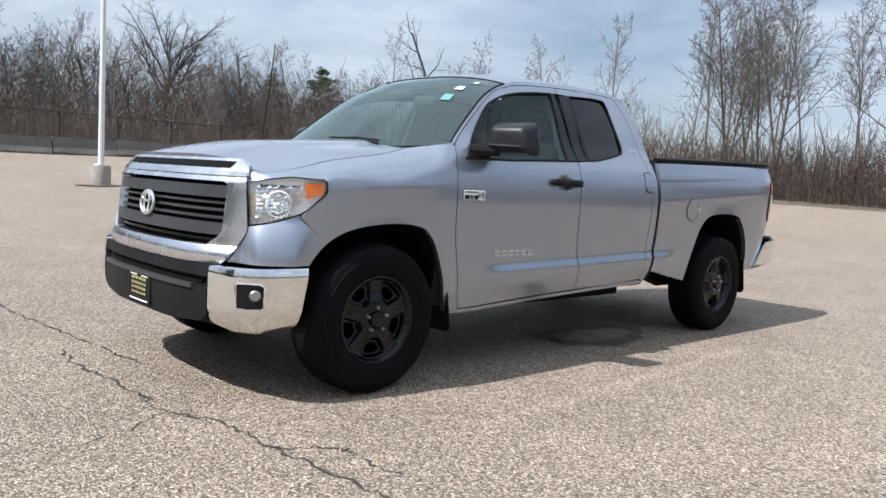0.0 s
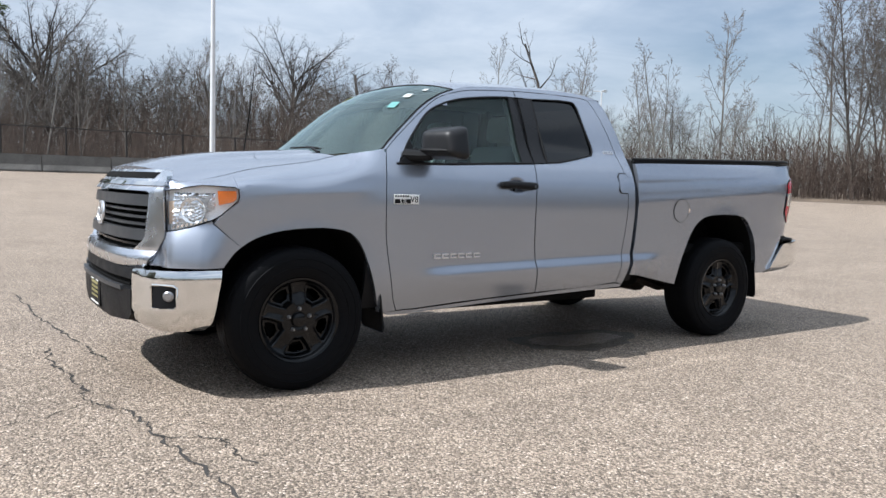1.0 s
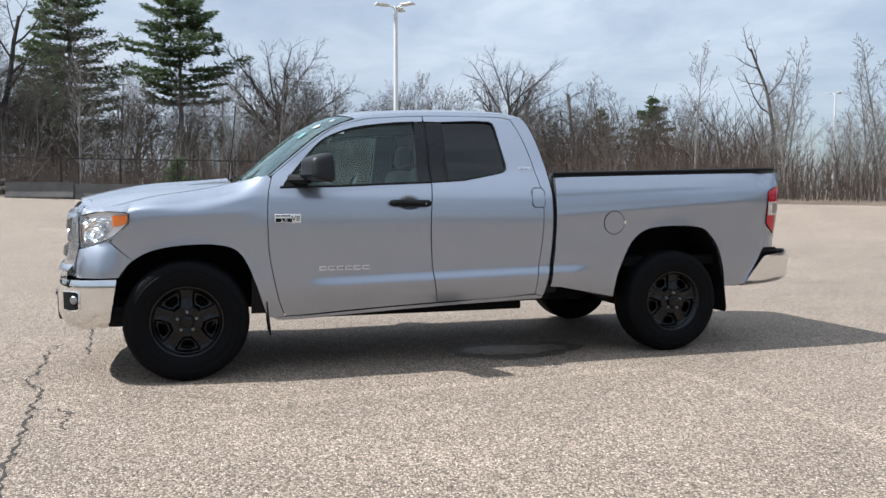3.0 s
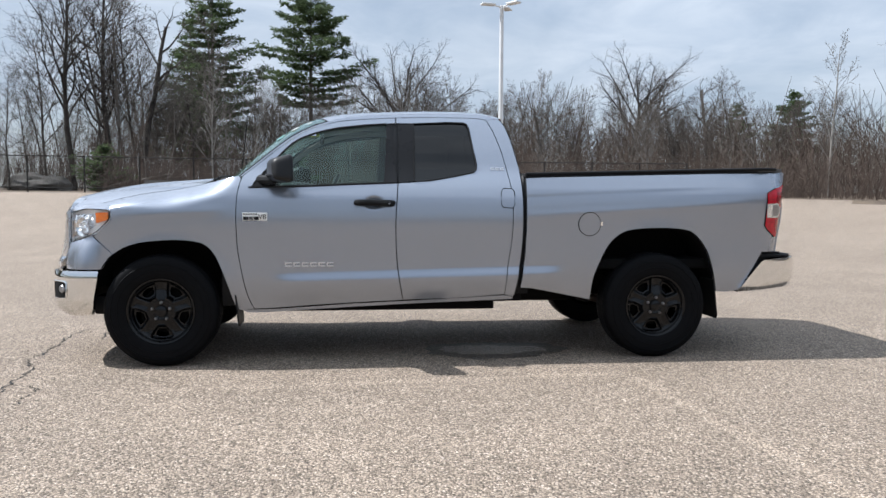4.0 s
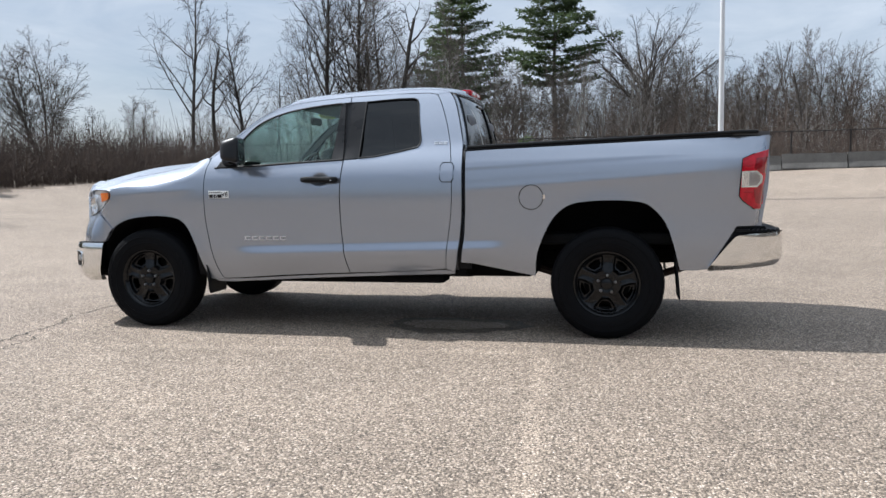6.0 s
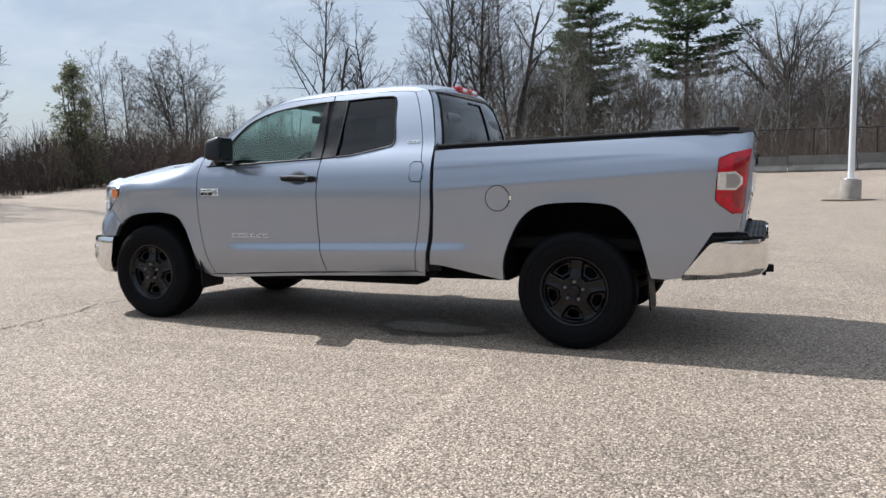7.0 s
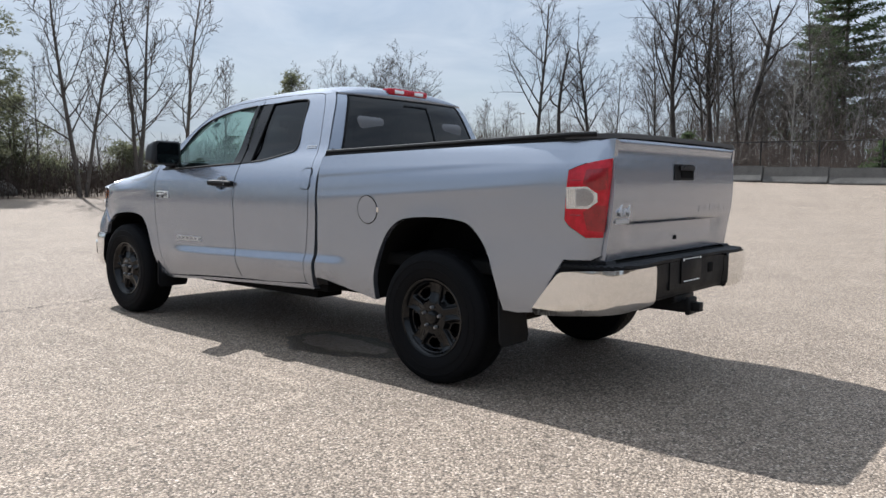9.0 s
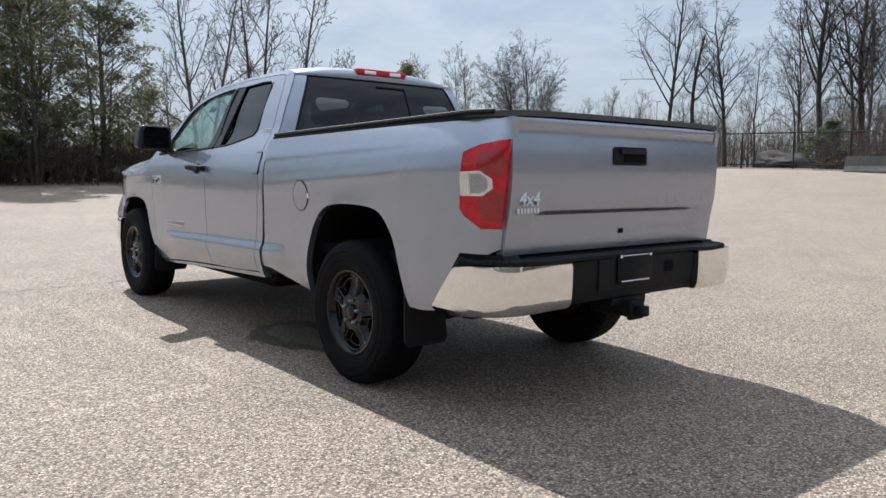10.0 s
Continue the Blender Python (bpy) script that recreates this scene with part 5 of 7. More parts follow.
cover = part("bed_cover", sheet([[(2.675, -0.905), (4.60, -0.905), (4.74, -0.865), (4.815, -0.80), (4.815, 0.80), (4.74, 0.865), (4.60, 0.905), (2.675, 0.905)]], cover_point, 0.12, 0.10, 0.026, lift=0.015, roll=0.010), COVER, truck, "black soft bed cover")
for y in SIDES:
    part("cover_rail", tube([cover_point(u, y * 0.915 if u < 4.62 else y * 0.87, 0.012) for u in (2.68, 3.3, 4.0, 4.6, 4.72)], 0.013, 8), TRIM, cover)

# mirrors
for s in SIDES:
    arm = part("door_mirror", tube([(0.70, s * 0.91, 1.352), (0.75, s * 0.97, 1.350), (0.815, s * 1.04, 1.352)], [0.040, 0.036, 0.030], 10), TRIM, truck, "large black door mirror")
    turn = Matrix.Translation((0.855, s * 1.105, 1.430)) @ Matrix.Rotation(radians(-16 * s), 4, "Z")
    bm = bmesh.new()
    bmesh.ops.create_cube(bm, size=1, matrix=Matrix.Diagonal((0.145, 0.330, 0.212, 1)))
    for v in bm.verts:
        if v.co.x < 0:
            v.co.y *= 0.78
            v.co.z = v.co.z * 0.68 - 0.008
        if v.co.z > 0.06 and v.co.y * s > 0.1:
            v.co.y -= s * 0.03
    bmesh.ops.bevel(bm, geom=bm.edges[:], offset=0.046, segments=5, profile=0.6, affect="EDGES")
    part("mirror_shell", moved(bm, turn), MIRRORCASE, arm, angle=60)
    part("mirror_glass", moved(sheet([[(-0.10, -0.082), (0.10, -0.082), (0.118, -0.06), (0.114, 0.055), (0.09, 0.082), (-0.10, 0.082), (-0.118, 0.06), (-0.118, -0.06)]], lambda u, v, off, s=s: (0.0735 + off, s * u, v), 0.1, 0.1, 0.006), turn), MIRROR, arm)
    part("mirror_ridge", moved(tube([(-0.070, s * -0.12, -0.045), (-0.078, 0, -0.05), (-0.060, s * 0.11, -0.05)], [0.010, 0.013, 0.006], 8), turn), TRIM, arm)
    part("mirror_foot", sheet([[(0.640, 1.300), (0.815, 1.308), (0.790, 1.40), (0.72, 1.385)]], on_side(s), 0.04, 0.04, 0.02, lift=0.012, roll=0.006), TRIM, arm)

# badges on the near front door
for s in SIDES:
    here = on_side(s)
    face = lambda x, z, off=0.003, s=s: Matrix.Translation(here(x, z, off)) @ (Matrix.Rotation(radians(90), 4, "X") if s < 0 else Matrix.Rotation(radians(180), 4, "Z") @ Matrix.Rotation(radians(90), 4, "X"))
    badge = part("engine_badge", moved(box(-0.088, 0.088, -0.029, 0.029, -0.003, 0.003, 0.003), face(0.668, 1.086, 0.003)), WHITE, truck, "small chrome engine badge with black lettering")
    part("badge_lettering", moved(text_mesh("V8", 0.052, 0.001), face(0.668 + (0.052 if s < 0 else -0.052), 1.084, 0.0068)), BLACKINK, badge, smooth=False)
    part("badge_field", moved(box(-0.055, 0.055, -0.014, 0.012, -0.0005, 0.001), face(0.668 - (0.028 if s < 0 else -0.028), 1.075, 0.0065)), BLACKINK, badge, smooth=False)
    part("badge_lettering", moved(text_mesh("5.7L", 0.030, 0.0006), face(0.668 - (0.024 if s < 0 else -0.024), 1.074, 0.0085)), WHITE, badge, smooth=False)
    bars = bmesh.new()
    for k in range(6):
        box(-0.082 + k * 0.017, -0.070 + k * 0.017, 0.013, 0.024, 0.0, 0.001, bm=bars)
    part("badge_bars", moved(bars, face(0.668, 1.086, 0.0065)), BLACKINK, badge, smooth=False)
    part("model_lettering", moved(bar_letters(6, 0.048, 0.030, 0.012, 0.008), face(1.053, 0.738, 0.002)), BADGE, truck, "chrome letter shapes", smooth=False)
    part("trim_badge", moved(bar_letters(3, 0.028, 0.018, 0.008, 0.003), face(2.465, 1.452, 0.002) @ Matrix.Rotation(radians(-24), 4, "X")), BADGE, truck, "small chrome trim badge", smooth=False)

# wheels
def make_wheel():
    hub = new("wheel")
    hub.parent = truck
    R, w = 0.408, 0.136
    prof = [(0.232, -0.118), (0.250, -0.130), (0.285, -0.138), (0.330, -0.140), (0.365, -0.134), (0.388, -0.122), (0.399, -0.104), (0.405, -0.06), (0.406, 0.0), (0.405, 0.06), (0.399, 0.104), (0.388, 0.122), (0.330, 0.140), (0.285, 0.138), (0.232, 0.118)]
    tyre = part("tyre", lathe(prof, 72), RUBBER, hub)
    bm = bmesh.new()
    for k in range(64):
        a = 2 * math.pi * k / 64
        for row, (y0, y1) in enumerate(((-0.118, -0.082), (-0.070, -0.034), (-0.020, 0.020), (0.034, 0.070), (0.082, 0.118))):
            b = a + (row % 2) * math.pi / 64
            r0, r1 = (0.398, 0.4064) if 0 < row < 4 else (0.378, 0.3905)
            m = Matrix.Rotation(-b, 4, "Y")
            box(-0.0145, 0.0145, y0, y1, r0, r1, bm=bm, m=m @ Matrix.Rotation(radians(14 if row % 2 else -14), 4, "Z"))
    part("tread", bm, RUBBER, tyre, smooth=False)
    for r in (0.300, 0.345):
        part("sidewall_rib", lathe([(r - 0.004, -0.137), (r, -0.1415), (r + 0.004, -0.137)], 60), RUBBER, tyre)
    rim = part("rim", lathe([(0.150, 0.10), (0.205, 0.10), (0.212, -0.04), (0.205, -0.085), (0.214, -0.112), (0.226, -0.126), (0.238, -0.129), (0.243, -0.122), (0.240, -0.112)], 60), WHEELPAINT, hub)
    part("brake_drum", lathe([(0.0, -0.015), (0.13, -0.015), (0.165, -0.01), (0.17, 0.03), (0.17, 0.08), (0.0, 0.08)], 36), DARK, hub)
    # pressed wheel face: five broad spokes, and between them funnels with a window each
    def window(r, a):
        b = (a - radians(54) + radians(36)) % radians(72) - radians(36)
        half = radians(15) + radians(3) * (r - 0.16) / 0.03
        return (abs((r - 0.158) / 0.031) ** 3.2 + abs(b / half) ** 3.2) ** (1 / 3.2), b

    radii = [0.040, 0.052, 0.062, 0.070, 0.076, 0.081, 0.086, 0.092, 0.100, 0.110, 0.120, 0.130, 0.138, 0.144, 0.150, 0.157, 0.164, 0.171, 0.178, 0.185, 0.191, 0.196, 0.201, 0.206, 0.211, 0.217, 0.224]
    base_y = curve([0.04, 0.07, 0.10, 0.13, 0.16, 0.19, 0.21, 0.224], [-0.108, -0.112, -0.109, -0.102, -0.097, -0.097, -0.103, -0.115])
    flank = curve([0.07, 0.10, 0.12, 0.15, 0.18, 0.20, 0.215], [8.0, 13.0, 18.0, 22.0, 24.0, 24.0, 22.0])
    count = 240
    bm = bmesh.new()
    grid = []
    for r in radii:
        row = []
        for k in range(count):
            a = 2 * math.pi * k / count
            s, b = window(r, a)
            within = min((radians(flank(r)) - abs(b)) * r, 0.208 - r, r - 0.103)
            spoke = radians(36) - abs(b)
            y = base_y(r) + 0.024 * step(within, 0.0, 0.014) - 0.004 * math.exp(-(((within + 0.005) / 0.005) ** 2)) + 0.004 * math.exp(-((spoke / radians(6)) ** 2)) * step(r, 0.09, 0.12) * (1 - step(r, 0.18, 0.21))
            row.append(bm.verts.new((r * math.cos(a), y, r * math.sin(a))))
        grid.append(row)
    for i in range(len(radii) - 1):
        for k in range(count):
            rm, am = (radii[i] + radii[i + 1]) / 2, 2 * math.pi * (k + 0.5) / count
            if window(rm, am)[0] > 1.0:
                bm.faces.new((grid[i][k], grid[i][(k + 1) % count], grid[i + 1][(k + 1) % count], grid[i + 1][k]))
    bmesh.ops.delete(bm, geom=[v for v in bm.verts if not v.link_faces], context="VERTS")
    inner = [e for e in bm.edges if e.is_boundary and 0.06 < (e.verts[0].co.x ** 2 + e.verts[0].co.z ** 2) ** 0.5 < 0.222]
    for v in bmesh.ops.extrude_edge_only(bm, edges=inner)["geom"]:
        if isinstance(v, bmesh.types.BMVert):
            v.co.y += 0.035
    bmesh.ops.recalc_face_normals(bm, faces=bm.faces)
    part("wheel_face", bm, WHEELPAINT, rim, "black pressed five-spoke wheel face", angle=40)
    for k in range(5):
        n = Matrix.Rotation(-2 * math.pi * k / 5 - math.pi / 2, 4, "Y") @ Matrix.Translation((0.064, -0.110, 0))
        part("lug_nut", moved(lathe([(0.0, -0.024), (0.006, -0.023), (0.0105, -0.014), (0.0125, 0.006)], 8), n), STEEL, rim)
    part("hub_cap", lathe([(0.0, -0.128), (0.026, -0.1275), (0.038, -0.123), (0.043, -0.112), (0.046, -0.095)], 30), WHEELPAINT, rim)
    return hub


wheel = make_wheel()
AXLE = 0.868
wheel.matrix_basis = Matrix.Translation((0.0, -AXLE, 0.404))
for x, s, turn in ((3.70, -1, 4), (0.0, 1, 40), (3.70, 1, 70)):
    m = Matrix.Translation((x, s * AXLE, 0.404)) @ Matrix.Rotation(radians(180 if s > 0 else 0), 4, "Z") @ Matrix.Rotation(radians(turn), 4, "Y")
    copy_thing(wheel, m)

# mud flaps and underbody
for x, s in ((0.525, -1), (0.525, 1), (4.185, -1), (4.185, 1)):
    r0 = x > 2
    z0, z1 = (0.295, 0.60) if r0 else (0.285, 0.52)
    flap = [(-0.14, z0 + 0.03), (-0.12, z0), (0.12, z0), (0.14, z0 + 0.03), (0.125, z1), (-0.12, z1)]
    part("mud_flap", sheet([flap], lambda u, v, off, x=x, s=s, z1=z1: (x + (z1 - v) * (0.09 if x > 2 else 0.10) + off, s * (0.845 + u), v), 0.06, 0.04, 0.010, roll=0.002), TRIM, truck)
for s in SIDES:
    part("chassis_rail", tube([(-0.6, s * 0.42, 0.52), (0.3, s * 0.42, 0.50), (0.8, s * 0.46, 0.44), (2.6, s * 0.46, 0.45), (3.2, s * 0.46, 0.58), (4.2, s * 0.46, 0.60), (4.6, s * 0.46, 0.55)], 0.075, 6), DARK, truck)
    part("body_mount", box(0.75, 2.46, s * 0.70 - 0.12, s * 0.70 + 0.12, 0.370, 0.43, 0.015), DARK, truck)
part("floor_pan", box(0.45, 2.66, -0.90, 0.90, 0.44, 0.52, 0.02), DARK, truck)
part("bed_floor", box(2.66, 4.70, -0.88, 0.88, 0.68, 0.76, 0.02), DARK, truck)
part("bed_underside", box(2.66, 3.16, -0.86, 0.86, 0.53, 0.66, 0.02), DARK, truck)
part("fuel_tank", box(2.05, 3.15, -0.62, -0.2, 0.40, 0.60, 0.05), DARK, truck)
part("engine_guard", box(-0.62, 0.40, -0.45, 0.45, 0.33, 0.70, 0.05), DARK, truck)
part("engine_bay", box(-0.72, 0.45, -0.56, 0.56, 0.62, 1.10, 0.03), DARK, truck)
part("rear_axle", tube([(3.70, y, 0.404) for y in (-0.75, -0.16, -0.12, 0.12, 0.16, 0.75)], [0.05, 0.055, 0.14, 0.14, 0.055, 0.05], 12), RUST, truck)
part("front_axle", tube([(0.0, y, 0.404) for y in (-0.75, 0.75)], 0.045, 10), RUST, truck)
part("exhaust", tube([(0.8, 0.28, 0.42), (2.4, 0.28, 0.40), (3.1, 0.40, 0.44), (3.9, 0.62, 0.55), (4.25, 0.68, 0.53), (4.42, 0.70, 0.51)], 0.038, 10), RUST, truck)
part("muffler", tube([(1.9, 0.28, 0.41), (1.95, 0.28, 0.41), (2.7, 0.30, 0.41), (2.75, 0.30, 0.41)], [0.05, 0.12, 0.12, 0.05], 12), RUST, truck)
part("prop_shaft", tube([(0.8, 0, 0.46), (3.6, 0, 0.42)], 0.045, 10), DARK, truck)
for s in SIDES:
    part("leaf_spring", tube([(3.05, s * 0.52, 0.50), (3.5, s * 0.52, 0.36), (3.9, s * 0.52, 0.36), (4.4, s * 0.52, 0.52)], 0.03, 6), RUST, truck)
part("spare_tyre", lathe([(0.12, -0.10), (0.36, -0.10), (0.39, -0.05), (0.39, 0.05), (0.36, 0.10), (0.12, 0.10)], 36), RUBBER, truck).matrix_basis = Matrix.Translation((4.27, 0, 0.62)) @ Matrix.Rotation(radians(90), 4, "X")

# cabin
part("dashboard", box(0.55, 0.98, -0.80, 0.80, 1.00, 1.295, 0.06, 3), CABINDARK, truck)
part("instrument_hood", box(0.80, 1.05, -0.58, -0.20, 1.25, 1.345, 0.04, 3), CABINDARK, truck)
wheel_bm = tube([(0.19 * math.cos(a), 0.19 * math.sin(a), 0) for a in np.linspace(0, 2 * math.pi, 33)], 0.016, 8, caps=False)
steering = part("steering_wheel", wheel_bm, CABINDARK, truck)
steering.matrix_basis = Matrix.Translation((1.17, -0.40, 1.24)) @ Matrix.Rotation(radians(-62), 4, "Y")
part("hub", box(-0.05, 0.05, -0.06, 0.06, -0.05, 0.01, 0.015), CABIN, steering)
for a in (0, 180, 90):
    part("spoke", box(0.03, 0.19, -0.015, 0.015, -0.02, 0.0, 0.005, m=Matrix.Rotation(radians(a), 4, "Z")), CABIN, steering)
for x, ys, w in ((1.62, (-0.42, 0.42), 0.26), (2.40, (-0.45, 0.45), 0.34)):
    for y in ys:
        seat = part("seat", box(x - 0.42, x + 0.05, y - w, y + w, 0.72, 0.90, 0.06, 3), SEAT, truck)
        part("backrest", box(-0.08, 0.08, y - w, y + w, 0.0, 0.62, 0.06, 3, m=Matrix.Translation((x + 0.05, 0, 0.86)) @ Matrix.Rotation(radians(12), 4, "Y")), SEAT, seat)
        part("headrest", box(-0.05, 0.05, y - 0.14, y + 0.14, 0.0, 0.19, 0.045, 3, m=Matrix.Translation((x + 0.18, 0, 1.50)) @ Matrix.Rotation(radians(8), 4, "Y")), SEAT, seat)
part("headlining", strip([[(x, y, z) for y in np.linspace(-0.58, 0.58, 8)] for x, z in ((1.12, 1.79), (1.5, 1.85), (2.4, 1.86), (2.5, 1.80))]), CABIN, truck)
part("rear_view_mirror", box(1.10, 1.13, -0.11, 0.11, 1.68, 1.75, 0.02, 3), CABINDARK, truck)


# ---- ground ----
edge_rise = curve([-180, -110, -80, -60, -45, -32, 0, 30, 50, 75, 110, 180], [0.2, 0.36, 0.42, 0.50, 0.95, 1.2, 1.2, 1.15, 0.97, 0.78, 0.4, 0.2])
edge_start = curve([-180, -110, -60, -45, -32, 0, 180], [20, 13, 14, 20, 24, 24, 24])
edge_far = curve([-180, -110, -82, -66, -55, -45, -36, -28, 0, 25, 34, 50, 75, 110, 180], [45, 27, 24.8, 25.6, 29, 34, 38, 38.5, 36.9, 41.0, 37, 36.5, 36.5, 40, 45])


def ground_z(x, y):
    """Height of the lot, which lies level round the truck and climbs towards its edges."""
    r, b = math.hypot(x - 2, y), math.degrees(math.atan2(x - 2, y))
    h = edge_rise(b)
    t = max(0.0, (r - edge_start(b)) / 12)
    if t <= 1.15:
        return h * t ** 1.3 if t < 1 else h * (1 + 1.3 * (t - 1))
    return h * 1.195 + 0.012 * min(12 * (t - 1.15), 140)


radii = [0, 3, 6, 9, 12, 15, 18, 21, 24, 25.5, 27, 28.5, 30, 31.5, 33, 34.5, 36, 37.5, 39, 40.5, 42, 44, 47, 52, 60, 75, 100, 140, 220, 500, 1500, 4000]
N_SPOKES = 144
verts, faces, mats = [(2, 0, 0)], [], []
for r in radii[1:]:
    for k in range(N_SPOKES):
        a = 2 * math.pi * k / N_SPOKES
        x, y = 2 + r * math.sin(a), r * math.cos(a)
        verts.append((x, y, ground_z(x, y)))
for k in range(N_SPOKES):
    faces.append((0, 1 + (k + 1) % N_SPOKES, 1 + k))
    for i in range(len(radii) - 2):
        a, b = 1 + i * N_SPOKES, 1 + (i + 1) * N_SPOKES
        faces.append((a + k, a + (k + 1) % N_SPOKES, b + (k + 1) % N_SPOKES, b + k))
ground = raw("ground", verts, faces, ASPHALT, smooth=True)
ground.data.materials.append(LITTER)
for p in ground.data.polygons:
    c = p.center
    r, b = math.hypot(c.x - 2, c.y), math.degrees(math.atan2(c.x - 2, c.y))
    p.material_index = 1 if r > edge_far(b) - (7 if abs(b) > 112 else 0) else 0
tagged(ground, "sun-bleached worn asphalt lot edged by leaf litter", "ground", kind="structure")


def ragged(points, n=5, jitter=0.02, seed=1):
    """A jagged line through points."""
    rnd = random.Random(seed)
    out = []
    for a, b in zip(points, points[1:]):
        for k in range(n):
            t = k / n
            out.append((a[0] + (b[0] - a[0]) * t + rnd.uniform(-jitter, jitter), a[1] + (b[1] - a[1]) * t + rnd.uniform(-jitter, jitter)))
    out.append(points[-1])
    return out


def crack(points, width, seed):
    rnd = random.Random(seed)
    pts = ragged(points, 9, 0.022, seed)
    bm = bmesh.new()
    rows = []
    for i, p in enumerate(pts):
        a, b = pts[max(0, i - 1)], pts[min(len(pts) - 1, i + 1)]
        d = Vector((b[0] - a[0], b[1] - a[1])).normalized()
        w = 0.72 * width * rnd.choice((0.25, 0.45, 0.7, 1.0, 1.3)) * (1 if 0 < i < len(pts) - 1 else 0.1)
        rows.append([bm.verts.new((p[0] + s * d.y * w / 2, p[1] - s * d.x * w / 2, 0.0035)) for s in (-1, 1)])
    for a, b in zip(rows, rows[1:]):
        bm.faces.new((a[0], a[1], b[1], b[0]))
    ob = part("crack", bm, CRACK, ground, smooth=False)
    return ob


crack([(-1.02, 3.4), (-1.0, 2.11), (-0.91, 1.33), (-0.85, 0.75), (-0.81, 0.40), (-0.76, 0.15)], 0.022, 3)
crack([(-1.06, 0.72), (-1.10, 0.41), (-1.05, 0.0), (-1.02, -0.40), (-1.04, -0.70), (-0.88, -0.97), (-0.86, -1.34), (-0.84, -1.63), (-0.78, -2.08), (-0.75, -2.48), (-0.66, -3.1)], 0.026, 5)
crack([(-0.83, -1.44), (-0.70, -1.50), (-0.62, -1.60), (-0.63, -1.78), (-0.60, -1.95)], 0.014, 8)
crack([(-1.04, -0.70), (-1.2, -0.85), (-1.5, -0.95)], 0.010, 12)
crack([(-6, 14), (-3, 15.2), (1, 14.6)], 0.05, 14)
crack([(8, 19), (11, 18.4), (15, 19.2)], 0.06, 15)


def blot(name, cx, cy, rx, ry, mat, seed, z, label=""):
    rnd = random.Random(seed)
    bm = bmesh.new()
    ph = [rnd.uniform(0, 6.28) for _ in range(6)]
    ring = []
    for k in range(60):
        a = 2 * math.pi * k / 60
        f = 1 + 0.10 * math.sin(2 * a + ph[0]) + 0.08 * math.sin(3 * a + ph[1]) + 0.05 * math.sin(7 * a + ph[2]) + 0.04 * math.sin(13 * a + ph[3])
        ring.append(bm.verts.new((cx + rx * f * math.cos(a), cy + ry * f * math.sin(a), z)))
    bm.faces.new(ring)
    bmesh.ops.triangulate(bm, faces=bm.faces)
    return part(name, bm, mat, ground, label, smooth=False)


blot("asphalt_patch", 2.50, -0.60, 0.52, 0.36, DAMP, 4, 0.004, "dark wet hollow in the asphalt")
blot("gravel_patch", 2.48, -0.61, 0.40, 0.20, GRAVEL, 7, 0.008, "wet loose stones in the hollow")


def far_edge(b, out=0.0):
    r = edge_far(b) + out
    x, y = 2 + r * math.sin(radians(b)), r * math.cos(radians(b))
    return x, y, ground_z(x, y)


# ---- barriers, fence, lamps, boulders ----
def make_barrier():
    bm = bmesh.new()
    prof = [(-0.30, 0), (-0.30, 0.08), (-0.17, 0.33), (-0.08, 0.81), (0.08, 0.81), (0.17, 0.33), (0.30, 0.08), (0.30, 0)]
    ends = [[bm.verts.new((x, y, z)) for y, z in prof] for x in (-1.505, 1.505)]
    for k in range(len(prof)):
        j = (k + 1) % len(prof)
        bm.faces.new((ends[0][k], ends[0][j], ends[1][j], ends[1][k]))
    bm.faces.new(ends[0])
    bm.faces.new(ends[1][::-1])
    bmesh.ops.bevel(bm, geom=bm.edges[:], offset=0.015, segments=2, affect="EDGES")
    bmesh.ops.recalc_face_normals(bm, faces=bm.faces)
    return tagged(part("concrete_barrier", bm, CONCRETE, smooth=False), "weathered grey concrete barrier at the edge of the lot", "barrier", "barriers along the lot")


barrier = make_barrier()
rnd = random.Random(7)
for k in range(10):
    x = -7.9 + 3.05 * k
    y = 36.0 - 0.002 * (x - 3) ** 2 + rnd.uniform(-0.05, 0.05)
    m = Matrix.Translation((x, y, ground_z(x, y) - 0.03)) @ Matrix.Rotation(radians(rnd.uniform(-1, 1) - 0.23 * (x - 3)), 4, "Z")
    if k == 0:
        barrier.matrix_basis = m
    else:
        copy_thing(barrier, m)

fence = tagged(new("wire_fence"), "dark rusted wire fence behind the barriers", "fence")
top_pts = []
for k in range(15):
    x = -19.0 + 2.9 * k
    y = 38.6 - 0.002 * (x - 3) ** 2
    z = ground_z(x, y)
    part("post", tube([(x, y, z - 0.1), (x, y, z + 2.02)], 0.045, 6), FENCE, fence)
    top_pts.append((x, y, z))
for h in (0.25, 1.98):
    part("rail", tube([(x, y, z + h) for x, y, z in top_pts], 0.028, 5), FENCE, fence)
wires = bmesh.new()
for a, b in zip(top_pts, top_pts[1:]):
    for k in range(26):
        for s in (0, 1):
            t0, t1 = k / 26, (k + 5) / 26
            if s:
                t0, t1 = t1, t0
            if max(t0, t1) > 1:
                continue
            p = [Vector(a).lerp(Vector(b), t) for t in (t0, t1)]
            tube([p[0] + Vector((0, 0, 0.25)), p[1] + Vector((0, 0, 1.97))], 0.004, 3, wires, caps=False)
part("wire_mesh", wires, FENCE, fence, smooth=False)


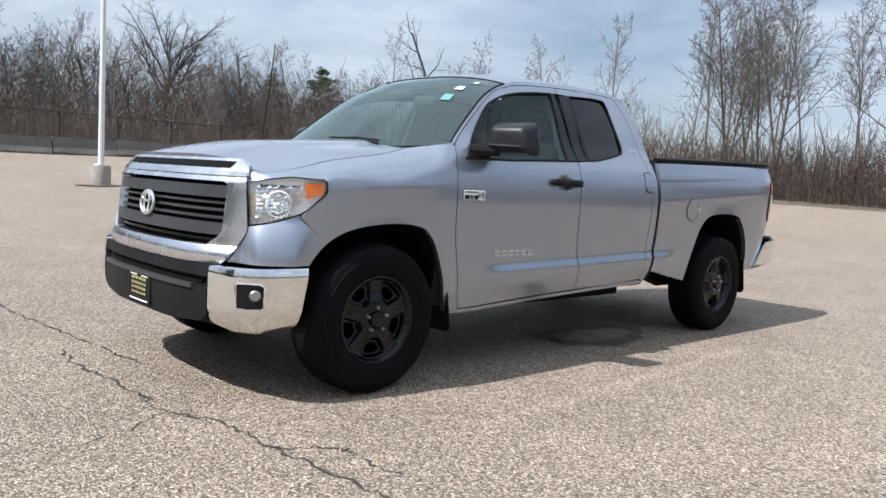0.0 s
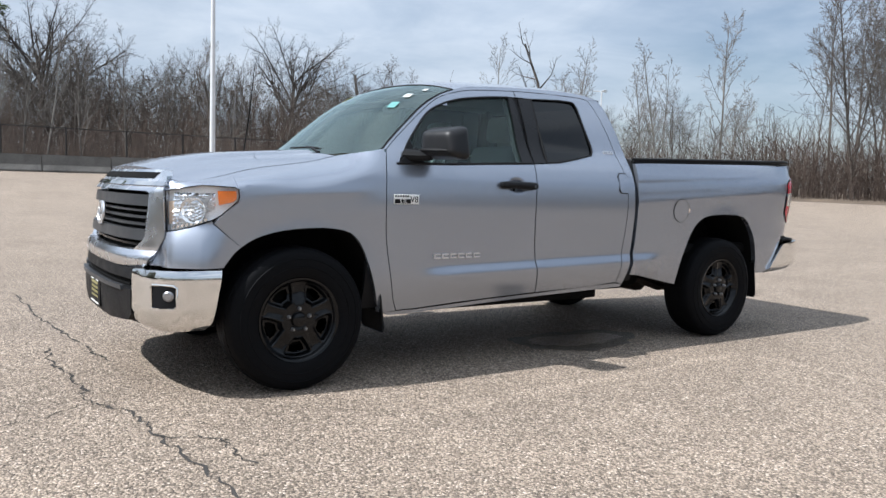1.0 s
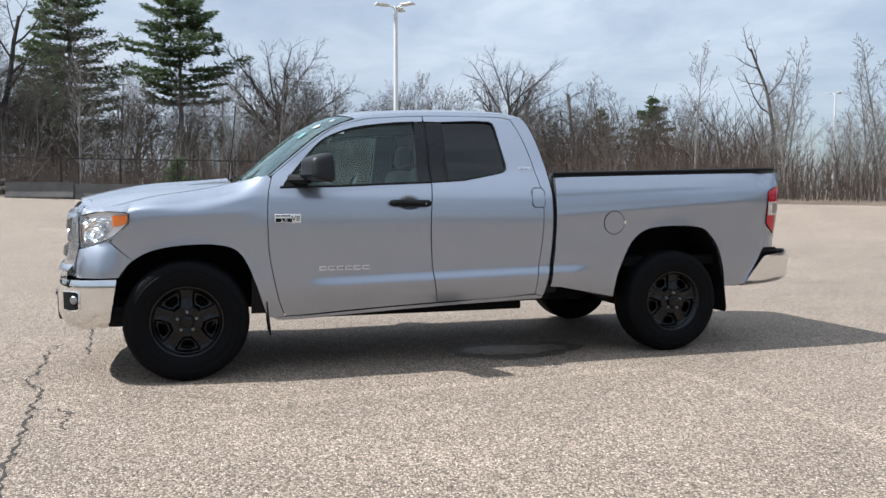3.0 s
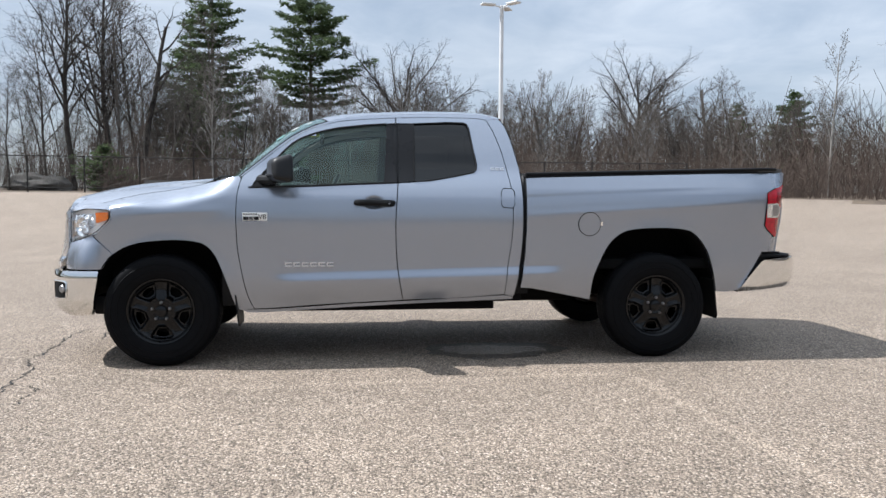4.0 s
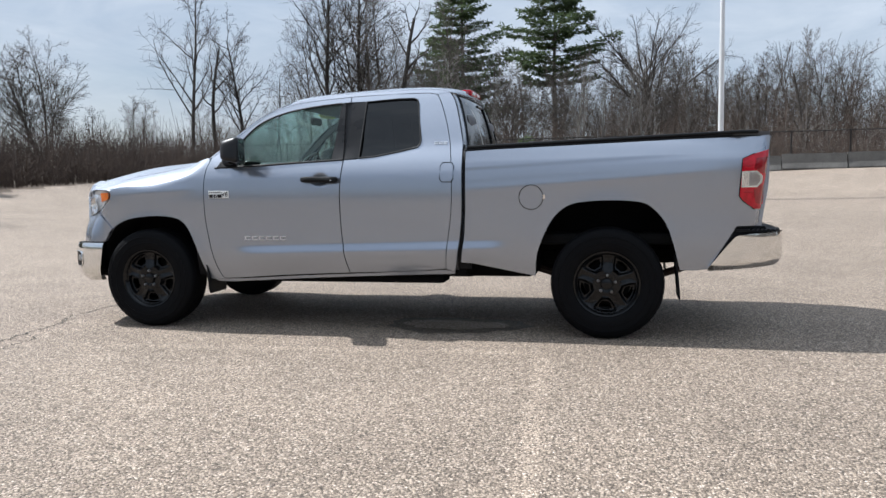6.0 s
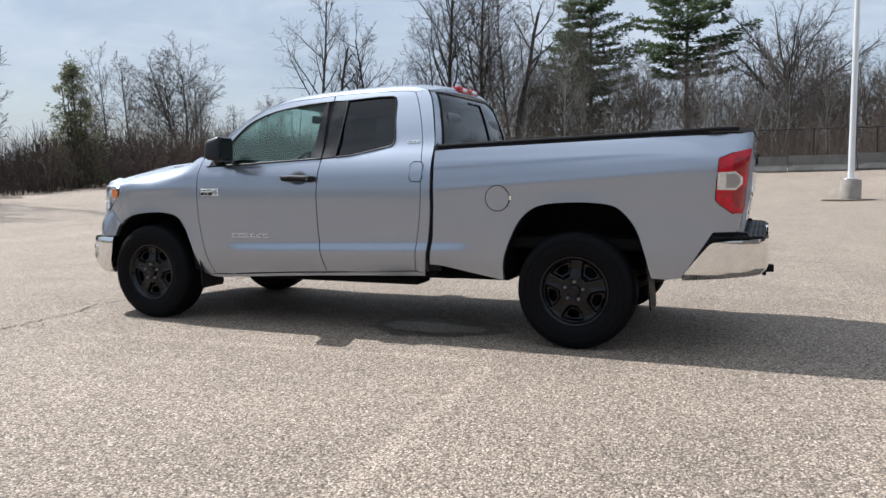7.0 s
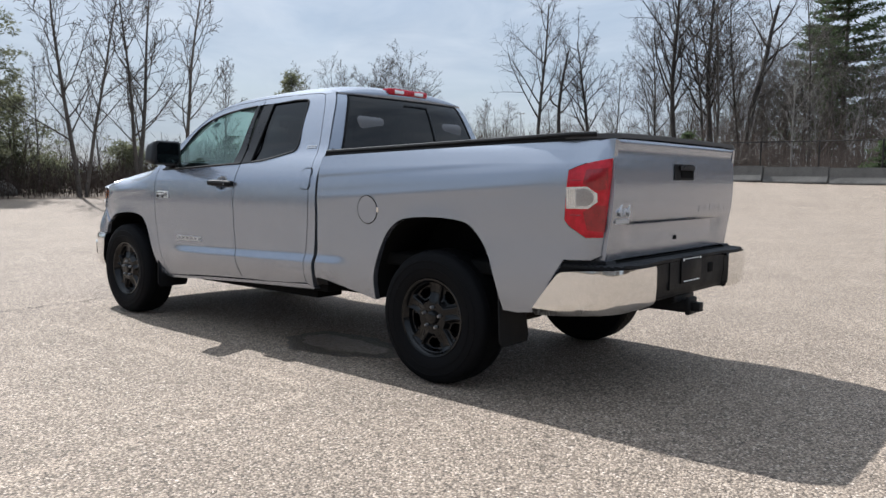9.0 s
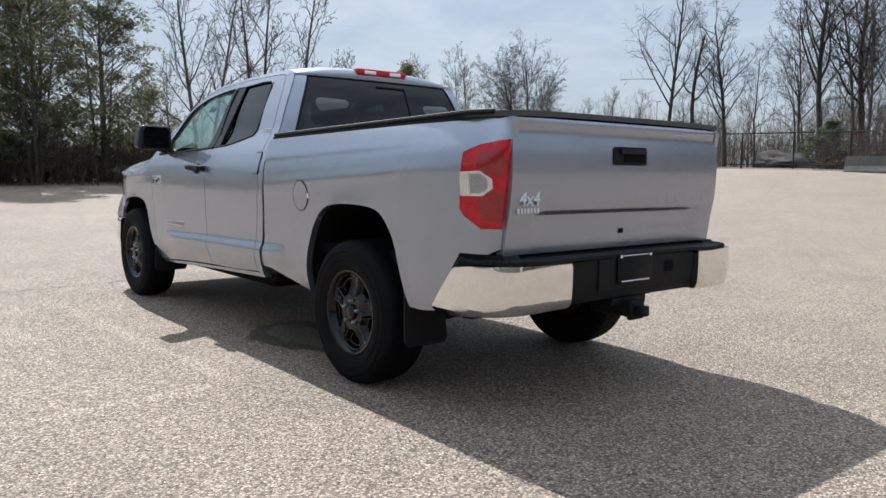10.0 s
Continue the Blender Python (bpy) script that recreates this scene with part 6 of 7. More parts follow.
def light_pole(x, y, height, turn):
    z = ground_z(x, y)
    pole = tagged(new("light_pole"), "tall white parking lot light pole on a concrete base", "light pole")
    pole.matrix_basis = Matrix.Translation((x, y, z)) @ Matrix.Rotation(radians(turn), 4, "Z")
    part("base", moved(lathe([(0.0, -0.3), (0.365, -0.3), (0.355, 0.70), (0.34, 0.74), (0.0, 0.74)], 28), Matrix.Rotation(radians(90), 4, "X")), PALECONC, pole, "round concrete footing")
    part("pad", moved(lathe([(0.0, -0.2), (0.66 , -0.2), (0.66, 0.006), (0.5, 0.02), (0.0, 0.03)], 14), Matrix.Rotation(radians(90), 4, "X") @ Matrix.Diagonal((1.5, 1, 0.8, 1))), LITTER, pole, "brown soil round the footing")
    part("shoe", box(-0.19, 0.19, -0.19, 0.19, 0.74, 0.80, 0.015), GALV, pole)
    part("mast", tube([(0, 0, 0.78), (0, 0, height * 0.5), (0, 0, height)], [0.115, 0.098, 0.080], 12), GALV, pole)
    for turn_head in (180, 50, -60):
        m = Matrix.Rotation(radians(turn_head), 4, "Z")
        head = part("lamp_head", box(0.32, 0.92, -0.17, 0.17, height - 0.03, height + 0.05, 0.03, m=m), GALV, pole)
        part("arm", moved(tube([(0, 0, height - 0.08), (0.36, 0, height)], 0.035, 8), m), GALV, head)
    return pole


light_pole(7.75, 25.85, 9.22, 10)
light_pole(60.3, 57.0, 10.2, 75)
light_pole(-61.3, 93.2, 9.2, 40)


def boulder(x, y, sx, sy, sz, seed, name="boulder", label="large weathered grey boulder"):
    bm = bmesh.new()
    bmesh.ops.create_icosphere(bm, subdivisions=4, radius=1)
    off = Vector((seed * 3.1, seed * 1.7, seed * 0.9))
    for v in bm.verts:
        d = v.co.normalized()
        n = noise.noise(d * 1.3 + off) * 0.35 + noise.noise(d * 3.5 + off) * 0.14 + noise.noise(d * 9 + off) * 0.05
        p = d * (1 + n)
        v.co = Vector((p.x * sx, p.y * sy, max(p.z, -0.35) * sz))
    ob = tagged(part(name, bm, ROCK, angle=40), label, "boulder")
    ob.matrix_basis = Matrix.Translation((x, y, ground_z(x, y) + 0.15 * sz))
    return ob


boulder(-20.6, 51.5, 1.95, 1.5, 1.05, 3, label="long weathered grey boulder behind the fence")
boulder(-16.6, 52.0, 0.9, 0.8, 0.6, 11, label="low grey boulder in the brush")


def fallen_log(x, y, length, turn, rise, seed):
    """A dead trunk lying in the brush, with a few broken stubs."""
    rnd2 = random.Random(seed)
    bm = None
    pts = [(length * (k / 6 - 0.5), rnd2.uniform(-0.12, 0.12), 0.25 + rise * k / 6 + rnd2.uniform(-0.05, 0.05)) for k in range(7)]
    bm = tube(pts, [0.20 - 0.018 * k for k in range(7)], 9)
    for k in (2, 3, 5):
        p = Vector(pts[k])
        tube([p, p + Vector((rnd2.uniform(-0.2, 0.5), rnd2.uniform(-0.4, 0.4), rnd2.uniform(0.3, 0.8)))], [0.06, 0.02], 6, bm)
    log = tagged(part("fallen_log", bm, BARK), "bare grey fallen trunk lying in the brush", "log")
    log.matrix_basis = Matrix.Translation((x, y, ground_z(x, y))) @ Matrix.Rotation(radians(turn), 4, "Z")
    return log


fallen_log(-11.6, 43.0, 4.2, -8, 0.9, 2)
fallen_log(-9.4, 42.2, 3.4, 14, 0.5, 5)
boulder(-25.2, 6.6, 0.95, 0.8, 0.60, 6, label="grey boulder at the foot of a pine thicket")
boulder(-29.0, 21.5, 0.8, 0.7, 0.5, 8, label="dark boulder in the brush")


# ---- trees ----
class Wood:
    """Gathers tapered twigs into one list of corners and faces."""

    def __init__(self):
        self.v, self.f = [], []

    def limb(self, pts, rad, sides):
        n0 = len(self.v)
        prev = None
        for i, p in enumerate(pts):
            d = pts[min(i + 1, len(pts) - 1)] - pts[max(i - 1, 0)]
            d = d / (np.linalg.norm(d) + 1e-9)
            u = prev - d * (prev @ d) if prev is not None else np.cross(d, (0.3, 0.9, 0.2) if abs(d[1]) < 0.8 else (1, 0, 0))
            u = u / (np.linalg.norm(u) + 1e-9)
            prev = u
            w = np.cross(d, u)
            for k in range(sides):
                a = 2 * math.pi * k / sides
                self.v.append(tuple(p + rad[i] * (math.cos(a) * u + math.sin(a) * w)))
        for i in range(len(pts) - 1):
            for k in range(sides):
                a, b = n0 + i * sides + k, n0 + i * sides + (k + 1) % sides
                self.f.append((a, b, b + sides, a + sides))


def grow(wood, rnd, start, direction, length, radius, level, spec, sides):
    """One limb and, from it, its branches."""
    n = (7, 4, 2, 1)[level]
    pts, rad, p, d = [start], [radius], start, direction / np.linalg.norm(direction)
    for i in range(n):
        d = d + np.array([rnd.gauss(0, 1), rnd.gauss(0, 1), rnd.gauss(0, 0.6)]) * spec["bend"][level] + np.array((0, 0, spec["lift"][level]))
        d = d / np.linalg.norm(d)
        p = p + d * length / n
        pts.append(p)
        rad.append(max(radius * (1 - (i + 1) / n * spec["taper"][level]), 0.008))
    (wood.stem if level == 0 else wood).limb(pts, rad, sides)
    if level + 1 >= len(spec["count"]) + 1 or level >= len(spec["count"]):
        return
    count = spec["count"][level]
    count = int(count * rnd.uniform(0.75, 1.25) + 0.5)
    az = rnd.uniform(0, 6.28)
    for k in range(count):
        t = spec["from"][level] + (1 - spec["from"][level]) * (k + rnd.uniform(0.1, 0.9)) / count
        i = min(int(t * n), n - 1)
        q = pts[i] + (pts[i + 1] - pts[i]) * (t * n - i)
        dd = pts[i + 1] - pts[i]
        dd = dd / np.linalg.norm(dd)
        az += 2.4 + rnd.uniform(-0.5, 0.5)
        u = np.cross(dd, (0.2, 0.1, 1.0) if abs(dd[2]) < 0.95 else (1, 0, 0))
        u = u / np.linalg.norm(u)
        w = np.cross(dd, u)
        out = math.cos(az) * u + math.sin(az) * w
        ang = radians(spec["angle"][level] + rnd.uniform(-14, 14))
        nd = dd * math.cos(ang) + out * math.sin(ang)
        ln = length * spec["ratio"][level] * (1.15 - 0.65 * t) * rnd.uniform(0.7, 1.2)
        r = max(rad[i] * spec["thin"][level], 0.011)
        grow(wood, rnd, q, nd, ln, r, level + 1, spec, max(3, sides - 2))


FOREST = dict(bend=(0.05, 0.16, 0.22, 0.25), lift=(0.02, 0.09, 0.05, 0.02), taper=(0.75, 0.8, 0.8, 0.7), count=(18, 8, 6), angle=(40, 42, 46), ratio=(0.42, 0.5, 0.5), thin=(0.5, 0.55, 0.55))
FOREST["from"] = (0.30, 0.22, 0.2)
SPREAD = dict(bend=(0.07, 0.18, 0.26, 0.28), lift=(0.01, 0.05, 0.05, 0.03), taper=(0.6, 0.75, 0.8, 0.7), count=(15, 11, 9), angle=(46, 44, 48), ratio=(0.72, 0.44, 0.42), thin=(0.50, 0.45, 0.5))
SPREAD["from"] = (0.20, 0.2, 0.15)
VASE = dict(bend=(0.03, 0.09, 0.20, 0.26), lift=(0.01, 0.035, 0.05, 0.03), taper=(0.72, 0.80, 0.8, 0.7), count=(14, 13, 9), angle=(42, 38, 44), ratio=(1.24, 0.40, 0.44), thin=(0.60, 0.5, 0.55))
VASE["from"] = (0.48, 0.22, 0.15)
BIRCH = dict(bend=(0.035, 0.12, 0.2, 0.2), lift=(0.01, 0.13, 0.06, 0.03), taper=(0.85, 0.8, 0.7, 0.7), count=(20, 6, 4), angle=(38, 38, 44), ratio=(0.30, 0.45, 0.5), thin=(0.4, 0.5, 0.5))
BIRCH["from"] = (0.22, 0.2, 0.2)
SLENDER = dict(BIRCH, count=(20, 8, 5), ratio=(0.26, 0.45, 0.5), angle=(34, 36, 42))
SLENDER["from"] = (0.42, 0.2, 0.2)
SNAG = dict(bend=(0.06, 0.24, 0.28, 0.3), lift=(0.01, 0.14, 0.08, 0.02), taper=(0.6, 0.8, 0.8, 0.7), count=(7, 5, 4), angle=(48, 45, 48), ratio=(0.40, 0.45, 0.4), thin=(0.55, 0.55, 0.5))
SNAG["from"] = (0.45, 0.3, 0.2)


def bare_tree(spec, height, radius, seed, mat, lean=0.03, stems=1, name="tree"):
    rnd = random.Random(seed)
    wood = Wood()
    wood.stem = Wood()
    for s in range(stems):
        d = np.array((rnd.gauss(0, lean), rnd.gauss(0, lean), 1.0))
        if stems > 1:
            d += np.array((rnd.uniform(-0.2, 0.2), rnd.uniform(-0.2, 0.2), 0))
        grow(wood, rnd, np.array((0.15 * s, 0.1 * s, -0.25)), d, height * rnd.uniform(0.85, 1.0), radius * (1 if s == 0 else 0.8), 0, spec, 7)
    top = new(name)
    raw("trunk", wood.stem.v, wood.stem.f, mat, top, smooth=True)
    raw("crown", wood.v, wood.f, mat, top, smooth=True)
    return tagged(top, "bare leafless grey-brown tree in late winter", "tree", "bare trees round the lot")


def needle_clump(v, f, rnd, p, size, n, flat=0.45):
    for _ in range(n):
        d = np.array((rnd.gauss(0, 1), rnd.gauss(0, 1), rnd.gauss(0, flat)))
        d = d / (np.linalg.norm(d) + 1e-9)
        s = np.cross(d, (rnd.gauss(0, 1), rnd.gauss(0, 1), rnd.gauss(0, 1)))
        s = s / (np.linalg.norm(s) + 1e-9) * size * rnd.uniform(0.06, 0.12)
        a = p + d * size * rnd.uniform(0.0, 0.25)
        b = p + d * size * rnd.uniform(0.7, 1.15)
        m = (a + b) / 2
        k = len(v)
        v.extend((tuple(a), tuple(m + s), tuple(b), tuple(m - s)))
        f.append((k, k + 1, k + 2, k + 3))


def pine(height, radius, spread, seed, bare=0.22, whorls=15, clump=0.56, per=22, droop=0.02, name="pine_tree", label="tall dark green white pine with layered branches", full=False):
    """A pine: whorls of limbs that carry flat plumes of needles, uneven and with gaps."""
    rnd = random.Random(seed)
    wood, nv, nf = Wood(), [], []
    trunk = [np.array((0.02 * math.sin(i), 0.02 * math.cos(i * 1.3), height * i / 10)) for i in range(11)]
    trunk[0][2] = -0.3
    wood.limb(trunk, [radius * (1 - 0.93 * i / 10) for i in range(11)], 8)
    for w in range(whorls):
        t = bare + (0.985 - bare) * (w + rnd.uniform(-0.25, 0.25) * (0 < w < whorls - 1)) / (whorls - 1)
        z = height * t
        reach = spread * (1 - t) ** 0.8 * (0.6 + 0.4 * min(1, (t - bare) / 0.15)) + 0.22 + 0.02 * height * (1 - t)
        n = rnd.choice((5, 6, 7)) if full else rnd.choice((4, 5, 5, 6))
        a0 = rnd.uniform(0, 6.28)
        for k in range(n):
            a = a0 + 2 * math.pi * k / n + rnd.uniform(-0.4, 0.4)
            ln = reach * rnd.choice((0.45, 0.7, 0.85, 1.0, 1.15, 1.35)) * rnd.uniform(0.85, 1.1)
            up = 0.55 * max(0, t - 0.55) - droop + rnd.uniform(-0.06, 0.12)
            z1 = z + rnd.uniform(-0.2, 0.2)
            pts = [np.array((math.cos(a) * ln * s, math.sin(a) * ln * s, z1 + ln * (up * s + 0.16 * s * s))) for s in (0, 0.25, 0.5, 0.75, 1.0)]
            wood.limb(pts, [max(0.012, 0.05 * (1 - 0.8 * i / 4) * (0.35 + ln / spread)) for i in range(5)], 4)
            across = np.array((-math.sin(a), math.cos(a), 0))
            m = max(3, int(ln / (0.22 if full else 0.13)))
            for i in range(m):
                s = (0.12 if full else 0.25) + (0.88 if full else 0.75) * (i + rnd.random()) / m
                q = np.array((math.cos(a) * ln * s, math.sin(a) * ln * s, z1 + ln * (up * s + 0.16 * s * s)))
                width = 0.30 * ln * math.sin(min(1.0, s) * 2.6 + 0.15)
                q = q + across * rnd.uniform(-1, 1) * width + np.array((0, 0, rnd.uniform(0.0, 0.16)))
                needle_clump(nv, nf, rnd, q, clump * rnd.uniform(0.6, 1.15), per, 0.27)
    top = new(name)
    raw("trunk", wood.v, wood.f, BARK, top, smooth=True)
    raw("needles", nv, nf, NEEDLE, top)
    return tagged(top, label, "pine tree")


def shrub(height, spread, seed, clumps, cone, name, label):
    """A bushy evergreen: several stems and loose clumps of needles with gaps between them."""
    rnd = random.Random(seed)
    wood, nv, nf = Wood(), [], []
    for s in range(5):
        a = 6.28 * s / 5 + rnd.uniform(-0.4, 0.4)
        tip = np.array((math.cos(a) * spread * 0.35 * (s > 0), math.sin(a) * spread * 0.35 * (s > 0), height * (0.97 if s == 0 else rnd.uniform(0.6, 0.85))))
        pts = [np.array((0.12 * math.cos(a), 0.12 * math.sin(a), -0.2)), tip * 0.35 + np.array((0.1 * math.cos(a), 0.1 * math.sin(a), 0)), tip * 0.7, tip]
        wood.limb(pts, [0.09, 0.06, 0.035, 0.01], 6)
    for _ in range(clumps):
        t = rnd.random() ** (1.5 if cone > 0.6 else 0.9)
        z = height * (0.06 + 0.93 * t)
        reach = spread * ((1 - t) ** 0.7 * cone + (1 - cone) * math.sqrt(max(0.05, 1 - (2 * t - 0.9) ** 2 * 0.8)))
        a, r = rnd.uniform(0, 6.28), reach * math.sqrt(rnd.random())
        p = np.array((r * math.cos(a), r * math.sin(a), z))
        if noise.noise(Vector((p[0] * 0.9 + seed, p[1] * 0.9, p[2] * 0.9))) < -0.3:
            continue
        root = np.array((0.25 * p[0], 0.25 * p[1], max(0.1, z - 0.5 * r - 0.2)))
        wood.limb([root, p], [0.018, 0.006], 3)
        for _ in range(4):
            q = p + np.array((rnd.gauss(0, 0.20), rnd.gauss(0, 0.20), rnd.gauss(0, 0.12)))
            needle_clump(nv, nf, rnd, q, 0.25 * rnd.uniform(0.7, 1.2), 13, 0.5)
    top = new(name)
    raw("trunk", wood.v, wood.f, BARK, top, smooth=True)
    raw("needles", nv, nf, SOFTNEEDLE, top)
    return tagged(top, label, "pine tree")


def plant(tree, x, y, turn=0.0, size=1.0):
    tree.matrix_basis = Matrix.Translation((x, y, ground_z(x, y))) @ Matrix.Rotation(radians(turn), 4, "Z") @ Matrix.Scale(size, 4)
    return tree


def replant(tree, x, y, turn, size, rnd):
    lean = Matrix.Rotation(rnd.gauss(0, 0.05), 4, "X") @ Matrix.Rotation(rnd.gauss(0, 0.05), 4, "Y")
    m = Matrix.Translation((x, y, ground_z(x, y))) @ Matrix.Rotation(turn, 4, "Z") @ lean
    tree.scale = (1, 1, 1)
    ob = copy_thing(tree, m @ Matrix.Scale(size, 4))
    return ob


# single trees that stand out
plant(pine(25.0, 0.34, 6.4, 21, bare=0.14, whorls=26, per=14, clump=0.60), -13.3, 79.9, 20)
plant(pine(21.5, 0.32, 8.4, 22, bare=0.40, whorls=18, per=15, clump=0.60), -2.5, 73.1, 70)
plant(pine(19, 0.26, 5.0, 23, bare=0.12, whorls=20, per=12, clump=0.60), -16.4, 84, 110)
plant(pine(13.0, 0.24, 4.8, 24, bare=0.25, whorls=16, per=15, clump=0.60), 58.4, 87.6, 0)
plant(pine(11.5, 0.2, 3.6, 25, bare=0.05, whorls=18, per=15, clump=0.60), 52.5, 91, 40)
plant(shrub(5.7, 1.5, 33, 210, 0.85, "young_pine", "young airy green pine in the brush"), -24.8, 20.6, 15)
plant(pine(3.4, 0.08, 1.3, 27, bare=0.03, whorls=10, clump=0.28, full=True, name="young_pine", label="small dark green spruce in the brush"), -43.5, 29.5, 15)
plant(pine(2.0, 0.06, 1.5, 28, bare=0.03, whorls=8, clump=0.28, per=24, full=True, name="young_pine", label="low green pine bush beside the boulders"), -14.0, 44.2, 15, 1.3)
plant(pine(1.9, 0.06, 1.3, 29, bare=0.03, whorls=7, clump=0.28, per=24, full=True, name="young_pine", label="low green pine bush behind the barriers"), -1.7, 39.5, 15)
for i, (x, y, h, sp) in enumerate(((-20.6, 2.4, 8.8, 2.3), (-22.4, 5.0, 8.2, 2.1), (-19.4, -0.6, 8.2, 2.4), (-23.4, 7.0, 3.6, 1.7), (-22.2, 0.6, 9.6, 2.5), (-24.4, 3.0, 7.2, 2.3))):
    plant(shrub(h * 1.14, sp * 1.14, 40 + i, 430 if h > 5 else 170, 0.35, "thicket_pine", "dense bushy green-brown pine in a thicket"), 7.3 + (x - 7.3) * 1.15, -3.3 + (y + 3.3) * 1.15, 60 * i)

for i, (x, y, h) in enumerate(((-25.6, 0.2, 1.5), (-26.2, 2.2, 1.8), (-26.8, 4.0, 1.6), (-27.2, 5.6, 1.4), (-28.0, 7.8, 1.9), (-28.6, 10.2, 1.5))):
    plant(shrub(h, 1.25, 70 + i, 75, 0.3, "pine_bush", "low green-brown scrub bush before the thicket"), x, y, 50 * i)
plant(shrub(2.3, 1.35, 51, 110, 0.3, "pine_bush", "low dark green bush at the lot's edge"), -30.2, 14.6, 25)

solo = [
    (VASE, 9.4, 0.38, 61, BLACKBARK, 7.0, 68.0, 1), (VASE, 14.4, 0.60, 62, BLACKBARK, 45.5, 110.4, 1), (SNAG, 21.5, 0.36, 63, DARKBARK, 77.3, 85.4, 1),
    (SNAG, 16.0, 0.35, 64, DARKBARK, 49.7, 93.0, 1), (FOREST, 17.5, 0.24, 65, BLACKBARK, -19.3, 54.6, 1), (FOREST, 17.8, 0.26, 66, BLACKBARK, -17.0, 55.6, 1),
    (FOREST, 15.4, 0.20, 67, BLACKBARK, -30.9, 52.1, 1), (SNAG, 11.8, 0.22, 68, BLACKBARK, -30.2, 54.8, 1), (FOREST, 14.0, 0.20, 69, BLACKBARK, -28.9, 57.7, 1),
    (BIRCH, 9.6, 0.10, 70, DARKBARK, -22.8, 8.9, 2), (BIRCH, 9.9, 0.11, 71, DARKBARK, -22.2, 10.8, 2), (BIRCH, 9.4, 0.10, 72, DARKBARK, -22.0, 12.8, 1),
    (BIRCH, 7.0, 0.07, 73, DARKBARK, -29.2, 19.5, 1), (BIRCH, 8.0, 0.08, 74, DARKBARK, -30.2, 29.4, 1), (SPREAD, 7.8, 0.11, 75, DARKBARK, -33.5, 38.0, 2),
    (SNAG, 16.0, 0.30, 76, BLACKBARK, -14.6, 57.0, 1),
]
for spec, h, r, seed, mat, x, y, stems in solo:
    plant(bare_tree(spec, h, r, seed, mat, stems=stems), x, y)

# the woods: a few grown kinds, set out many times
rnd = random.Random(99)
kinds = {
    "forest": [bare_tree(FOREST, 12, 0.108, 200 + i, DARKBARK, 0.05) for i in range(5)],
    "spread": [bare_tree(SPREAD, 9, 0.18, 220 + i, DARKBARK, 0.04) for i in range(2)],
    "slender": [bare_tree(SLENDER, 13, 0.092, 260 + i, BARK, 0.035) for i in range(4)],
    "birch": [bare_tree(BIRCH, 9, 0.085, 240 + i, PALEBARK, 0.05) for i in range(3)],
}


def woods(kind, n, b0, b1, out0, out1, s0, s1):
    """Sets n trees beyond the lot's edge between two bearings."""
    for _ in range(n):
        b = rnd.uniform(b0, b1)
        r = edge_far(b) + out0 + (out1 - out0) * rnd.random() ** 0.8
        x, y = 2 + r * math.sin(radians(b)), r * math.cos(radians(b))
        replant(rnd.choice(kinds[kind]), x, y, rnd.uniform(0, 6.28), rnd.uniform(s0, s1), rnd)


woods("forest", 60, -24, 30, 14, 66, 0.50, 0.88)
woods("forest", 46, 4, 38, 16, 52, 0.60, 0.86)
woods("forest", 16, -26, -2, 16, 40, 0.6, 0.95)
woods("forest", 7, -23, -6, 12, 40, 1.0, 1.35)
woods("forest", 30, -4, 36, 10, 34, 0.45, 0.75)
woods("spread", 10, -20, 32, 18, 50, 0.7, 1.05)
woods("birch", 6, -12, 32, 3, 12, 0.55, 0.95)
woods("slender", 15, 60, 84, 2, 34, 0.75, 1.35)
woods("forest", 9, 61, 84, 3, 30, 0.75, 1.25)
woods("birch", 10, 36, 60, 2, 14, 0.75, 1.1)
woods("forest", 22, 30, 62, 40, 90, 0.6, 0.95)
woods("forest", 18, -50, -25, 16, 56, 0.40, 0.75)
woods("birch", 10, -76, -40, 3, 26, 0.40, 0.80)
woods("forest", 8, -104, -84, 3, 20, 0.6, 0.9)
for k in kinds.values():
    for i, ob in enumerate(k):
        b = (-14, -3, 6, 14, 22)[i % 5] + (2 if k is kinds["birch"] else 0)
        x, y, z = far_edge(b, 30 if k is not kinds["birch"] else 6)
        plant(ob, x, y, 30 * i, 0.85)


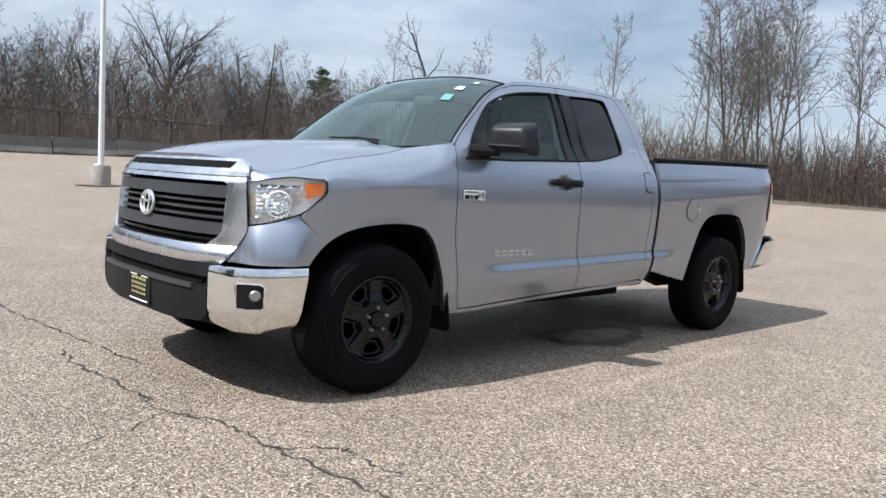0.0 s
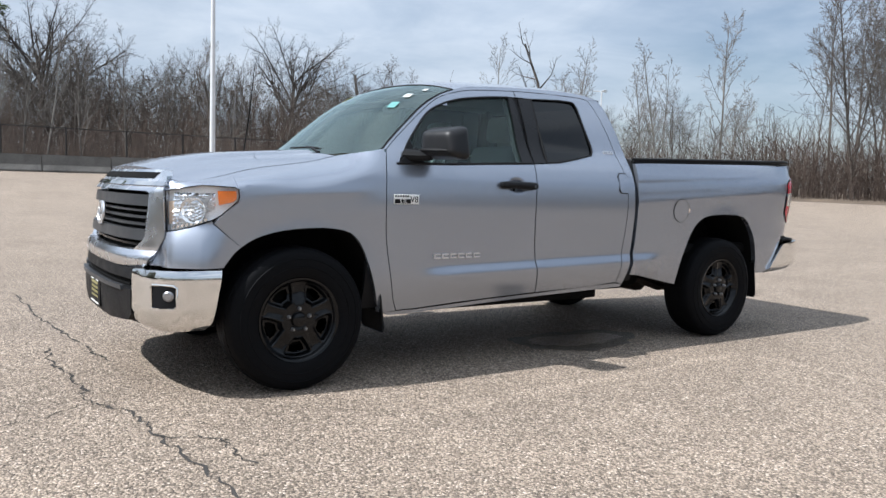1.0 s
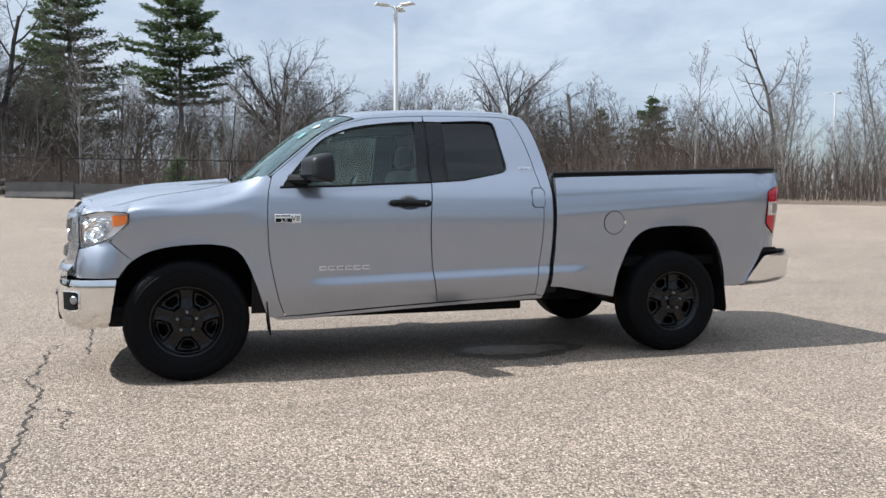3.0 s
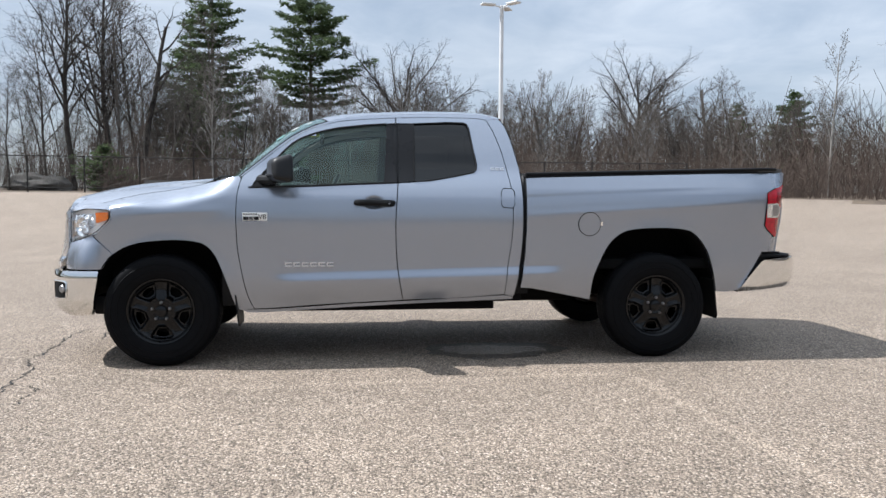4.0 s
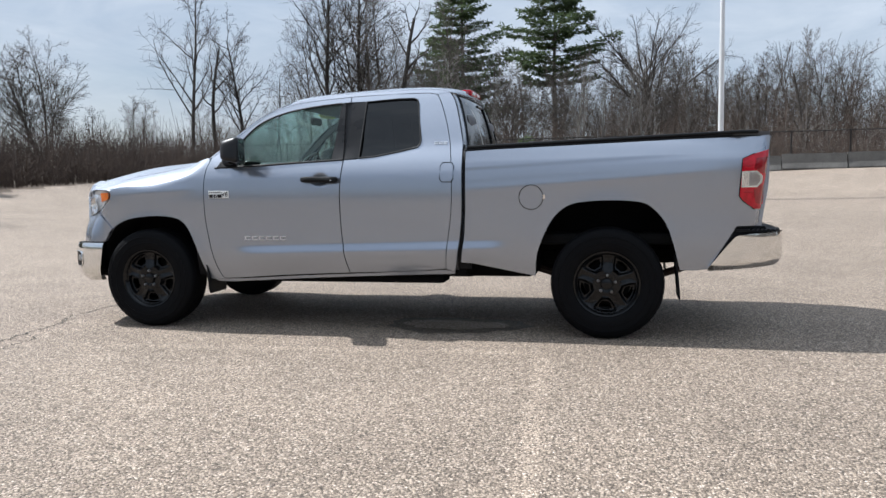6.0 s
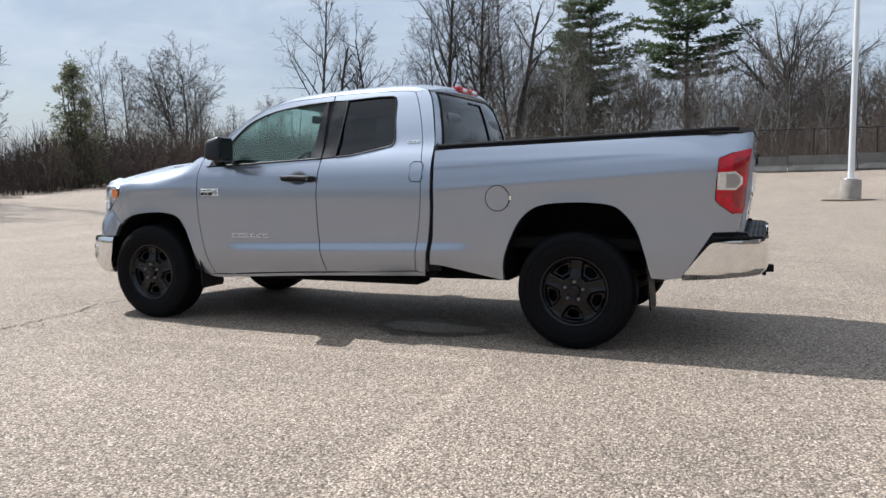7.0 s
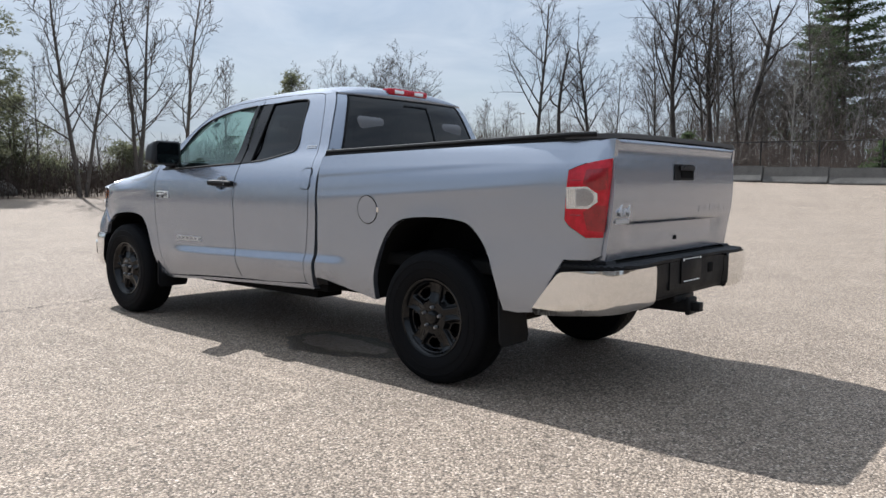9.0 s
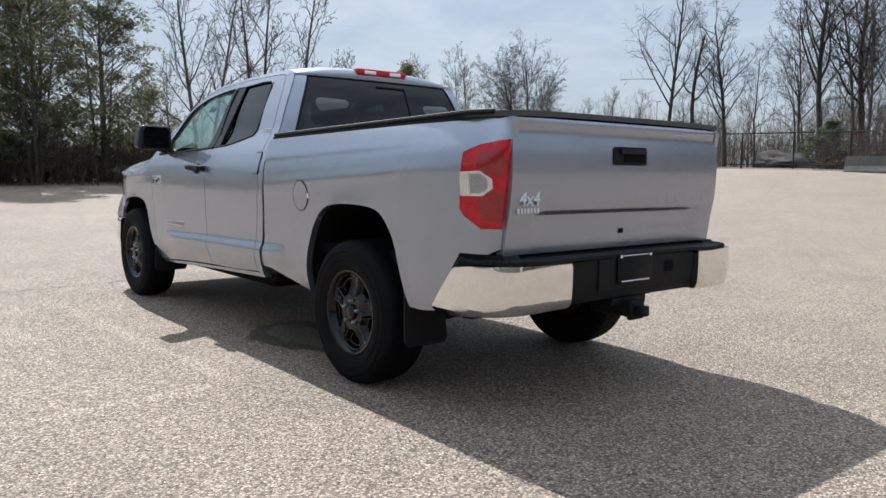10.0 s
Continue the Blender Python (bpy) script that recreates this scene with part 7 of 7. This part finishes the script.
def brush(name, n, b0, b1, out0, out1, h0, h1, seed, mat, label, twigs=3):
    """A belt of thin upright stems."""
    rnd2 = random.Random(seed)
    wood = Wood()
    for _ in range(n):
        b = rnd2.uniform(b0, b1)
        r = edge_far(b if b < 180 else b - 360) + out0 + (out1 - out0) * rnd2.random()
        if -28 < b < -20.5 and 39.5 < r < 56:
            continue
        x, y = 2 + r * math.sin(radians(b)), r * math.cos(radians(b))
        z = ground_z(x, y)
        h = rnd2.uniform(h0, h1) * (0.75 + 0.5 * (noise.noise(Vector((x * 0.15, y * 0.15, seed))) * 0.5 + 0.5))
        lean = np.array((rnd2.gauss(0, 0.16), rnd2.gauss(0, 0.16), 1.0))
        p0 = np.array((x, y, z - 0.05))
        p1 = p0 + lean * h * 0.55
        p2 = p1 + (lean + np.array((rnd2.gauss(0, 0.25), rnd2.gauss(0, 0.25), 0))) * h * 0.45
        w = 0.006 + 0.0035 * h
        wood.limb([p0, p1, p2], [w, w * 0.75, w * 0.35], 3)
        for _ in range(twigs):
            q = p0 + (p1 - p0) * rnd2.uniform(0.2, 1.3)
            d = np.array((rnd2.gauss(0, 0.6), rnd2.gauss(0, 0.6), rnd2.uniform(0.3, 1.0)))
            wood.limb([q, q + d * h * rnd2.uniform(0.15, 0.4)], [w * 0.6, w * 0.3], 3)
    ob = raw(name, wood.v, wood.f, mat)
    return tagged(ob, label, "undergrowth", kind="stuff")


brush("undergrowth", 4200, -40, 36, 2.5, 14, 0.9, 2.6, 301, TWIG, "tangled brown leafless undergrowth")
brush("undergrowth", 2900, -40, 36, 12, 40, 2.0, 5.2, 302, TWIG, "tall brown leafless undergrowth")
brush("undergrowth", 3000, 34, 84, 0.6, 14, 0.8, 3.2, 303, TWIG, "brown leafless brush under the trees")
brush("undergrowth", 800, 58, 84, 1.5, 14, 1.8, 4.6, 314, TWIG, "tall brown leafless brush under the trees", 6)
brush("undergrowth", 4800, -104, -54, 0.6, 16, 0.6, 1.8, 304, TWIG, "low brown leafless brush", 6)
brush("undergrowth", 2100, -56, -34, 0.6, 18, 1.4, 3.2, 312, TWIG, "dense brown leafless brush", 5)
brush("undergrowth", 1500, -62, -20, 5, 24, 1.5, 3.2, 313, TWIG, "dense dark brown leafless brush", 6)
brush("far_woods", 800, -80, -26, 22, 70, 2.0, 4.2, 307, TWIG, "distant brown leafless woods", 7)
# three belts out of view, added with heights that set the paint's reflections
brush("far_woods", 1500, 150, 206, -4, 12, 2.0, 3.6, 311, BARK, "unseen brown leafless woods, added for the truck's side to reflect", 4)
brush("far_woods", 1300, 92, 150, -8, 6, 4.5, 8.0, 308, DARKBARK, "unseen brown leafless woods, added for the truck's side to reflect", 4)
brush("far_woods", 600, -160, -108, 4, 16, 3.0, 6.0, 309, BARK, "unseen brown leafless woods, added for the truck's side to reflect", 4)
brush("far_woods", 1250, 0, 42, 18, 58, 4.5, 8.5, 310, TWIG, "brown leafless woods behind the fence", 6)
brush("saplings", 180, -24, 84, 3, 40, 3.0, 6.0, 305, PALEBARK, "thin pale leafless saplings", 6)
brush("far_woods", 1400, -30, 100, 40, 120, 4.0, 9.5, 306, BARK, "distant grey leafless woods", 7)
